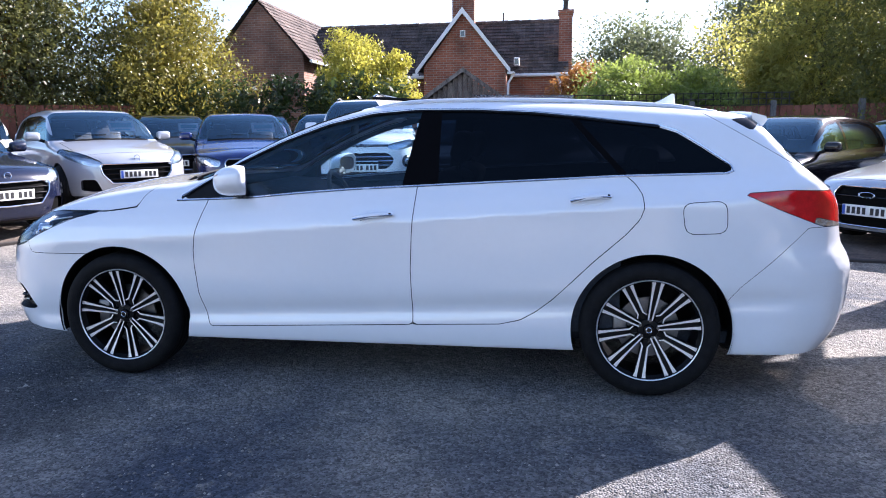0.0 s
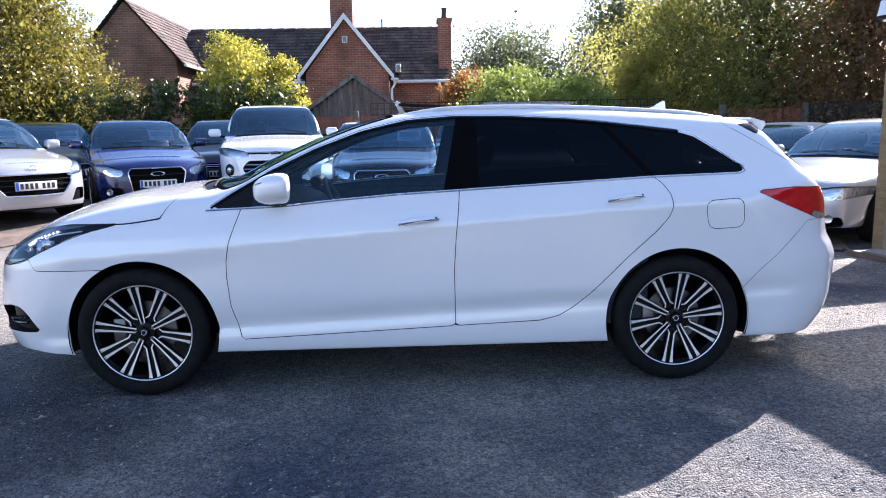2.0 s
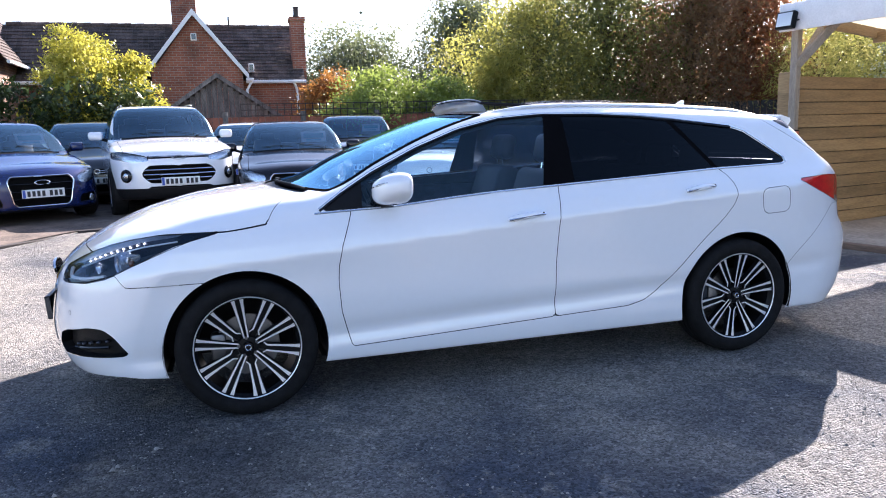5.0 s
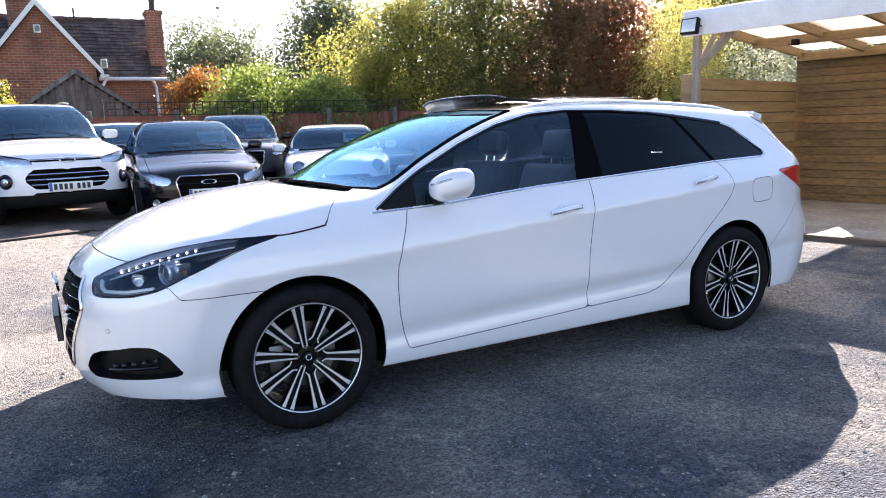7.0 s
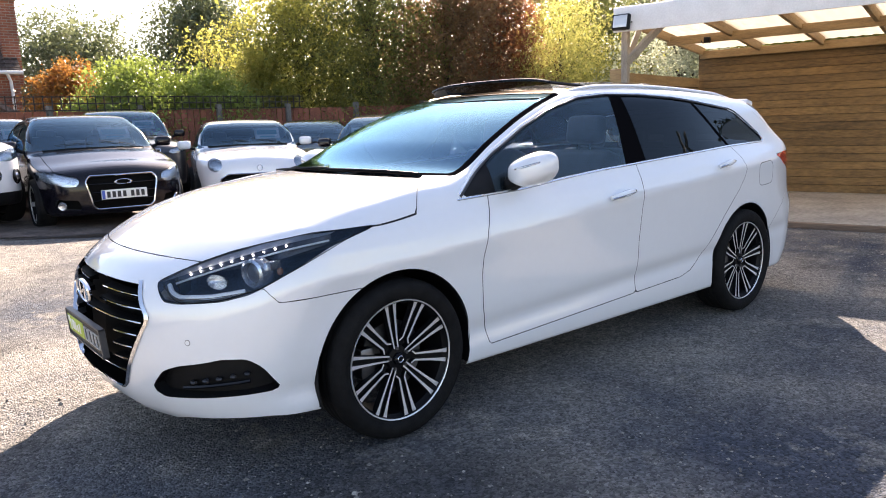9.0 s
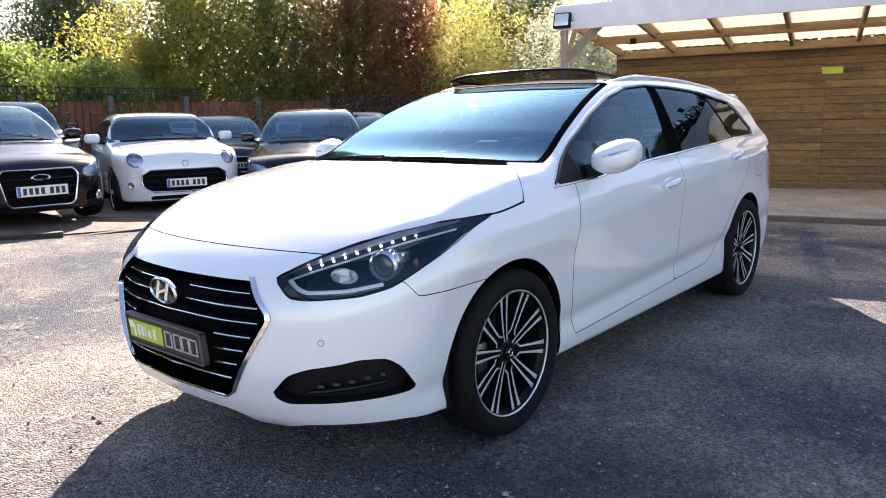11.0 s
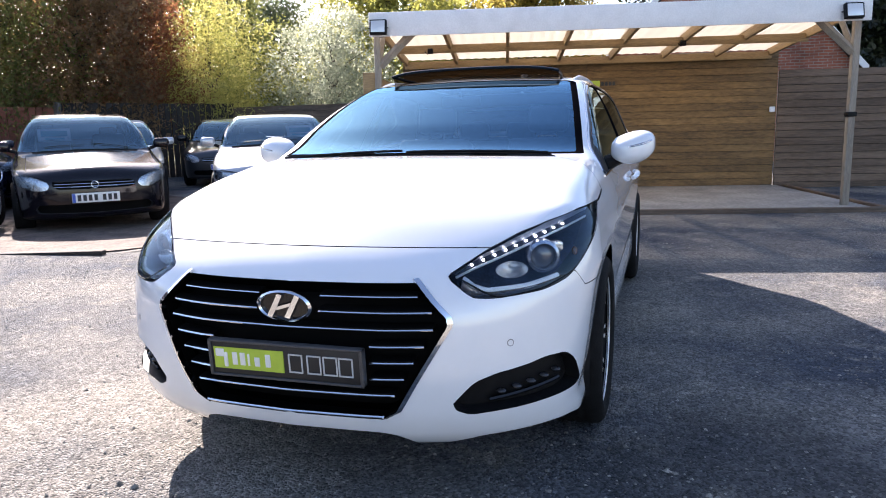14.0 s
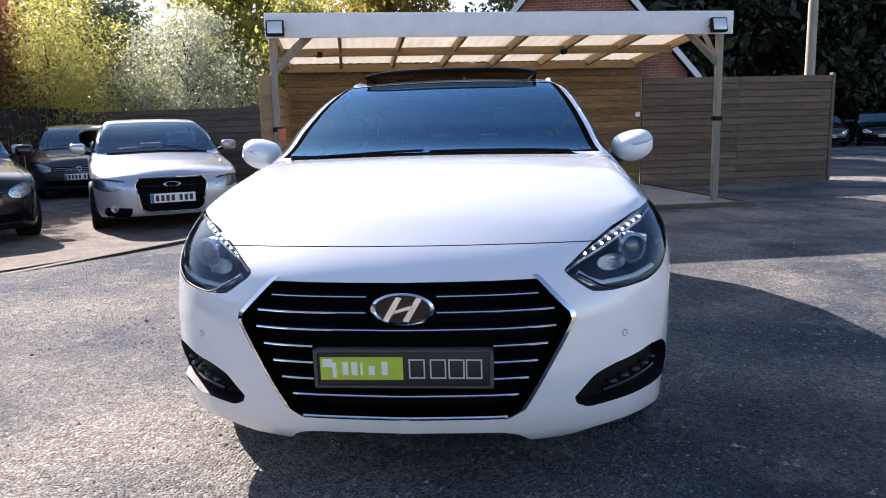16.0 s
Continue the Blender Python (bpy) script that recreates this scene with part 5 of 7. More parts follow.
_l.new(_x.outputs[0], _o.inputs[0])
LAMP_FACE = mat("flood_face", (0.75, 0.74, 0.70), 0.15, metal=0.4, coat=1.0)


def board_mesh(name, length, height, thick, material, lap=0.006, axis="y"):
    """A sawn board, thicker at its lower edge."""
    bm = bmesh.new()
    prof = [(0, 0), (-thick - lap, 0.004), (-thick - lap, 0.012), (-thick, height), (0, height)]
    ends = []
    for e in (-length / 2, length / 2):
        ends.append([bm.verts.new((x, e, z) if axis == "y" else (e, x, z)) for x, z in prof])
    n = len(prof)
    for k in range(n):
        bm.faces.new((ends[0][k], ends[0][(k + 1) % n], ends[1][(k + 1) % n], ends[1][k]))
    bm.faces.new(ends[0])
    bm.faces.new(ends[1][::-1])
    bmesh.ops.recalc_face_normals(bm, faces=bm.faces)
    me = bpy.data.meshes.new(name)
    bm.to_mesh(me)
    bm.free()
    me.materials.append(material)
    return me


def board_wall(name, m, length, z0, z1, material, label, step=0.15, run=2.4, kind="structure", joint=0.006):
    """A wall of lapped horizontal boards along local -y, facing local -x, each board a piece."""
    wall = tagged(new(name), label, "wall" if name.startswith("wall") else "fence", kind=kind)
    wall.matrix_basis = m
    rows = round((z1 - z0) / step)
    step = (z1 - z0) / rows
    runs = max(1, round(length / run))
    seg = length / runs
    me = board_mesh("board", seg - 0.004, step - joint, 0.018, material, joint)
    for r in range(rows):
        for k in range(runs):
            part("board", me, None, wall, m=pose(random.uniform(-0.003, 0.003), -seg * (k + 0.5), z0 + r * step, random.uniform(-0.12, 0.12), 0, 0))
    part("backing", box(0.002, 0.03, -length, 0, z0, z1 - 0.02), DARK_FENCE, wall)
    return wall


def carport():
    M = pose(4.91, 2.62, 0, 0, 0, 12.4)
    c = thing("carport", M, "open timber carport with white fascia and translucent roof", "carport")
    for y in (0.0, -6.06):
        part("post", box(-0.042, 0.042, y - 0.042, y + 0.042, 0.05, 2.42, 0.006), POST_TIMBER, c)
        s = 1 if y < -1 else -1
        part("brace", tube([(0, y + 0.03 * s, 1.98), (0, y + 0.48 * s, 2.40)], 0.055, 4), POST_TIMBER, c)
        part("brace", tube([(0.03, y, 1.98), (0.42, y, 2.40)], 0.045, 4), POST_TIMBER, c)
        part("post_bracket", box(-0.055, 0.055, y - 0.055, y + 0.055, 1.18, 1.24, 0.004), BLACK_PLASTIC, c)
    part("fascia", box(-0.245, -0.21, -6.12, 0.06, 2.33, 2.63, 0.006), WHITE_BOARD, c, "white painted fascia board")
    part("front_beam", box(-0.06, 0.06, -6.10, 0.05, 2.40, 2.52, 0.005), NEW_TIMBER, c)
    part("purlin", box(1.55, 1.61, -6.10, 0.05, 2.275, 2.395, 0.005), NEW_TIMBER, c)
    part("wall_beam", box(3.02, 3.10, -6.10, 0.05, 2.16, 2.28, 0.005), NEW_TIMBER, c)
    ys = np.linspace(0.02, -6.08, 8)
    raft = bm_mesh("rafter", box(-0.205, 3.12, -0.024, 0.024, -0.06, 0.06, 0.004), NEW_TIMBER)
    for y in ys:
        part("rafter", raft, None, c, m=pose(0, y, 2.505, 0, 4.3, 0))
    for a, b in zip(ys, ys[1:]):
        bm = bmesh.new()
        n = 24
        top, bot = [], []
        for k in range(n + 1):
            y = a + 0.03 + (b - a - 0.06) * k / n
            dz = 0.006 * math.sin(k * math.pi / 2)
            top.append([bm.verts.new((x, y, 2.585 - 0.075 * x + dz)) for x in (-0.20, 3.35)])
        for p, q in zip(top, top[1:]):
            bm.faces.new((p[0], p[1], q[1], q[0]))
        bmesh.ops.solidify(bm, geom=bm.faces[:], thickness=0.004)
        part("roof_sheet", bm, SHEET, c, "translucent corrugated roof sheet")
    for y in (-0.55, -4.3):
        part("junction_box", box(1.46, 1.55, y - 0.04, y + 0.04, 2.26, 2.34, 0.01), BLACK_PLASTIC, c)
        part("cable", tube([(1.50, y, 2.29), (1.45, y + 0.04, 2.25), (1.48, y + 0.08, 2.30)], 0.006, 5), BLACK_PLASTIC, c)
    for y in (-0.07, -5.88):
        f = thing("floodlight", M @ pose(-0.285, y, 2.43, 0, 14, 0), "black floodlight on the white fascia", "lamp", "carport floodlights")
        part("housing", box(-0.05, 0.02, -0.11, 0.11, -0.09, 0.10, 0.012), BLACK_PLASTIC, f)
        part("lens", box(-0.056, -0.050, -0.09, 0.09, -0.07, 0.08, 0.002), LAMP_FACE, f)
        part("bracket", tube([(0.0, -0.12, 0.0), (0.05, -0.12, 0.02), (0.05, 0.12, 0.02), (0.0, 0.12, 0)], 0.008, 5), BLACK_PLASTIC, f)
    slab = tagged(new("slab"), "worn concrete carport slab", "floor", kind="structure")
    slab.matrix_basis = M
    part("concrete", box(-0.30, 3.2, -6.30, 0.15, -0.05, 0.05, 0.01), CONCRETE, slab)
    part("edging", box(-0.40, -0.302, -6.42, 0.15, -0.05, 0.062, 0.012), GREY_TIMBER, slab)
    part("edging", box(-0.40, 3.1, -6.48, -6.40, -0.05, 0.062, 0.012), GREY_TIMBER, slab)
    board_wall("wall_back", M @ pose(3.14, 0.1, 0), 6.35, 0.05, 2.27, WALL_TIMBER, "golden timber board wall of the carport", 0.117, 3.2, joint=0.003)
    board_wall("fence_right", M @ pose(3.12, -6.27, 0), 3.75, -0.03, 1.98, GREY_TIMBER, "weathered grey timber board fence", 0.122)
    part("end_post", box(-0.04, 0.06, -3.80, -3.74, 0.0, 2.02, 0.005), GREY_TIMBER, bpy.data.objects["fence_right"])
    w = board_wall("fence_side", M @ pose(0.08, 0.09, 0, 0, 0, 90), 3.0, 0.05, 1.86, NEW_TIMBER, "pale new timber board fence", 0.15)
    part("end_board", box(-0.06, 0.12, 0.004, 0.09, 0.0, 1.90, 0.006), NEW_TIMBER, w)
    b = thing("post_box", M @ pose(-0.058, -0.06, 1.135), "small orange key box on the carport post", "box")
    part("case", box(-0.03, 0.02, -0.05, 0.05, -0.08, 0.08, 0.01), ORANGE, b)
    part("lid", box(-0.034, 0.022, -0.056, 0.056, 0.05, 0.085, 0.008), ORANGE, b)
    s = thing("wall_socket", M @ pose(3.11, -6.18, 1.33), "white weatherproof socket on the board wall", "socket")
    part("case", box(-0.03, 0.0, -0.045, 0.045, -0.045, 0.045, 0.01), WHITE_BOARD, s)
    g = thing("wall_sign", M @ pose(3.105, -3.0, 1.83), "small lime and black sign on the board wall", "sign")
    part("lime_panel", box(-0.012, 0.0, -0.30, -0.02, -0.05, 0.05), LIME, g)
    for y in (-0.345, -0.41, -0.475, -0.535):
        part("letter_bar", box(-0.010, 0.0, y - 0.022, y + 0.022, -0.035, 0.03), INK, g)


ORANGE = mat("orange_plastic", (0.55, 0.14, 0.06), 0.5, vary=0.1, scale=20)
carport()


def fence_line(name, pts, z0, z1, material, label, bw=0.14, post=None):
    """An upright-board fence through plan points, each board a piece."""
    fence = tagged(new(name), label, "fence", kind="structure")
    line = along(pts, max(2, int(np.linalg.norm(np.diff(np.array(pts), axis=0), axis=1).sum() / bw)))
    me = bm_mesh("board", box(-bw * 0.47, bw * 0.47, -0.011, 0.011, 0, z1 - z0, 0.004, 1), material)
    for (x0, y0), (x1, y1) in zip(line, line[1:]):
        a = math.degrees(math.atan2(y1 - y0, x1 - x0))
        part("board", me, None, fence, m=pose((x0 + x1) / 2, (y0 + y1) / 2, z0 + random.uniform(-0.008, 0.008), 0, random.uniform(-0.3, 0.3), a + random.uniform(-2, 2)))
    if post:
        pm = bm_mesh("post", box(-0.06, 0.06, -0.10, 0.02, 0, z1 - z0 + 0.12, 0.01), OLD_TIMBER)
        for x, y in along(pts, max(2, int(np.linalg.norm(np.diff(np.array(pts), axis=0), axis=1).sum() / post) + 1)):
            part("post", pm, None, fence, m=pose(x, y, z0))
    return fence


def trellis(x0, x1, y, z0, z1):
    t = tagged(new("trellis"), "dark timber trellis along the fence top", "trellis", kind="structure")
    slat = bm_mesh("slat", box(-0.011, 0.011, -0.008, 0.008, 0, z1 - z0), DARK_FENCE)
    for x in np.arange(x0, x1, 0.17):
        part("slat", slat, None, t, m=pose(x, y, z0))
    for z in np.linspace(z0 + 0.02, z1 - 0.02, 3):
        part("rail", box(x0, x1, y - 0.02, y - 0.008, z - 0.011, z + 0.011), DARK_FENCE, t)
    return t


fence_line("fence_red", [(-3.2, 13.9), (6.4, 13.8), (9.4, 12.6)], 0.1, 1.80, RED_FENCE, "red-stained timber fence with weathered grey posts", 0.15, post=1.83)
trellis(-1.0, 6.4, 13.76, 1.80, 2.12)
fence_line("fence_left", [(-16, 7.0), (-12.5, 10.3), (-9.5, 12.6)], 0.1, 2.0, RED_FENCE, "red-stained timber fence at the yard's edge", 0.15)
fence_line("fence_dark", [(9.4, 12.6), (13.3, 10.4)], 0.0, 1.90, DARK_FENCE, "dark stained timber fence", 0.15)
board_wall("fence_grey", pose(13.3, 10.4, 0, 0, 0, -4), 7.6, 0.0, 1.80, GREY_TIMBER, "grey timber board fence behind the saloon", 0.15)


# ---- houses and shed ----
def tiled_roof(parent, ridge0, ridge1, eave0, eave1, courses, material, name="roof"):
    """One roof slope with stepped courses of tiles."""
    r0, r1, e0, e1 = (Vector(v) for v in (ridge0, ridge1, eave0, eave1))
    up = (r1 - r0).cross(e0 - r0).normalized()
    if up.z < 0:
        up = -up
    bm = bmesh.new()
    wid = max(2, int((r1 - r0).length / 0.17))
    for c in range(courses):
        t0, t1 = c / courses, (c + 1.15) / courses
        for k in range(wid):
            s0, s1 = k / wid, (k + 0.96) / wid
            j = random.uniform(-0.006, 0.006)
            a0, a1 = r0.lerp(e0, t0), r1.lerp(e1, t0)
            b0, b1 = r0.lerp(e0, t1), r1.lerp(e1, t1)
            q = [a0.lerp(a1, s0) + up * 0.005, a0.lerp(a1, s1) + up * 0.005, b0.lerp(b1, s1) + up * (0.032 + j), b0.lerp(b1, s0) + up * (0.032 + j)]
            lip = [q[3] - up * 0.02, q[2] - up * 0.02]
            v = [bm.verts.new(p) for p in q + lip]
            bm.faces.new(v[:4])
            bm.faces.new((v[3], v[2], v[5], v[4]))
    ob = part(name, bm, material, parent, smooth=False)
    q = [r0, r1, e1, e0]
    bm = bmesh.new()
    bm.faces.new([bm.verts.new(p - up * 0.02) for p in q])
    bmesh.ops.solidify(bm, geom=bm.faces[:], thickness=0.08)
    part("roof_deck", bm, OLD_TIMBER, ob)
    return ob


TILE_MAT = mat("weathered_clay_tiles", (0.088, 0.064, 0.054), 0.92, vary=0.6, scale=1.9, bump=0.4, bscale=30)
_nt = TILE_MAT.node_tree
_p = _nt.nodes["Principled BSDF"]
_src = _p.inputs["Base Color"].links[0].from_socket
_nt.links.new(random_tone(_nt, _src, 0.35, True), _p.inputs["Base Color"])
GLASS_WINDOW = mat("house_window", (0.03, 0.035, 0.04), 0.08, coat=1.0)


def gable_wall(poly, y0, y1, parent, material, name="wall"):
    return part(name, prism(poly, y0, y1, "xz"), material, parent, smooth=False)


def lodge():
    h = thing("house", pose(0, 0, 0), "red brick lodge with white bargeboards and clay tile roof", "house")
    gable_wall([(-3.42, 0), (-0.72, 0), (-0.72, 3.36), (-2.10, 5.05), (-3.42, 3.36)], 19.75, 21.0, h, BRICK)
    part("wall", box(-8.0, 1.30, 21.1, 25.2, 0, 3.22), BRICK, h, smooth=False)
    part("wall", prism([(21.1, 3.2), (25.2, 3.2), (23.15, 5.1)], 1.05, 1.28, "yz"), BRICK, h, smooth=False)
    tiled_roof(h, (-8.1, 23.15, 5.18), (1.34, 23.15, 5.18), (-8.1, 20.85, 3.16), (1.34, 20.85, 3.16), 16, TILE_MAT)
    tiled_roof(h, (-8.1, 23.15, 5.18), (1.34, 23.15, 5.18), (-8.1, 25.45, 3.16), (1.34, 25.45, 3.16), 8, TILE_MAT)
    tiled_roof(h, (-2.10, 19.55, 5.17), (-2.10, 23.1, 5.17), (-3.62, 19.55, 3.26), (-3.62, 21.2, 3.26), 14, TILE_MAT)
    tiled_roof(h, (-2.10, 19.55, 5.17), (-2.10, 23.1, 5.17), (-0.56, 19.55, 3.26), (-0.56, 21.2, 3.26), 14, TILE_MAT)
    for s in (-1, 1):
        ex = -2.10 + s * 1.56
        bm = prism([(-2.10, 5.22), (ex, 3.27), (ex, 3.10), (-2.10, 5.03)], 19.50, 19.56, "xz")
        part("bargeboard", bm, WHITE_BOARD, h, "white painted bargeboard")
        part("bargeboard_foot", box(ex - 0.10, ex + 0.10, 19.5, 19.62, 3.08, 3.16, 0.01), WHITE_BOARD, h)
    w = new("attic_window")
    w.parent = h
    part("frame", box(-2.20, -2.02, 19.70, 19.76, 4.30, 4.52, 0.01), WHITE_BOARD, w)
    part("pane", box(-2.17, -2.05, 19.69, 19.70, 4.33, 4.49), GLASS_WINDOW, w)
    part("gutter", tube([(-0.6, 20.80, 3.13), (1.36, 20.80, 3.13)], 0.055, 8), WHITE_BOARD, h)
    part("gutter", tube([(-8.1, 20.80, 3.13), (-3.6, 20.80, 3.13)], 0.055, 8), WHITE_BOARD, h)
    part("downpipe", tube([(0.95, 20.8, 3.1), (1.05, 20.98, 2.9), (1.07, 21.02, 2.6), (1.07, 21.02, 0)], 0.045, 8), WHITE_BOARD, h)
    part("downpipe", tube([(-0.42, 19.62, 3.15), (-0.50, 19.68, 3.0), (-0.62, 19.7, 2.8), (-0.62, 19.7, 0)], 0.04, 8), WHITE_BOARD, h)
    d = new("window")
    d.parent = h
    part("frame", box(-0.50, -0.32, 20.78, 21.1, 3.45, 3.72, 0.02), WHITE_BOARD, d)
    part("pane", box(-0.47, -0.35, 20.765, 20.78, 3.49, 3.68), GLASS_WINDOW, d)
    for x0, x1, y0, y1, top, pots in ((1.0, 1.45, 21.3, 21.9, 5.30, 1), (-2.85, -2.05, 22.6, 23.2, 6.6, 2)):
        ch = new("chimney")
        ch.parent = h
        part("chimney_shaft", box(x0, x1, y0, y1, 2.8, top), BRICK, ch, smooth=False)
        part("corbel", box(x0 - 0.04, x1 + 0.04, y0 - 0.04, y1 + 0.04, top - 0.12, top), BRICK, ch, smooth=False)
        for k in range(pots):
            cx = x0 + (x1 - x0) * (k + 0.5) / pots
            part("chimney_pot", lathe([(0.11, 0), (0.12, 0.05), (0.09, 0.1), (0.085, 0.32), (0.11, 0.36), (0.07, 0.38)], 14, "z"), DARK_CLAY, ch, m=pose(cx, (y0 + y1) / 2, top))
    part("aerial", tube([(-1.0, 22.8, 5.1), (-1.0, 22.8, 5.5)], 0.03, 6), DARK_CLAY, h)
    ridge = bmesh.new()
    for x in np.arange(-8.0, 1.2, 0.42):
        tube([(x, 23.15, 5.17), (x + 0.44, 23.15, 5.19)], 0.10, 8, ridge)
    part("ridge_tile", ridge, TILE_MAT, h)


def brown_house():
    h = thing("house", pose(0, 0, 0), "brown brick house gable with tiled roof", "house")
    gable_wall([(-10.45, 0), (-7.42, 0), (-7.42, 3.86), (-8.93, 5.60), (-10.45, 3.86)], 19.3, 26.0, h, BRICK_BROWN)
    tiled_roof(h, (-8.93, 19.15, 5.70), (-8.93, 26.2, 5.70), (-7.15, 19.15, 3.66), (-7.15, 26.2, 3.66), 14, TILE_MAT)
    tiled_roof(h, (-8.93, 19.15, 5.70), (-8.93, 26.2, 5.70), (-10.7, 19.15, 3.66), (-10.7, 26.2, 3.66), 14, TILE_MAT)
    part("gutter", tube([(-7.10, 19.15, 3.62), (-7.10, 26.2, 3.62)], 0.055, 8), WHITE_BOARD, h)


def far_house():
    h = thing("house", pose(0, 0, 0), "red brick house gable behind the carport", "house")
    part("wall", prism([(-5.6, 0), (0.8, 0), (0.8, 2.6), (-2.4, 6.35), (-5.6, 2.6)], 17.4, 24.0, "yz"), BRICK, h, smooth=False)
    for s in (-1, 1):
        ey = -2.4 + s * 3.55
        part("bargeboard", prism([(-2.4, 6.62), (ey, 2.46), (ey, 2.24), (-2.4, 6.38)], 17.15, 17.22, "yz"), WHITE_BOARD, h)
        tiled_roof(h, (17.2, -2.4, 6.6), (24.2, -2.4, 6.6), (17.2, ey, 2.42), (24.2, ey, 2.42), 16, TILE_MAT)


def shed():
    s = thing("shed", pose(0, 0, 0), "old weathered grey timber shed with gabled front", "shed")
    px, pz, lo = -1.50, 2.86, 1.75
    for x in np.arange(-3.0, 0.05, 0.135):
        z1 = pz - 0.04 - abs(x + 0.065 - px) * 0.72
        if z1 > 0.9:
            part("plank", bm_mesh("plank", box(x + 0.003, x + 0.131, 14.98, 15.0, 0.1, z1, 0.004, 1), OLD_TIMBER), None, s)
    part("wall", box(-2.9, -0.1, 15.02, 17.4, 0.1, 1.75), OLD_TIMBER, s)
    for d in (-1, 1):
        ex = px + d * 1.75
        ez = pz - 1.75 * 0.70
        bm = prism([(px, pz + 0.05), (ex, ez + 0.05), (ex, ez - 0.03), (px, pz - 0.03)], 14.85, 17.5, "xz")
        part("roof", bm, OLD_TIMBER, s, smooth=False)
        part("verge_board", prism([(px, pz + 0.07), (ex, ez + 0.07), (ex, ez - 0.05), (px, pz - 0.05)], 14.80, 14.85, "xz"), OLD_TIMBER, s, smooth=False)


DARK_CLAY = mat("dark_clay", (0.06, 0.05, 0.045), 0.8, vary=0.3, scale=10)
lodge()
brown_house()
far_house()
shed()


def pole():
    p = thing("utility_pole", pose(17.9, -9.2, 0), "tall round timber utility pole", "pole")
    part("shaft", tube([(0, 0, 0), (0.02, 0, 9.0)], 0.13, 12, radii=[0.15, 0.11]), POLE_WOOD, p)
    part("crossarm", box(-0.05, 0.05, -0.7, 0.7, 8.4, 8.5), POLE_WOOD, p)
    w = thing("overhead_wire", pose(17.9, -9.2, 4.6), "thin black overhead wire on the pole", "wire")
    part("wire", tube([(0, 0, 0), (2, -5, -0.25), (5, -12, 0.2), (9, -22, 1.2)], 0.012, 5), BLACK_PLASTIC, w)
    part("wire", tube([(0, 0, 0.25), (2, -5, 0.0), (5, -12, 0.45), (9, -22, 1.5)], 0.012, 5), BLACK_PLASTIC, w)


POLE_WOOD = mat("pole_wood", (0.34, 0.30, 0.24), 0.9, vary=0.25, scale=3, stretch=(4, 4, 0.4))
pole()

# ---- parked cars ----
def hatch_spec(fo, wb, ro, w, h, bonnet, cowl, cowl_z, screen, roof_end, tail_drop, belt, floor=0.18):
    """Body of a parked car from its main lengths; x runs from nose (minus) to tail."""
    xf, xr, w2 = -(wb / 2 + fo), wb / 2 + ro, w / 2
    mid = (cowl + screen) / 2
    top = [(xf - 0.12, bonnet - 0.30), (xf, bonnet - 0.14), (xf + 0.10, bonnet - 0.05), (xf + 0.25, bonnet), (xf + 0.5, bonnet + 0.045), (cowl - 0.2, cowl_z - 0.03),
           (cowl, cowl_z), (cowl + 0.15, cowl_z + 0.09), (mid, (cowl_z + h) / 2 + 0.01), (screen - 0.1, h - 0.09), (screen + 0.1, h - 0.03), (screen + 0.6, h), (roof_end - 0.4, h - 0.02), (roof_end, h - 0.08)]
    if tail_drop == "saloon":
        top += [(roof_end + 0.55, belt + 0.07), (xr - 0.12, belt + 0.03), (xr + 0.15, belt - 0.15)]
    else:
        top += [(roof_end + (xr - roof_end) * 0.6, belt + 0.15), (xr + 0.05, belt - 0.15), (xr + 0.2, belt - 0.3)]
    return dict(top=top, crown=[(xf, 0.10), (cowl, 0.06), (screen, 0.05), (xr, 0.07)], sweep=[(xf, 0.25), (cowl, 0.30), (screen, 0.12), (screen + 0.5, 0.0), (roof_end, 0.0), (xr, -0.15)],
                wide=[(0.10, 0.86 * w2), (floor + 0.02, 0.92 * w2), (floor + 0.12, 0.965 * w2), (0.45, 0.975 * w2), (0.62, 0.99 * w2), (belt - 0.14, w2), (belt - 0.05, 0.975 * w2), (belt + 0.02, 0.935 * w2),
                      (belt + (h - belt) * 0.5, 0.84 * w2), (h - 0.08, 0.72 * w2), (h + 0.06, 0.62 * w2)],
                plan=[(xf, 0.95), (xf + 0.8, 0.985), (0, 1.0), (xr - 0.6, 0.98), (xr, 0.92)],
                nose=[(0, xf), (0.32 * w2, xf + 0.012), (0.58 * w2, xf + 0.06), (0.76 * w2, xf + 0.15), (0.88 * w2, xf + 0.28), (0.96 * w2, xf + 0.48), (1.1 * w2, xf + 1.0)],
                nose_z=[(floor - 0.05, 0.10), (floor + 0.06, 0.02), (0.45, 0.0), (bonnet - 0.14, 0.02), (bonnet - 0.03, 0.09), (bonnet + 0.15, 0.25), (h, 0.6)],
                tail=[(0, xr), (0.5 * w2, xr - 0.03), (0.78 * w2, xr - 0.13), (0.92 * w2, xr - 0.30), (1.1 * w2, xr - 0.9)],
                tail_z=[(0.1, -0.15), (0.35, -0.02), (0.6, 0.0), (0.75, -0.05), (1.0, -0.08), (1.8, -0.12)],
                tuck=0.03, belt_rise=0.02, k_top=0.08, floor=floor)


def circle(y, z, r, n=16):
    return [(y + r * math.cos(2 * math.pi * k / n), z + r * math.sin(2 * math.pi * k / n)) for k in range(n)]


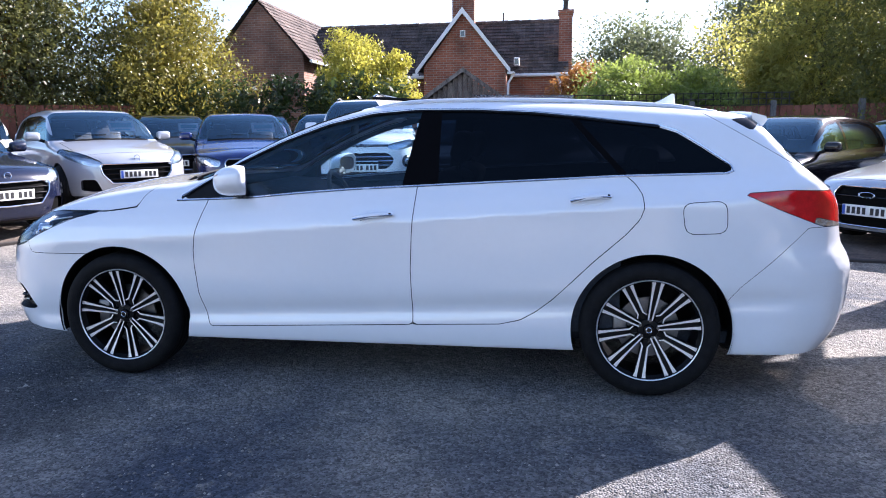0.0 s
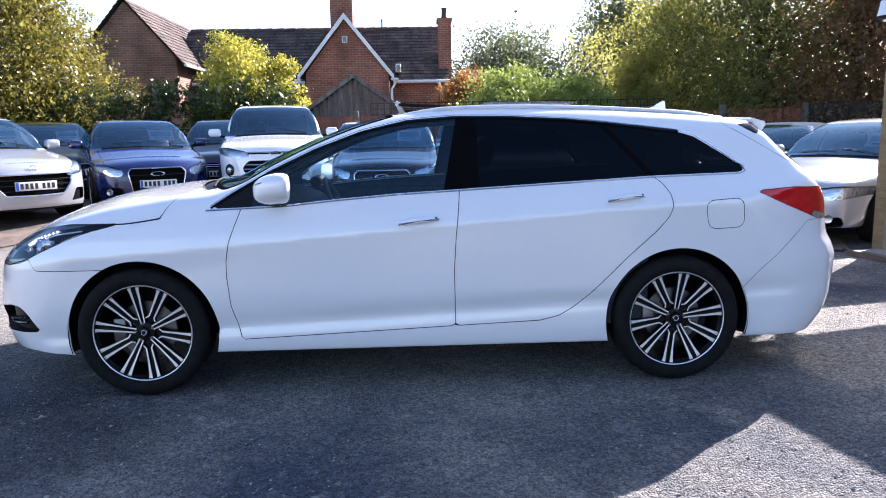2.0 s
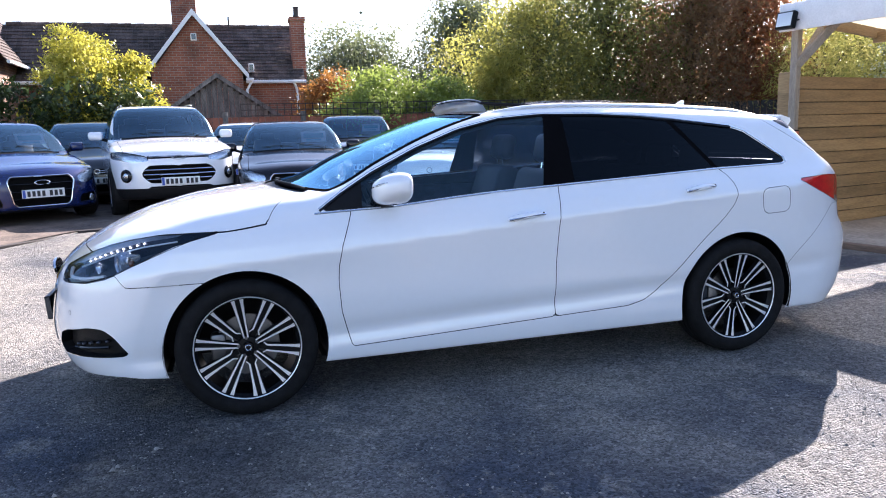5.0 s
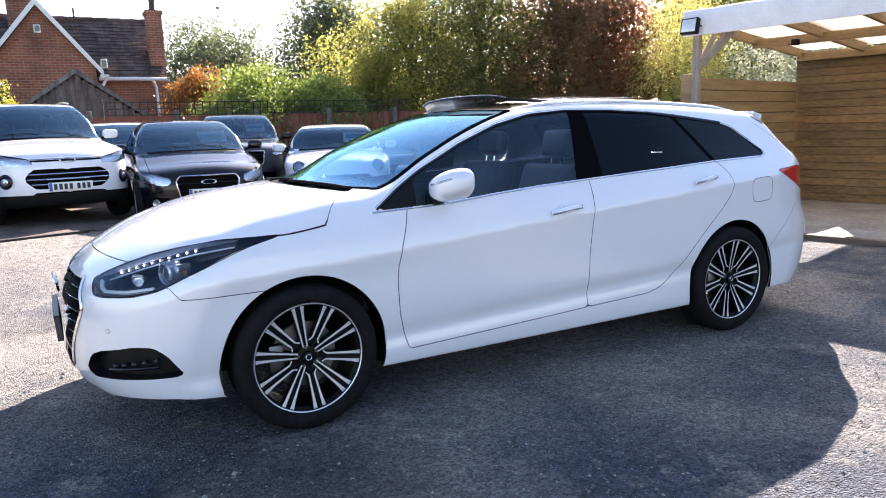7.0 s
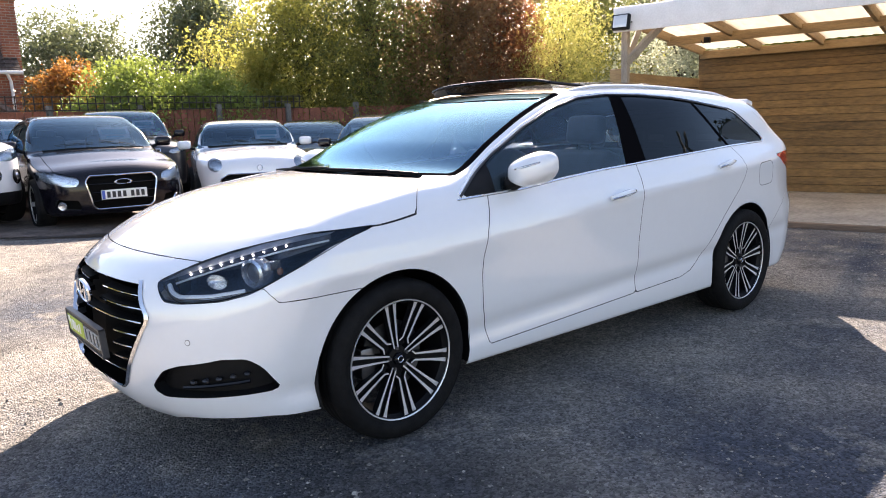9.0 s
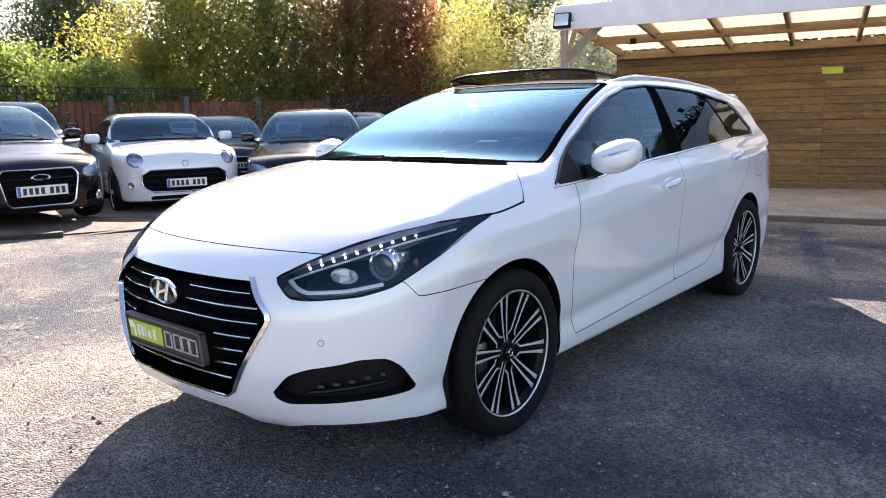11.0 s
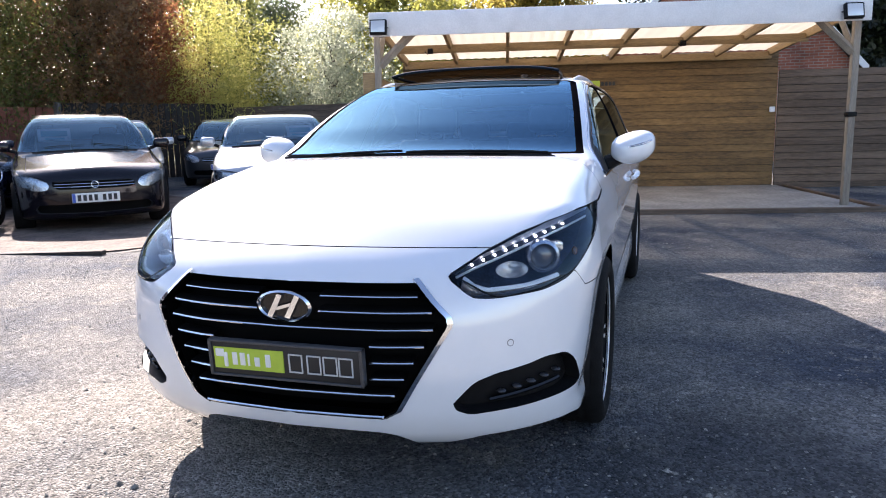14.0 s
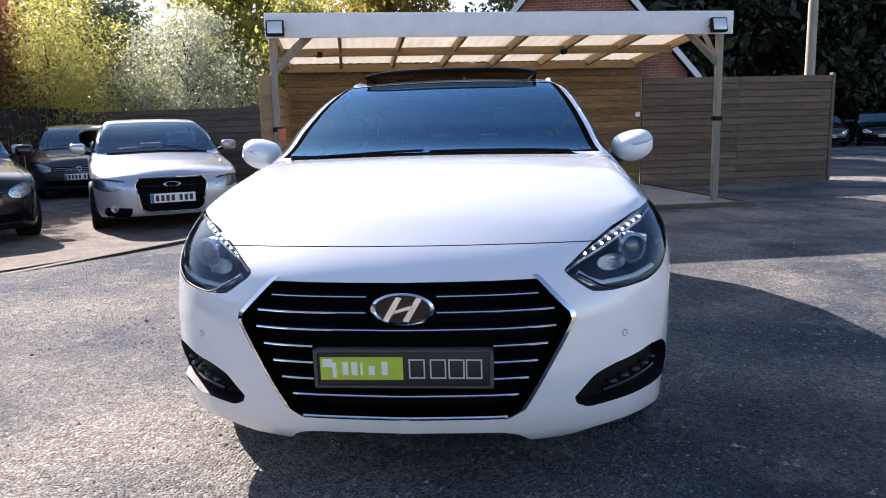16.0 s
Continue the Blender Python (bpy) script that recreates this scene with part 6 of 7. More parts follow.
STYLES = {
    # fo, wb, ro, w, h, bonnet, cowl, cowl_z, screen, roof_end, tail, belt; lamp, grille, lower opening, plate height
    "supermini": dict(dims=(0.80, 2.54, 0.63, 1.74, 1.46, 0.84, -0.95, 0.98, -0.22, 1.35, "hatch", 0.94), lamp=[(0.45, 0.61), (0.47, 0.68), (0.66, 0.80), (0.84, 0.89), (0.88, 0.85), (0.82, 0.72), (0.66, 0.63)],
                      grille=[(0, 0.65), (0.50, 0.65), (0.48, 0.52), (0.36, 0.38), (0, 0.37)], low=[(0.56, 0.44), (0.72, 0.44), (0.72, 0.29), (0.48, 0.26)], plate=0.50, trim="wide"),
    "frame_grille": dict(dims=(0.81, 2.47, 0.67, 1.74, 1.42, 0.78, -0.93, 0.95, -0.20, 1.25, "hatch", 0.92), lamp=[(0.47, 0.54), (0.62, 0.53), (0.82, 0.60), (0.87, 0.71), (0.70, 0.71), (0.48, 0.64)],
                         grille=[(0, 0.65), (0.36, 0.65), (0.41, 0.59), (0.35, 0.29), (0.30, 0.25), (0, 0.25)], low=[(0.50, 0.37), (0.72, 0.39), (0.74, 0.28), (0.46, 0.25)], plate=0.42, trim="frame"),
    "crossover": dict(dims=(0.80, 2.52, 0.68, 1.77, 1.66, 1.00, -0.85, 1.13, -0.15, 1.35, "hatch", 1.08, 0.26), lamp=[(0.38, 0.80), (0.42, 0.87), (0.72, 0.94), (0.85, 0.93), (0.85, 0.84), (0.60, 0.78)],
                      grille=[(0, 0.74), (0.40, 0.74), (0.50, 0.66), (0.50, 0.59), (0.40, 0.49), (0, 0.48)], low=[(0, 0.445), (0.45, 0.445), (0.42, 0.385), (0, 0.385)], plate=0.51, trim="bars"),
    "retro": dict(dims=(0.74, 2.495, 0.60, 1.73, 1.41, 0.88, -0.78, 1.00, -0.28, 1.40, "hatch", 0.94), lamp=circle(0.615, 0.755, 0.10), grille=[(0, 0.62), (0.44, 0.62), (0.54, 0.56), (0.56, 0.47), (0.54, 0.39), (0.44, 0.33), (0, 0.32)],
                  low=[(0, 0.275), (0.48, 0.275), (0.45, 0.22), (0, 0.22)], plate=0.44, trim="oval"),
    "family_hatch": dict(dims=(0.86, 2.57, 0.77, 1.78, 1.47, 0.81, -0.98, 0.96, -0.22, 1.40, "hatch", 0.94), lamp=[(0.46, 0.54), (0.62, 0.52), (0.80, 0.58), (0.87, 0.70), (0.70, 0.72), (0.50, 0.64)],
                         grille=[(0, 0.63), (0.45, 0.63), (0.45, 0.54), (0, 0.53)], low=[(0, 0.36), (0.62, 0.36), (0.68, 0.26), (0, 0.24)], plate=0.43, trim="slim"),
    "saloon": dict(dims=(0.90, 2.81, 1.0, 1.82, 1.43, 0.78, -0.95, 0.95, -0.15, 1.15, "saloon", 0.93), lamp=[(0.50, 0.52), (0.70, 0.51), (0.86, 0.57), (0.90, 0.66), (0.70, 0.67), (0.50, 0.64)],
                   grille=[(0, 0.67), (0.37, 0.67), (0.42, 0.59), (0.36, 0.29), (0.30, 0.25), (0, 0.25)], low=[(0.44, 0.31), (0.76, 0.33), (0.78, 0.22), (0.50, 0.20)], plate=0.42, trim="frame"),
    "suv": dict(dims=(0.85, 2.77, 0.98, 1.88, 1.70, 1.05, -0.85, 1.16, -0.15, 1.65, "hatch", 1.10, 0.24), lamp=[(0.48, 0.82), (0.80, 0.86), (0.88, 0.96), (0.74, 0.97), (0.52, 0.92)],
                grille=[(0, 0.92), (0.38, 0.92), (0.34, 0.66), (0, 0.64)], low=[(0, 0.52), (0.60, 0.50), (0.60, 0.38), (0, 0.38)], plate=0.58, trim="frame"),
}
PAINT = {
    "silver": mat("silver_paint", (0.50, 0.515, 0.545), 0.28, metal=0.5, coat=1.0, vary=0.02, scale=3),
    "deep blue": mat("deep_blue_paint", (0.003, 0.013, 0.085), 0.25, metal=0.1, coat=1.0, vary=0.05, scale=3),
    "white": WHITE_PAINT,
    "black": mat("black_paint", (0.005, 0.0045, 0.008), 0.15, spec=0.25, coat=0.4, vary=0.05, scale=3),
    "dark blue": mat("dark_blue_paint", (0.006, 0.009, 0.026), 0.2, metal=0.1, spec=0.4, coat=0.7, vary=0.05, scale=3),
    "dark grey": mat("dark_grey_paint", (0.035, 0.037, 0.042), 0.28, metal=0.4, coat=1.0, vary=0.05, scale=3),
}


PLATE_BAR = bm_mesh("plate_bar", box(-0.0085, -0.005, -0.019, 0.019, -0.036, 0.036), INK)


def parked_car(style, colour, front, heading, label, group="parked cars", card=1, soft_top=False, lift=None):
    st = STYLES[style]
    dims = st["dims"]
    fo, wb, ro, w = dims[:4]
    h, bonnet, cowl, cowl_z, screen, roof_end = dims[4:10]
    belt, floor = dims[11], dims[12] if len(dims) > 12 else 0.18
    spec = hatch_spec(*dims)
    f = body_field(spec)
    xf, xr, w2 = -(wb / 2 + fo), wb / 2 + ro, w / 2
    a = radians(heading)
    fwd = Vector((math.cos(a), math.sin(a), 0))
    at = Vector((*front, 0)) + fwd * xf
    at.z = float(rise(at.x, at.y)) if lift is None else lift
    car = thing("parked_car", Matrix.Translation(at) @ pose(0, 0, 0, 0, 0, heading + 180), label, "car", group)
    paint = PAINT[colour]
    shell = skin(f, (xf - 0.15, -w2 - 0.12, 0.06), (xr + 0.15, w2 + 0.12, h + 0.12), 0.055)
    wr = 0.31 if style != "crossover" and style != "suv" else 0.345
    _, shell = cut(shell, lambda p: np.maximum(np.minimum(np.hypot(p[:, 0] + wb / 2, p[:, 2] - wr), np.hypot(p[:, 0] - wb / 2, p[:, 2] - wr)) - wr - 0.045, 0.5 * w2 - np.abs(p[:, 1])))
    low, shell = cut(shell, lambda p: p[:, 2] - floor - (0.16 if style in ("crossover",) else 0.03))
    panel("lower_trim", low, f, BLACK_PLASTIC, car)
    side = [(cowl + 0.12, belt + 0.03), (cowl + 0.35, belt + 0.13), (screen + 0.05, h - 0.155), (screen + 0.45, h - 0.105), (roof_end - 0.45, h - 0.115), (roof_end - 0.1, h - 0.18), (roof_end + 0.08, belt + 0.14), (roof_end + 0.02, belt + 0.05)]
    side_w, shell = cut(shell, side_xz(side, 0.35 * w2))
    pil, side_w = cut(side_w, lambda p: np.abs(p[:, 0] - 0.22) - 0.04)
    edge = lambda p: 0.90 * w2 - (p[:, 0] - cowl) * 0.14
    scr = lambda p: np.maximum.reduce([cowl + 0.05 + 0.30 * p[:, 1] ** 2 - p[:, 0], p[:, 0] - screen - 0.10 * p[:, 1] ** 2, np.abs(p[:, 1]) - edge(p) + 0.02, cowl_z - 0.06 - p[:, 2]])
    ws, shell = cut(shell, scr)
    rear, shell = cut(shell, lambda p: np.maximum.reduce([roof_end + 0.05 - p[:, 0], np.abs(p[:, 1]) - 0.66 * w2, belt + 0.08 - p[:, 2]]))
    lamp, shell = cut(shell, lambda p: np.maximum(outline(rounded(st["lamp"], 0.03, 3))(np.abs(p[:, 1]) * 0.875 / w2, p[:, 2]), p[:, 0] - xf - 0.8))
    gr, shell = cut(shell, front_yz(st["grille"], xf + 0.4))
    lo, shell = cut(shell, front_yz(st["low"], xf + 0.5))
    cowlp, shell = cut(shell, lambda p: np.maximum.reduce([cowl - 0.03 + 0.30 * p[:, 1] ** 2 - p[:, 0], p[:, 0] - cowl - 0.3, cowl_z - 0.05 - p[:, 2], np.abs(p[:, 1]) - 0.72 * w2]))
    bon, shell = cut(shell, lambda p: np.maximum.reduce([xf + 0.13 + 0.3 * p[:, 1] ** 2 - p[:, 0], p[:, 0] - cowl + 0.03 - 0.25 * p[:, 1] ** 2, np.abs(p[:, 1]) - 0.80 * w2, bonnet - 0.2 - p[:, 2]]), 0.003)
    panel("bonnet", bon, f, paint, car)
    if soft_top:
        top_cloth, shell = cut(shell, lambda p: np.maximum(belt + 0.12 - p[:, 2], screen + 0.08 - p[:, 0]))
        panel("soft_top", top_cloth, f, SOFT_TOP, car, "beige fabric soft top")
    panel("body", shell, f, paint, car)
    panel("scuttle", cowlp, f, BLACK_PLASTIC, car, inset=0.008)
    panel("windscreen", ws, f, GLASS_PARKED, car)
    for s in halves(side_w):
        panel("side_window", s, f, GLASS_PARKED, car, inset=0.004)
    for s in halves(pil):
        panel("pillar_trim", s, f, BLACK_GLOSS, car)
    panel("rear_window", rear, f, GLASS_PARKED, car)
    lining = skin(f, (xf - 0.15, -w2 - 0.12, 0.06), (xr + 0.15, w2 + 0.12, h + 0.12), 0.11)
    for fn in (side_xz(side, 0.33 * w2), scr, lambda p: np.maximum.reduce([roof_end + 0.02 - p[:, 0], belt + 0.05 - p[:, 2]])):
        _, lining = cut(lining, fn)
    panel("lining", lining, f, CABIN, car, inset=0.045)
    part("dashboard", box(cowl + 0.05, cowl + 0.42, -w2 * 0.82, w2 * 0.82, 0.5, cowl_z - 0.06, 0.03), CABIN, car)
    for sy in (-1, 1):
        part("front_seat", box(-0.05, 0.09, -0.23, 0.23, 0, h - 0.72, 0.06, 2), LEATHER, car, m=pose(0.22, sy * w2 * 0.42, 0.45, 0, 14, 0))
        part("headrest", box(-0.04, 0.05, -0.12, 0.12, 0, 0.16, 0.03, 2), LEATHER, car, m=pose(0.22 + (h - 0.75) * 0.25, sy * w2 * 0.42, h - 0.36, 0, 10, 0))
    part("rear_bench", box(-0.06, 0.08, -w2 * 0.7, w2 * 0.7, 0, h - 0.80, 0.05, 2), LEATHER, car, m=pose(1.02, 0, 0.45, 0, 14, 0))
    for s in halves(lamp):
        unit = new("headlamp")
        unit.parent = car
        panel("lamp_cover", s, f, GLASS_LAMP, unit)
        panel("lamp_reflector", s, f, LAMP_INNER, unit, inset=0.022)
        c = s[0][sorted({i for p in s[1] for i in p})].mean(0)
        n = Vector(normals_of(f, np.array([c]))[0])
        part("lamp_ring", lathe([(0.035, -0.005), (0.048, -0.014), (0.055, 0.0)], 20, closed=True), CHROME, unit, m=Matrix.Translation(Vector(c) - n * 0.012) @ n.to_track_quat("-Y", "Z").to_matrix().to_4x4())
    panel("grille", gr, f, DEEP_BLACK, car, inset=0.03)
    for s in (halves(lo) if min(y for y, _ in st["low"]) > 0 else (lo,)):
        panel("lower_intake", s, f, DEEP_BLACK, car, inset=0.04)
    mirror_poly = st["grille"] + [(-y, z) for y, z in st["grille"][::-1] if y > 0]
    fp = lambda pts, lf: front_points_at(f, pts, lf, xf)
    if st["trim"] in ("frame", "oval", "wide"):
        ring = along(mirror_poly + mirror_poly[:1], 70)[:-1]
        part("grille_surround", tube([tuple(q) for q in fp(ring, 0.004)], 0.010, 6, closed=True), CHROME, car)
    zs = [z for _, z in st["grille"]]
    span = outline(mirror_poly)
    for z in np.linspace(min(zs), max(zs), 5 if st["trim"] != "slim" else 4)[1:-1]:
        ys = np.linspace(-0.6, 0.6, 121)
        ys = ys[span(ys, np.full(121, z)) < -0.01]
        if len(ys) > 2:
            part("grille_bar", tube([tuple(q) for q in fp(along([(ys[0], z), (ys[-1], z)], 14), -0.012)], 0.010 if st["trim"] == "bars" else 0.006, 6), CHROME if st["trim"] in ("bars", "slim") else BLACK_GLOSS, car)
    if st["trim"] == "bars":
        for sy in (-1, 1):
            c = fp([(sy * 0.70, 0.60)], 0.0)[0]
            n = Vector(normals_of(f, np.array([c]))[0])
            mm = Matrix.Translation(c) @ n.to_track_quat("-Y", "Z").to_matrix().to_4x4()
            part("fog_lamp", lathe([(0.001, -0.012), (0.05, -0.012), (0.065, -0.02), (0.085, -0.01), (0.095, 0.0)], 24), BLACK_GLOSS, car, m=mm)
            part("fog_lens", ball(0.045, 14, (1, 0.4, 1), (0, -0.012, 0)), LAMP_INNER, car, m=mm)
        for sy in (-1, 1):
            pts = [(x, sy * 0.55, h) for x in np.linspace(screen + 0.15, roof_end - 0.1, 14)]
            q = settle(f, np.array(pts), 6)
            part("roof_rail", tube([tuple(v) for v in q + np.array([0, 0, 0.03])], 0.015, 6), PAINT["silver"], car)
    wide_badge = st["trim"] in ("frame", "bars")
    bz = {"bars": 0.845, "frame": max(zs) - 0.085, "slim": max(zs) - 0.045}.get(st["trim"], max(zs) + 0.075)
    b = fp([(0, bz)], 0.012 if st["trim"] == "frame" else 0.006)[0]
    ring = lathe([(0.034, -0.006), (0.039, -0.011), (0.044, -0.006), (0.040, 0.002)], 24, "x", closed=True)
    part("badge", ring, CHROME, car, m=Matrix.Translation(b) @ Matrix.Diagonal((1, 2.3 if wide_badge else 1.0, 0.75 if wide_badge else 1.0, 1)))
    if st["trim"] == "bars":
        part("upper_grille", tube([tuple(q) for q in fp(along([(-0.42, 0.845), (0.42, 0.845)], 20), -0.004)], 0.014, 6), BLACK_GLOSS, car)
        part("upper_grille", tube([tuple(q) for q in fp(along([(-0.42, 0.866), (0.42, 0.866)], 20), 0.0)], 0.006, 6), CHROME, car)
    if st["trim"] in ("frame", "oval"):
        fy, fz = (0.66, 0.31) if st["trim"] == "frame" else (0.68, 0.42)
        for sy in (-1, 1):
            c = fp([(sy * fy, fz)], 0.0)[0]
            n = Vector(normals_of(f, np.array([c]))[0])
            part("fog_lamp", lathe([(0.001, -0.006), (0.036, -0.010), (0.046, -0.014), (0.052, 0.0)], 20), LAMP_INNER, car, m=Matrix.Translation(c) @ n.to_track_quat("-Y", "Z").to_matrix().to_4x4())
    pz = st["plate"]
    px = fp([(0, pz)], 0.018)[0][0]
    plate = new("number_plate")
    plate.parent = car
    plate.matrix_basis = pose(px, 0, pz)
    part("plate_board", box(-0.006, 0.02, -0.26, 0.26, -0.056, 0.056, 0.004), PLATE_WHITE, plate)
    part("plate_flag", box(-0.0075, -0.005, 0.222, 0.256, -0.052, 0.052), PLATE_BLUE, plate)
    for y in (0.182, 0.122, 0.062, 0.002, -0.090, -0.150, -0.210):
        part("plate_bar", PLATE_BAR, None, plate, m=pose(0, y, 0))
    for sy in (-1, 1):
        m = new("wing_mirror")
        m.parent = car
        part("mirror_case", box(-0.085, 0.055, -0.105, 0.105, -0.065, 0.070, 0.05, 4), paint if colour != "dark grey" else BLACK_GLOSS, m, m=pose(cowl + 0.42, sy * (w2 + 0.10), belt + 0.09))
        part("mirror_foot", tube([(cowl + 0.40, sy * (w2 - 0.06), belt + 0.02), (cowl + 0.42, sy * (w2 + 0.06), belt + 0.06)], 0.025, 6), BLACK_PLASTIC, m)
        for x in (-wb / 2, wb / 2):
            wheel(car, x, sy * (w2 - 0.10), wr, False, 17 * sy + 31 * x, wr / 0.335)
            bm = lathe([(wr + 0.043, sy * (w2 - 0.03)), (wr + 0.05, sy * (w2 - 0.3)), (0.02, sy * (w2 - 0.3))], 28)
            bmesh.ops.bisect_plane(bm, geom=bm.verts[:] + bm.edges[:] + bm.faces[:], plane_co=(0, 0, -0.10), plane_no=(0, 0, -1), clear_outer=True)
            part("wheel_liner", bm, BLACK_PLASTIC, car, m=pose(x, 0, wr))
    part("underbody", box(xf + 0.3, xr - 0.3, -w2 * 0.75, w2 * 0.75, floor + 0.03, floor + 0.12), BLACK_PLASTIC, car)
    for y0, y1 in ((0.02, 0.55 * w2), (-0.6 * w2, -0.05)):
        q = settle(f, along([(cowl + 0.12, y0, cowl_z + 0.06), (cowl + 0.16, y1, cowl_z + 0.07)], 8), 6)
        part("wiper", tube([tuple(v) for v in q + normals_of(f, q) * 0.012], 0.0045, 5), BLACK_PLASTIC, car)
    if card:
        cz = cowl_z + (h - cowl_z) * 0.42
        cx = cowl + 0.28 + 0.22 * (screen - cowl)
        world_m = Matrix.Translation(at) @ pose(0, 0, 0, 0, 0, heading + 180) @ pose(cx + 0.06, -card * w2 * 0.40, cz, 0, 40, 0)
        pc = thing("price_card", world_m, "white price card behind a parked car's windscreen", "sign", "price cards")
        part("card", box(-0.002, 0.002, -0.20, 0.20, -0.11, 0.11), CARD, pc)
        for z, y0, y1 in ((0.02, -0.16, 0.16), (-0.07, -0.12, 0.12)):
            part("card_bar", box(-0.005, -0.002, y0, y1, z - (0.045 if z > 0 else 0.012), z + (0.045 if z > 0 else 0.012)), CARD_INK, pc)
    return car


def front_points_at(f, yz, lift, xf):
    yz = np.array(yz, float)
    p = np.stack([np.full(len(yz), xf + 0.05), yz[:, 0], yz[:, 1]], -1)
    for _ in range(12):
        g = gradient(f, p)[:, 0]
        p[:, 0] -= np.clip(f(p) / np.minimum(g, -0.25), -0.1, 0.1)
    p[:, 0] -= lift
    return p


SOFT_TOP = mat("soft_top_cloth", (0.60, 0.54, 0.48), 0.95, vary=0.15, scale=20, bump=0.2, bscale=300)
CARD = mat("card", (0.86, 0.92, 0.93), 0.6)
CARD_INK = mat("card_ink", (0.12, 0.42, 0.50), 0.6)
parked_car("supermini", "dark blue", (-5.3, 3.1), -22, "dark blue small hatchback parked on the yard", card=0)
parked_car("supermini", "silver", (-4.92, 5.12), -39, "silver small hatchback with price card in windscreen")
parked_car("frame_grille", "deep blue", (-3.80, 6.45), -62, "deep blue small hatchback with price card in windscreen")
parked_car("crossover", "white", (-2.06, 6.60), -79, "white compact crossover with black lower trim", card=0)
parked_car("frame_grille", "black", (-0.44, 6.00), -92, "black small hatchback with price card in windscreen")
parked_car("retro", "white", (1.60, 6.52), -109, "cream white retro hatchback with round headlamps")
parked_car("family_hatch", "black", (2.75, 5.44), -134, "black family hatchback with price card in windscreen", card=-1)
parked_car("saloon", "silver", (4.16, 3.75), -149, "silver saloon car with large framed grille")
parked_car("supermini", "white", (-9.7, 7.3), -50, "white hatchback behind the front row")
parked_car("supermini", "dark grey", (-6.2, 8.4), -60, "dark grey hatchback behind the front row")
parked_car("family_hatch", "dark blue", (-5.3, 10.2), -68, "dark blue hatchback in the back row")
parked_car("family_hatch", "dark grey", (-3.5, 8.9), -80, "dark grey hatchback behind the crossover")
parked_car("supermini", "white", (-1.0, 9.9), -92, "white hatchback in the back row")
parked_car("suv", "dark grey", (1.1, 10.3), -100, "dark grey sport utility vehicle in the back row")
parked_car("supermini", "dark blue", (4.0, 9.0), -118, "dark hatchback against the back fence", card=0)
parked_car("saloon", "silver", (5.1, 7.4), -140, "silver convertible with beige soft top closed", soft_top=True, card=0)
parked_car("family_hatch", "dark grey", (9.0, 7.9), -150, "dark grey hatchback beside the dark fence", card=0)
parked_car("saloon", "silver", (8.9, 5.6), -128, "silver coupe beside the timber fence", card=0)
parked_car("family_hatch", "dark grey", (26.6, -13.6), 170, "dark hatchback far along the lane", card=0)
parked_car("family_hatch", "black", (26.2, -15.6), 165, "dark estate car far along the lane", card=0)

# ---- trees, hedges, bushes ----
rng = np.random.default_rng(7)


def leaf_cloud(centres, sizes, count, leaf, slim=0.5, spread=0.22, droop=0.0, core=1.0):
    """Leaves in clumps over the outside of ellipsoids: arrays of quads."""
    pts, heart = [], []
    vol = np.array([s[0] * s[1] * s[2] for s in sizes]) ** (2 / 3)
    share = (count * vol / vol.sum()).astype(int)
    for c, s, k in zip(centres, sizes, share):
        clumps = max(8, int(k / 45))
        d = rng.normal(size=(clumps, 3))
        d /= np.linalg.norm(d, axis=1)[:, None]
        r = rng.uniform(0.45, 1.08, clumps) ** 0.6
        cl = np.array(c) + d * r[:, None] * np.array(s)
        pick = rng.integers(0, clumps, k)
        inner = rng.normal(size=(k // 5 + 1, 3)) * 0.36 * np.array(s) + np.array(c)
        heart.append(inner)
        pts.append(cl[pick] + rng.normal(size=(k, 3)) * spread * 0.72 * np.mean(s) * np.array([1, 1, 0.7]))
    p = np.concatenate(heart + pts)
    n = len(p)
    a = rng.normal(size=(n, 3))
    a[:, 2] -= droop
    a /= np.linalg.norm(a, axis=1)[:, None]
    b = np.cross(a, rng.normal(size=(n, 3)))
    b /= np.linalg.norm(b, axis=1)[:, None]
    ln = leaf * rng.uniform(0.6, 1.3, n)[:, None]
    ln[: sum(len(v) for v in heart)] *= core
    q = np.stack([p, p + a * ln * 0.5 + b * ln * slim * 0.5, p + a * ln, p + a * ln * 0.5 - b * ln * slim * 0.5], 1).reshape(-1, 3)
    return q


def crown_mesh(name, q, material):
    me = bpy.data.meshes.new(name)
    n = len(q) // 4
    me.vertices.add(len(q))
    me.vertices.foreach_set("co", q.astype(np.float32).ravel())
    me.loops.add(4 * n)
    me.loops.foreach_set("vertex_index", np.arange(4 * n, dtype=np.int32))
    me.polygons.add(n)
    me.polygons.foreach_set("loop_start", np.arange(0, 4 * n, 4, dtype=np.int32))
    me.update(calc_edges=True)
    me.materials.append(material)
    return me


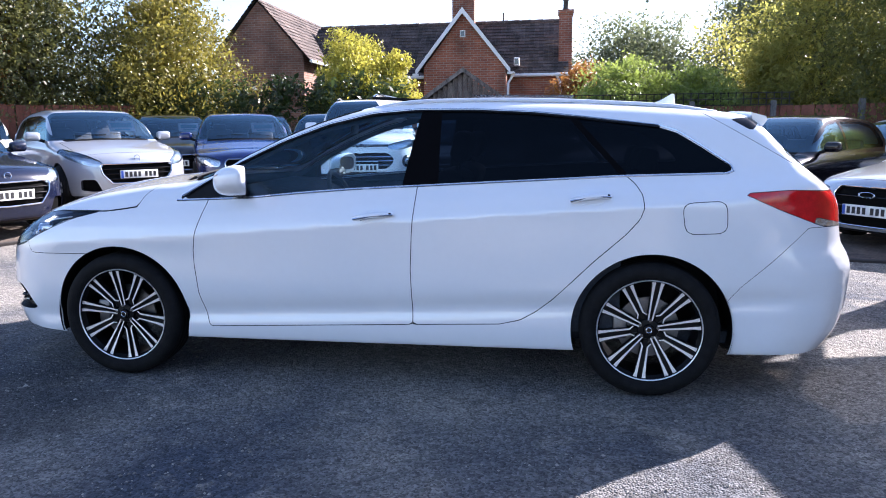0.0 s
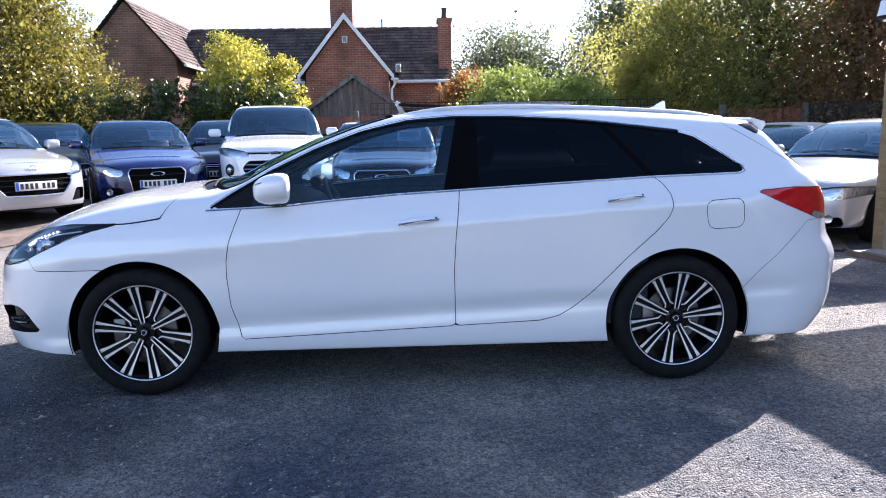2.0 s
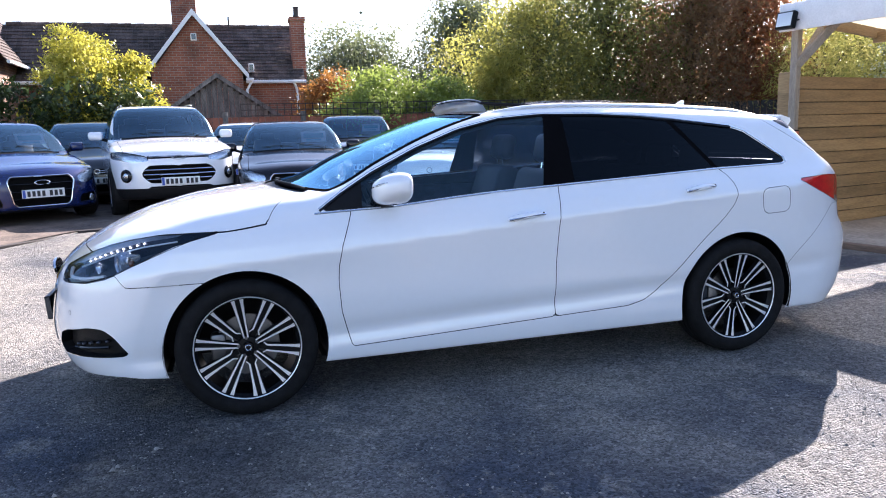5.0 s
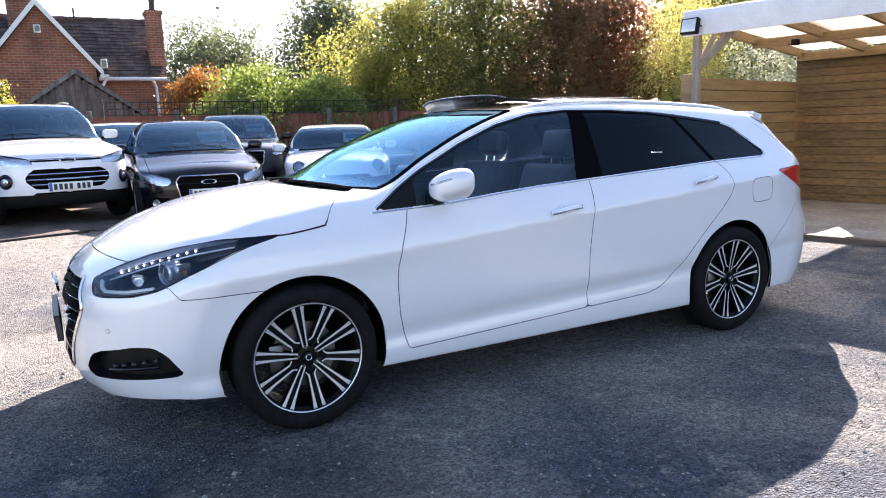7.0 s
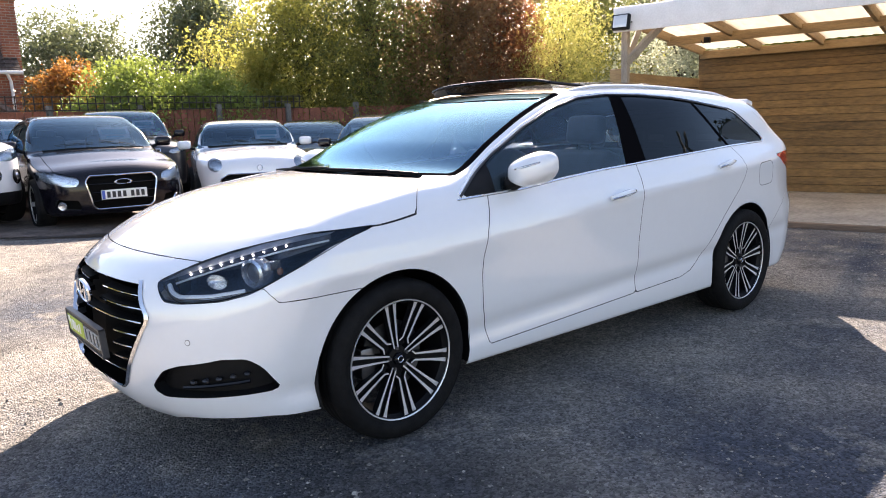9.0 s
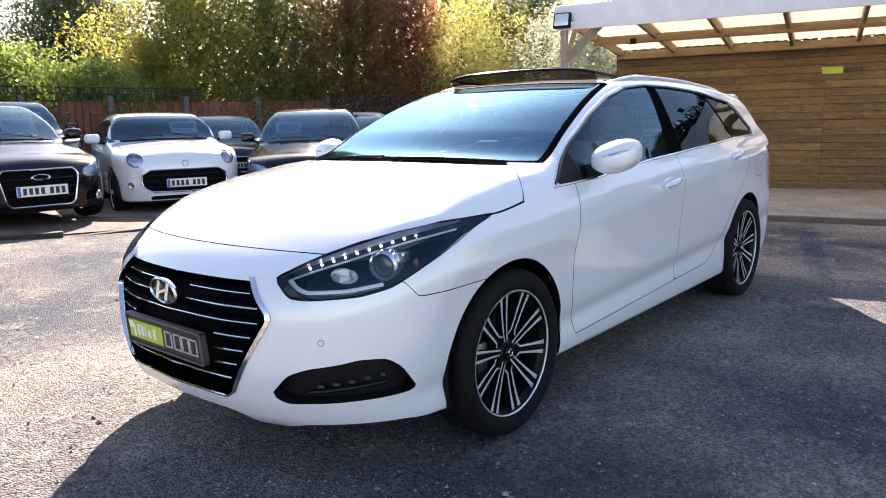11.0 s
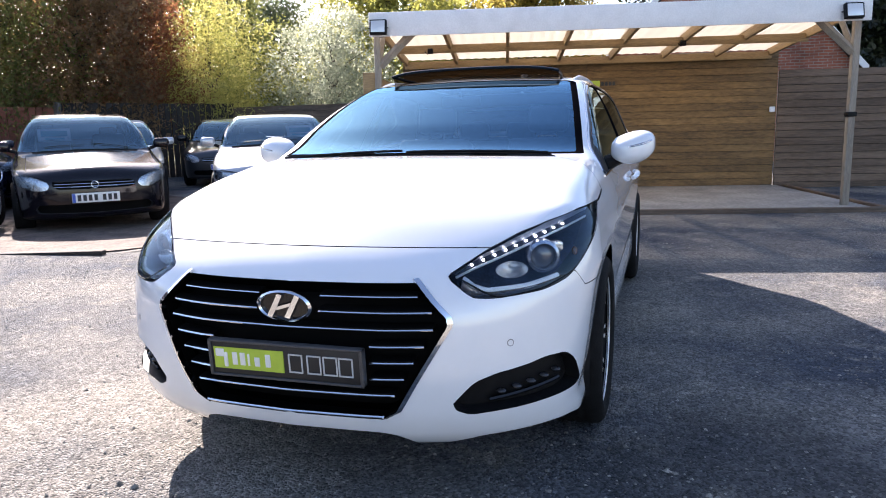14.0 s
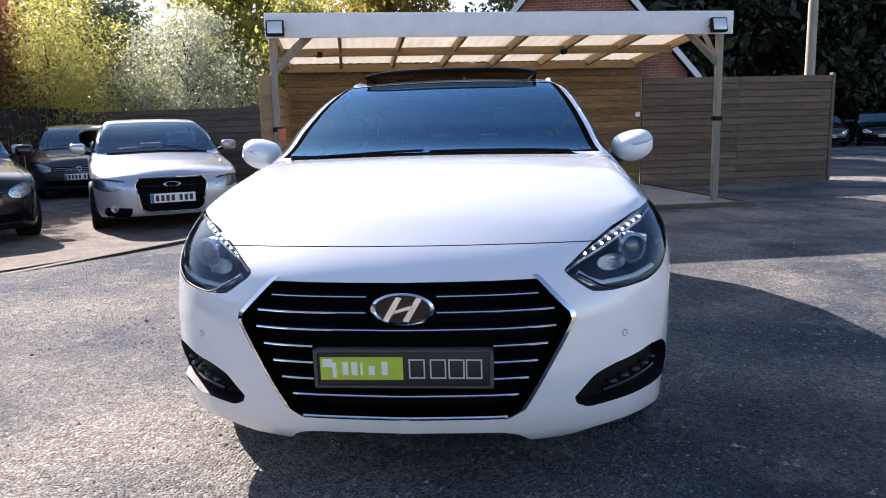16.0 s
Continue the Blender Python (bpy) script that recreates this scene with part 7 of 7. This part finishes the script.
def tree(x, y, height, width, material, label, count=9000, leaf=0.13, trunk=0.16, low=0.25, blobs=9, name="tree", slim=0.5, group="", spread=0.22, lean=0.0, core=1.9):
    t = thing(name, pose(x, y, float(rise(x, y))), label, "tree" if name == "tree" else "shrub", group)
    cs, ss = [], []
    for k in range(blobs):
        a = 2.4 * k + rng.uniform(-0.5, 0.5)
        f = (k + 0.5) / blobs
        z = height * (low + (1 - low) * f * 0.86)
        r = width / 2 * (0.15 + 0.55 * math.sin(math.pi * min(1, 0.25 + 0.75 * f))) * rng.uniform(0.6, 1.1)
        cs.append((r * math.cos(a) + lean * f, r * math.sin(a), z))
        s = width * rng.uniform(0.27, 0.37) * (1.15 - 0.42 * f)
        ss.append((s, s, s * rng.uniform(0.7, 1.0)))
    bm = bmesh.new()
    hub = [(0, 0, 0), (0.03 * height * rng.uniform(-1, 1), 0.02 * height, height * 0.3), (lean * 0.5, 0.02 * height, height * 0.6), (lean, 0, height * 0.85)]
    tube(hub, trunk, 9, bm, radii=[trunk * 1.1, trunk * 0.75, trunk * 0.4, trunk * 0.1])
    for c in cs:
        z0 = min(c[2] * 0.7, height * 0.6)
        f = z0 / height
        p0 = Vector((lean * f, 0.01 * height, z0))
        p1 = Vector(c)
        mid = p0.lerp(p1, 0.5) + Vector((0, 0, 0.05 * height))
        tube([p0, mid, p1], trunk, 6, bm, radii=[trunk * 0.45, trunk * 0.3, trunk * 0.08])
    part("trunk", bm, BARK, t)
    part("crown", crown_mesh("crown", leaf_cloud(cs, ss, int(count * 3.0), leaf * 0.95, slim, spread, core=core), material), None, t)
    return t


def hedge(pts, z1, depth, material, label, per=1500, leaf=0.10):
    h = thing("hedge", pose(0, 0, 0), label, "hedge")
    cs, ss = [], []
    for x, y in along(pts, max(3, int(np.linalg.norm(np.diff(np.array(pts), axis=0), axis=1).sum() / 0.8))):
        for f in (0.25, 0.62, 0.88):
            cs.append((x + rng.uniform(-0.2, 0.2), y + rng.uniform(-0.2, 0.2), z1 * f * rng.uniform(0.92, 1.06)))
            ss.append((0.62, depth * 0.55, z1 * 0.22))
    part("foliage", crown_mesh("foliage", leaf_cloud(cs, ss, int(per * len(cs) / 2), leaf * 0.8, 0.5, 0.3, core=2.5), material), None, h)
    for x, y in along(pts, max(3, len(cs) // 6)):
        part("stem", tube([(x, y, 0), (x + 0.1, y, z1 * 0.5), (x, y + 0.1, z1 * 0.85)], 0.05, 6, radii=[0.06, 0.04, 0.01]), BARK, h)
    return h


L_DARK = leaf_mat("dark_leaves", (0.085, 0.105, 0.03), (0.29, 0.29, 0.082), 0.65)
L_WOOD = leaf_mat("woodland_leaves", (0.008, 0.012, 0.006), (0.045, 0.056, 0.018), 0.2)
L_HEDGE = leaf_mat("hedge_leaves", (0.022, 0.038, 0.011), (0.07, 0.10, 0.025), 0.3)
L_TURNING = leaf_mat("turning_leaves", (0.05, 0.06, 0.015), (0.42, 0.35, 0.06), 0.45)
L_LEAFY = leaf_mat("yellowing_leaves", (0.020, 0.032, 0.011), (0.19, 0.18, 0.040), 0.3)
L_GREEN = leaf_mat("green_leaves", (0.18, 0.19, 0.042), (0.50, 0.47, 0.12), 0.68)
L_BRIGHT = leaf_mat("bright_leaves", (0.13, 0.18, 0.03), (0.31, 0.38, 0.09), 0.5)
L_YELLOW = leaf_mat("yellow_leaves", (0.24, 0.25, 0.03), (0.58, 0.52, 0.09), 0.5)
L_OLIVE = leaf_mat("autumn_leaves", (0.11, 0.11, 0.025), (0.50, 0.38, 0.085), 0.72)
L_RUST = leaf_mat("rust_leaves", (0.20, 0.075, 0.02), (0.40, 0.20, 0.05), 0.6)
L_RED = leaf_mat("red_brown_leaves", (0.16, 0.07, 0.036), (0.38, 0.17, 0.08), 0.65)
L_BAMBOO = leaf_mat("bamboo_leaves", (0.22, 0.24, 0.05), (0.66, 0.60, 0.20), 0.7)
L_SILVER = leaf_mat("silver_leaves", (0.15, 0.18, 0.115), (0.58, 0.60, 0.44), 0.6)
L_FAR = leaf_mat("far_leaves", (0.065, 0.085, 0.042), (0.22, 0.245, 0.125), 0.5)
L_PURPLE = leaf_mat("purple_leaves", (0.15, 0.098, 0.052), (0.38, 0.235, 0.115), 0.7)

hedge([(-10.0, 13.0), (-8.0, 13.5), (-6.0, 14.2), (-3.4, 14.6)], 2.55, 1.3, L_HEDGE, "dark green clipped hedge behind the cars", 1500, 0.11)
tree(-12.4, 12.6, 6.2, 4.6, L_LEAFY, "leafy green tree above the hedge", 14000, 0.09, 0.16, 0.2, 15)
tree(-9.5, 14.2, 5.4, 4.2, L_TURNING, "leafy tree with yellowing fringe above the hedge", 13000, 0.09, 0.16, 0.2, 15)
tree(-13.3, 11.1, 5.2, 2.6, L_RUST, "tree with rust-coloured leaves", 6000, 0.10)
tree(-4.6, 15.6, 3.85, 2.6, L_YELLOW, "bright yellow-green shrub before the brick house", 12000, 0.075, 0.05, 0.2, 13, "shrub")
tree(-3.6, 15.9, 3.5, 1.6, L_YELLOW, "bright yellow-green shrub beside the brick lodge", 5500, 0.075, 0.05, 0.2, 9, "shrub")
tree(2.6, 15.2, 2.95, 3.0, L_BRIGHT, "fresh green shrub behind the trellis fence", 9000, 0.08, 0.05, 0.25, 13, "shrub")
tree(4.4, 15.0, 2.75, 3.0, L_BRIGHT, "fresh green shrub behind the trellis fence", 9000, 0.08, 0.05, 0.25, 13, "shrub")
tree(1.7, 17.4, 3.1, 2.4, L_RUST, "rust-orange shrub beside the lodge", 6000, 0.08, 0.05, 0.3, 11, "shrub")
tree(4.3, 27.5, 5.6, 6.5, L_FAR, "distant grey-green tree beyond the lodge", 11000, 0.14, 0.2, 0.2, 15)
tree(9.4, 26.5, 7.4, 5.6, L_FAR, "distant dark green tree", 13000, 0.14, 0.2, 0.15, 15)
tree(6.6, 16.4, 4.0, 2.2, L_BAMBOO, "yellow-green bamboo-like shrub at the fence", 6000, 0.13, 0.06, 0.15, 9, "shrub", 0.25)
tree(8.0, 16.6, 6.2, 5.2, L_GREEN, "tall olive green tree behind the fence", 15000, 0.088, 0.16, 0.08, 17)
tree(9.4, 14.8, 7.0, 5.0, L_DARK, "tall dark green tree behind the fence", 15000, 0.088, 0.18, 0.08, 17)
tree(11.2, 13.4, 7.2, 4.0, L_PURPLE, "tall dark tree with purple-brown leaves", 15000, 0.088, 0.18, 0.08, 16)
tree(12.6, 13.0, 6.0, 3.4, L_RED, "tree with red-brown leaves behind the fence", 9000, 0.09, 0.1, 0.2, 14)
tree(13.9, 11.4, 5.0, 3.9, L_BAMBOO, "tall pale bamboo clump behind the fence", 9000, 0.12, 0.06, 0.1, 14, "shrub", 0.22, core=1.3)
tree(15.4, 8.3, 4.8, 3.8, L_SILVER, "silvery green bush behind the grey fence", 9000, 0.085, 0.1, 0.12, 14, core=1.3)
tree(16.5, 5.2, 5.2, 3.4, L_GREEN, "green tree behind the carport", 7000, 0.12, 0.12, 0.15, 10)
tree(20.5, 16.0, 8.0, 6.0, L_DARK, "tall dark tree behind the fence", 10000, 0.14, 0.25, 0.12, 12)
tree(25.2, 15.8, 7.6, 5.6, L_FAR, "tall pale green tree in the distance", 8000, 0.14, 0.2, 0.1, 13)
tree(21.5, 9.0, 8.5, 6.0, L_GREEN, "tall tree beyond the carport", 8000, 0.17, 0.25, 0.15, 11)
tree(22.0, 3.6, 8.0, 5.5, L_OLIVE, "tall tree beyond the carport", 7000, 0.17, 0.25, 0.15, 11)
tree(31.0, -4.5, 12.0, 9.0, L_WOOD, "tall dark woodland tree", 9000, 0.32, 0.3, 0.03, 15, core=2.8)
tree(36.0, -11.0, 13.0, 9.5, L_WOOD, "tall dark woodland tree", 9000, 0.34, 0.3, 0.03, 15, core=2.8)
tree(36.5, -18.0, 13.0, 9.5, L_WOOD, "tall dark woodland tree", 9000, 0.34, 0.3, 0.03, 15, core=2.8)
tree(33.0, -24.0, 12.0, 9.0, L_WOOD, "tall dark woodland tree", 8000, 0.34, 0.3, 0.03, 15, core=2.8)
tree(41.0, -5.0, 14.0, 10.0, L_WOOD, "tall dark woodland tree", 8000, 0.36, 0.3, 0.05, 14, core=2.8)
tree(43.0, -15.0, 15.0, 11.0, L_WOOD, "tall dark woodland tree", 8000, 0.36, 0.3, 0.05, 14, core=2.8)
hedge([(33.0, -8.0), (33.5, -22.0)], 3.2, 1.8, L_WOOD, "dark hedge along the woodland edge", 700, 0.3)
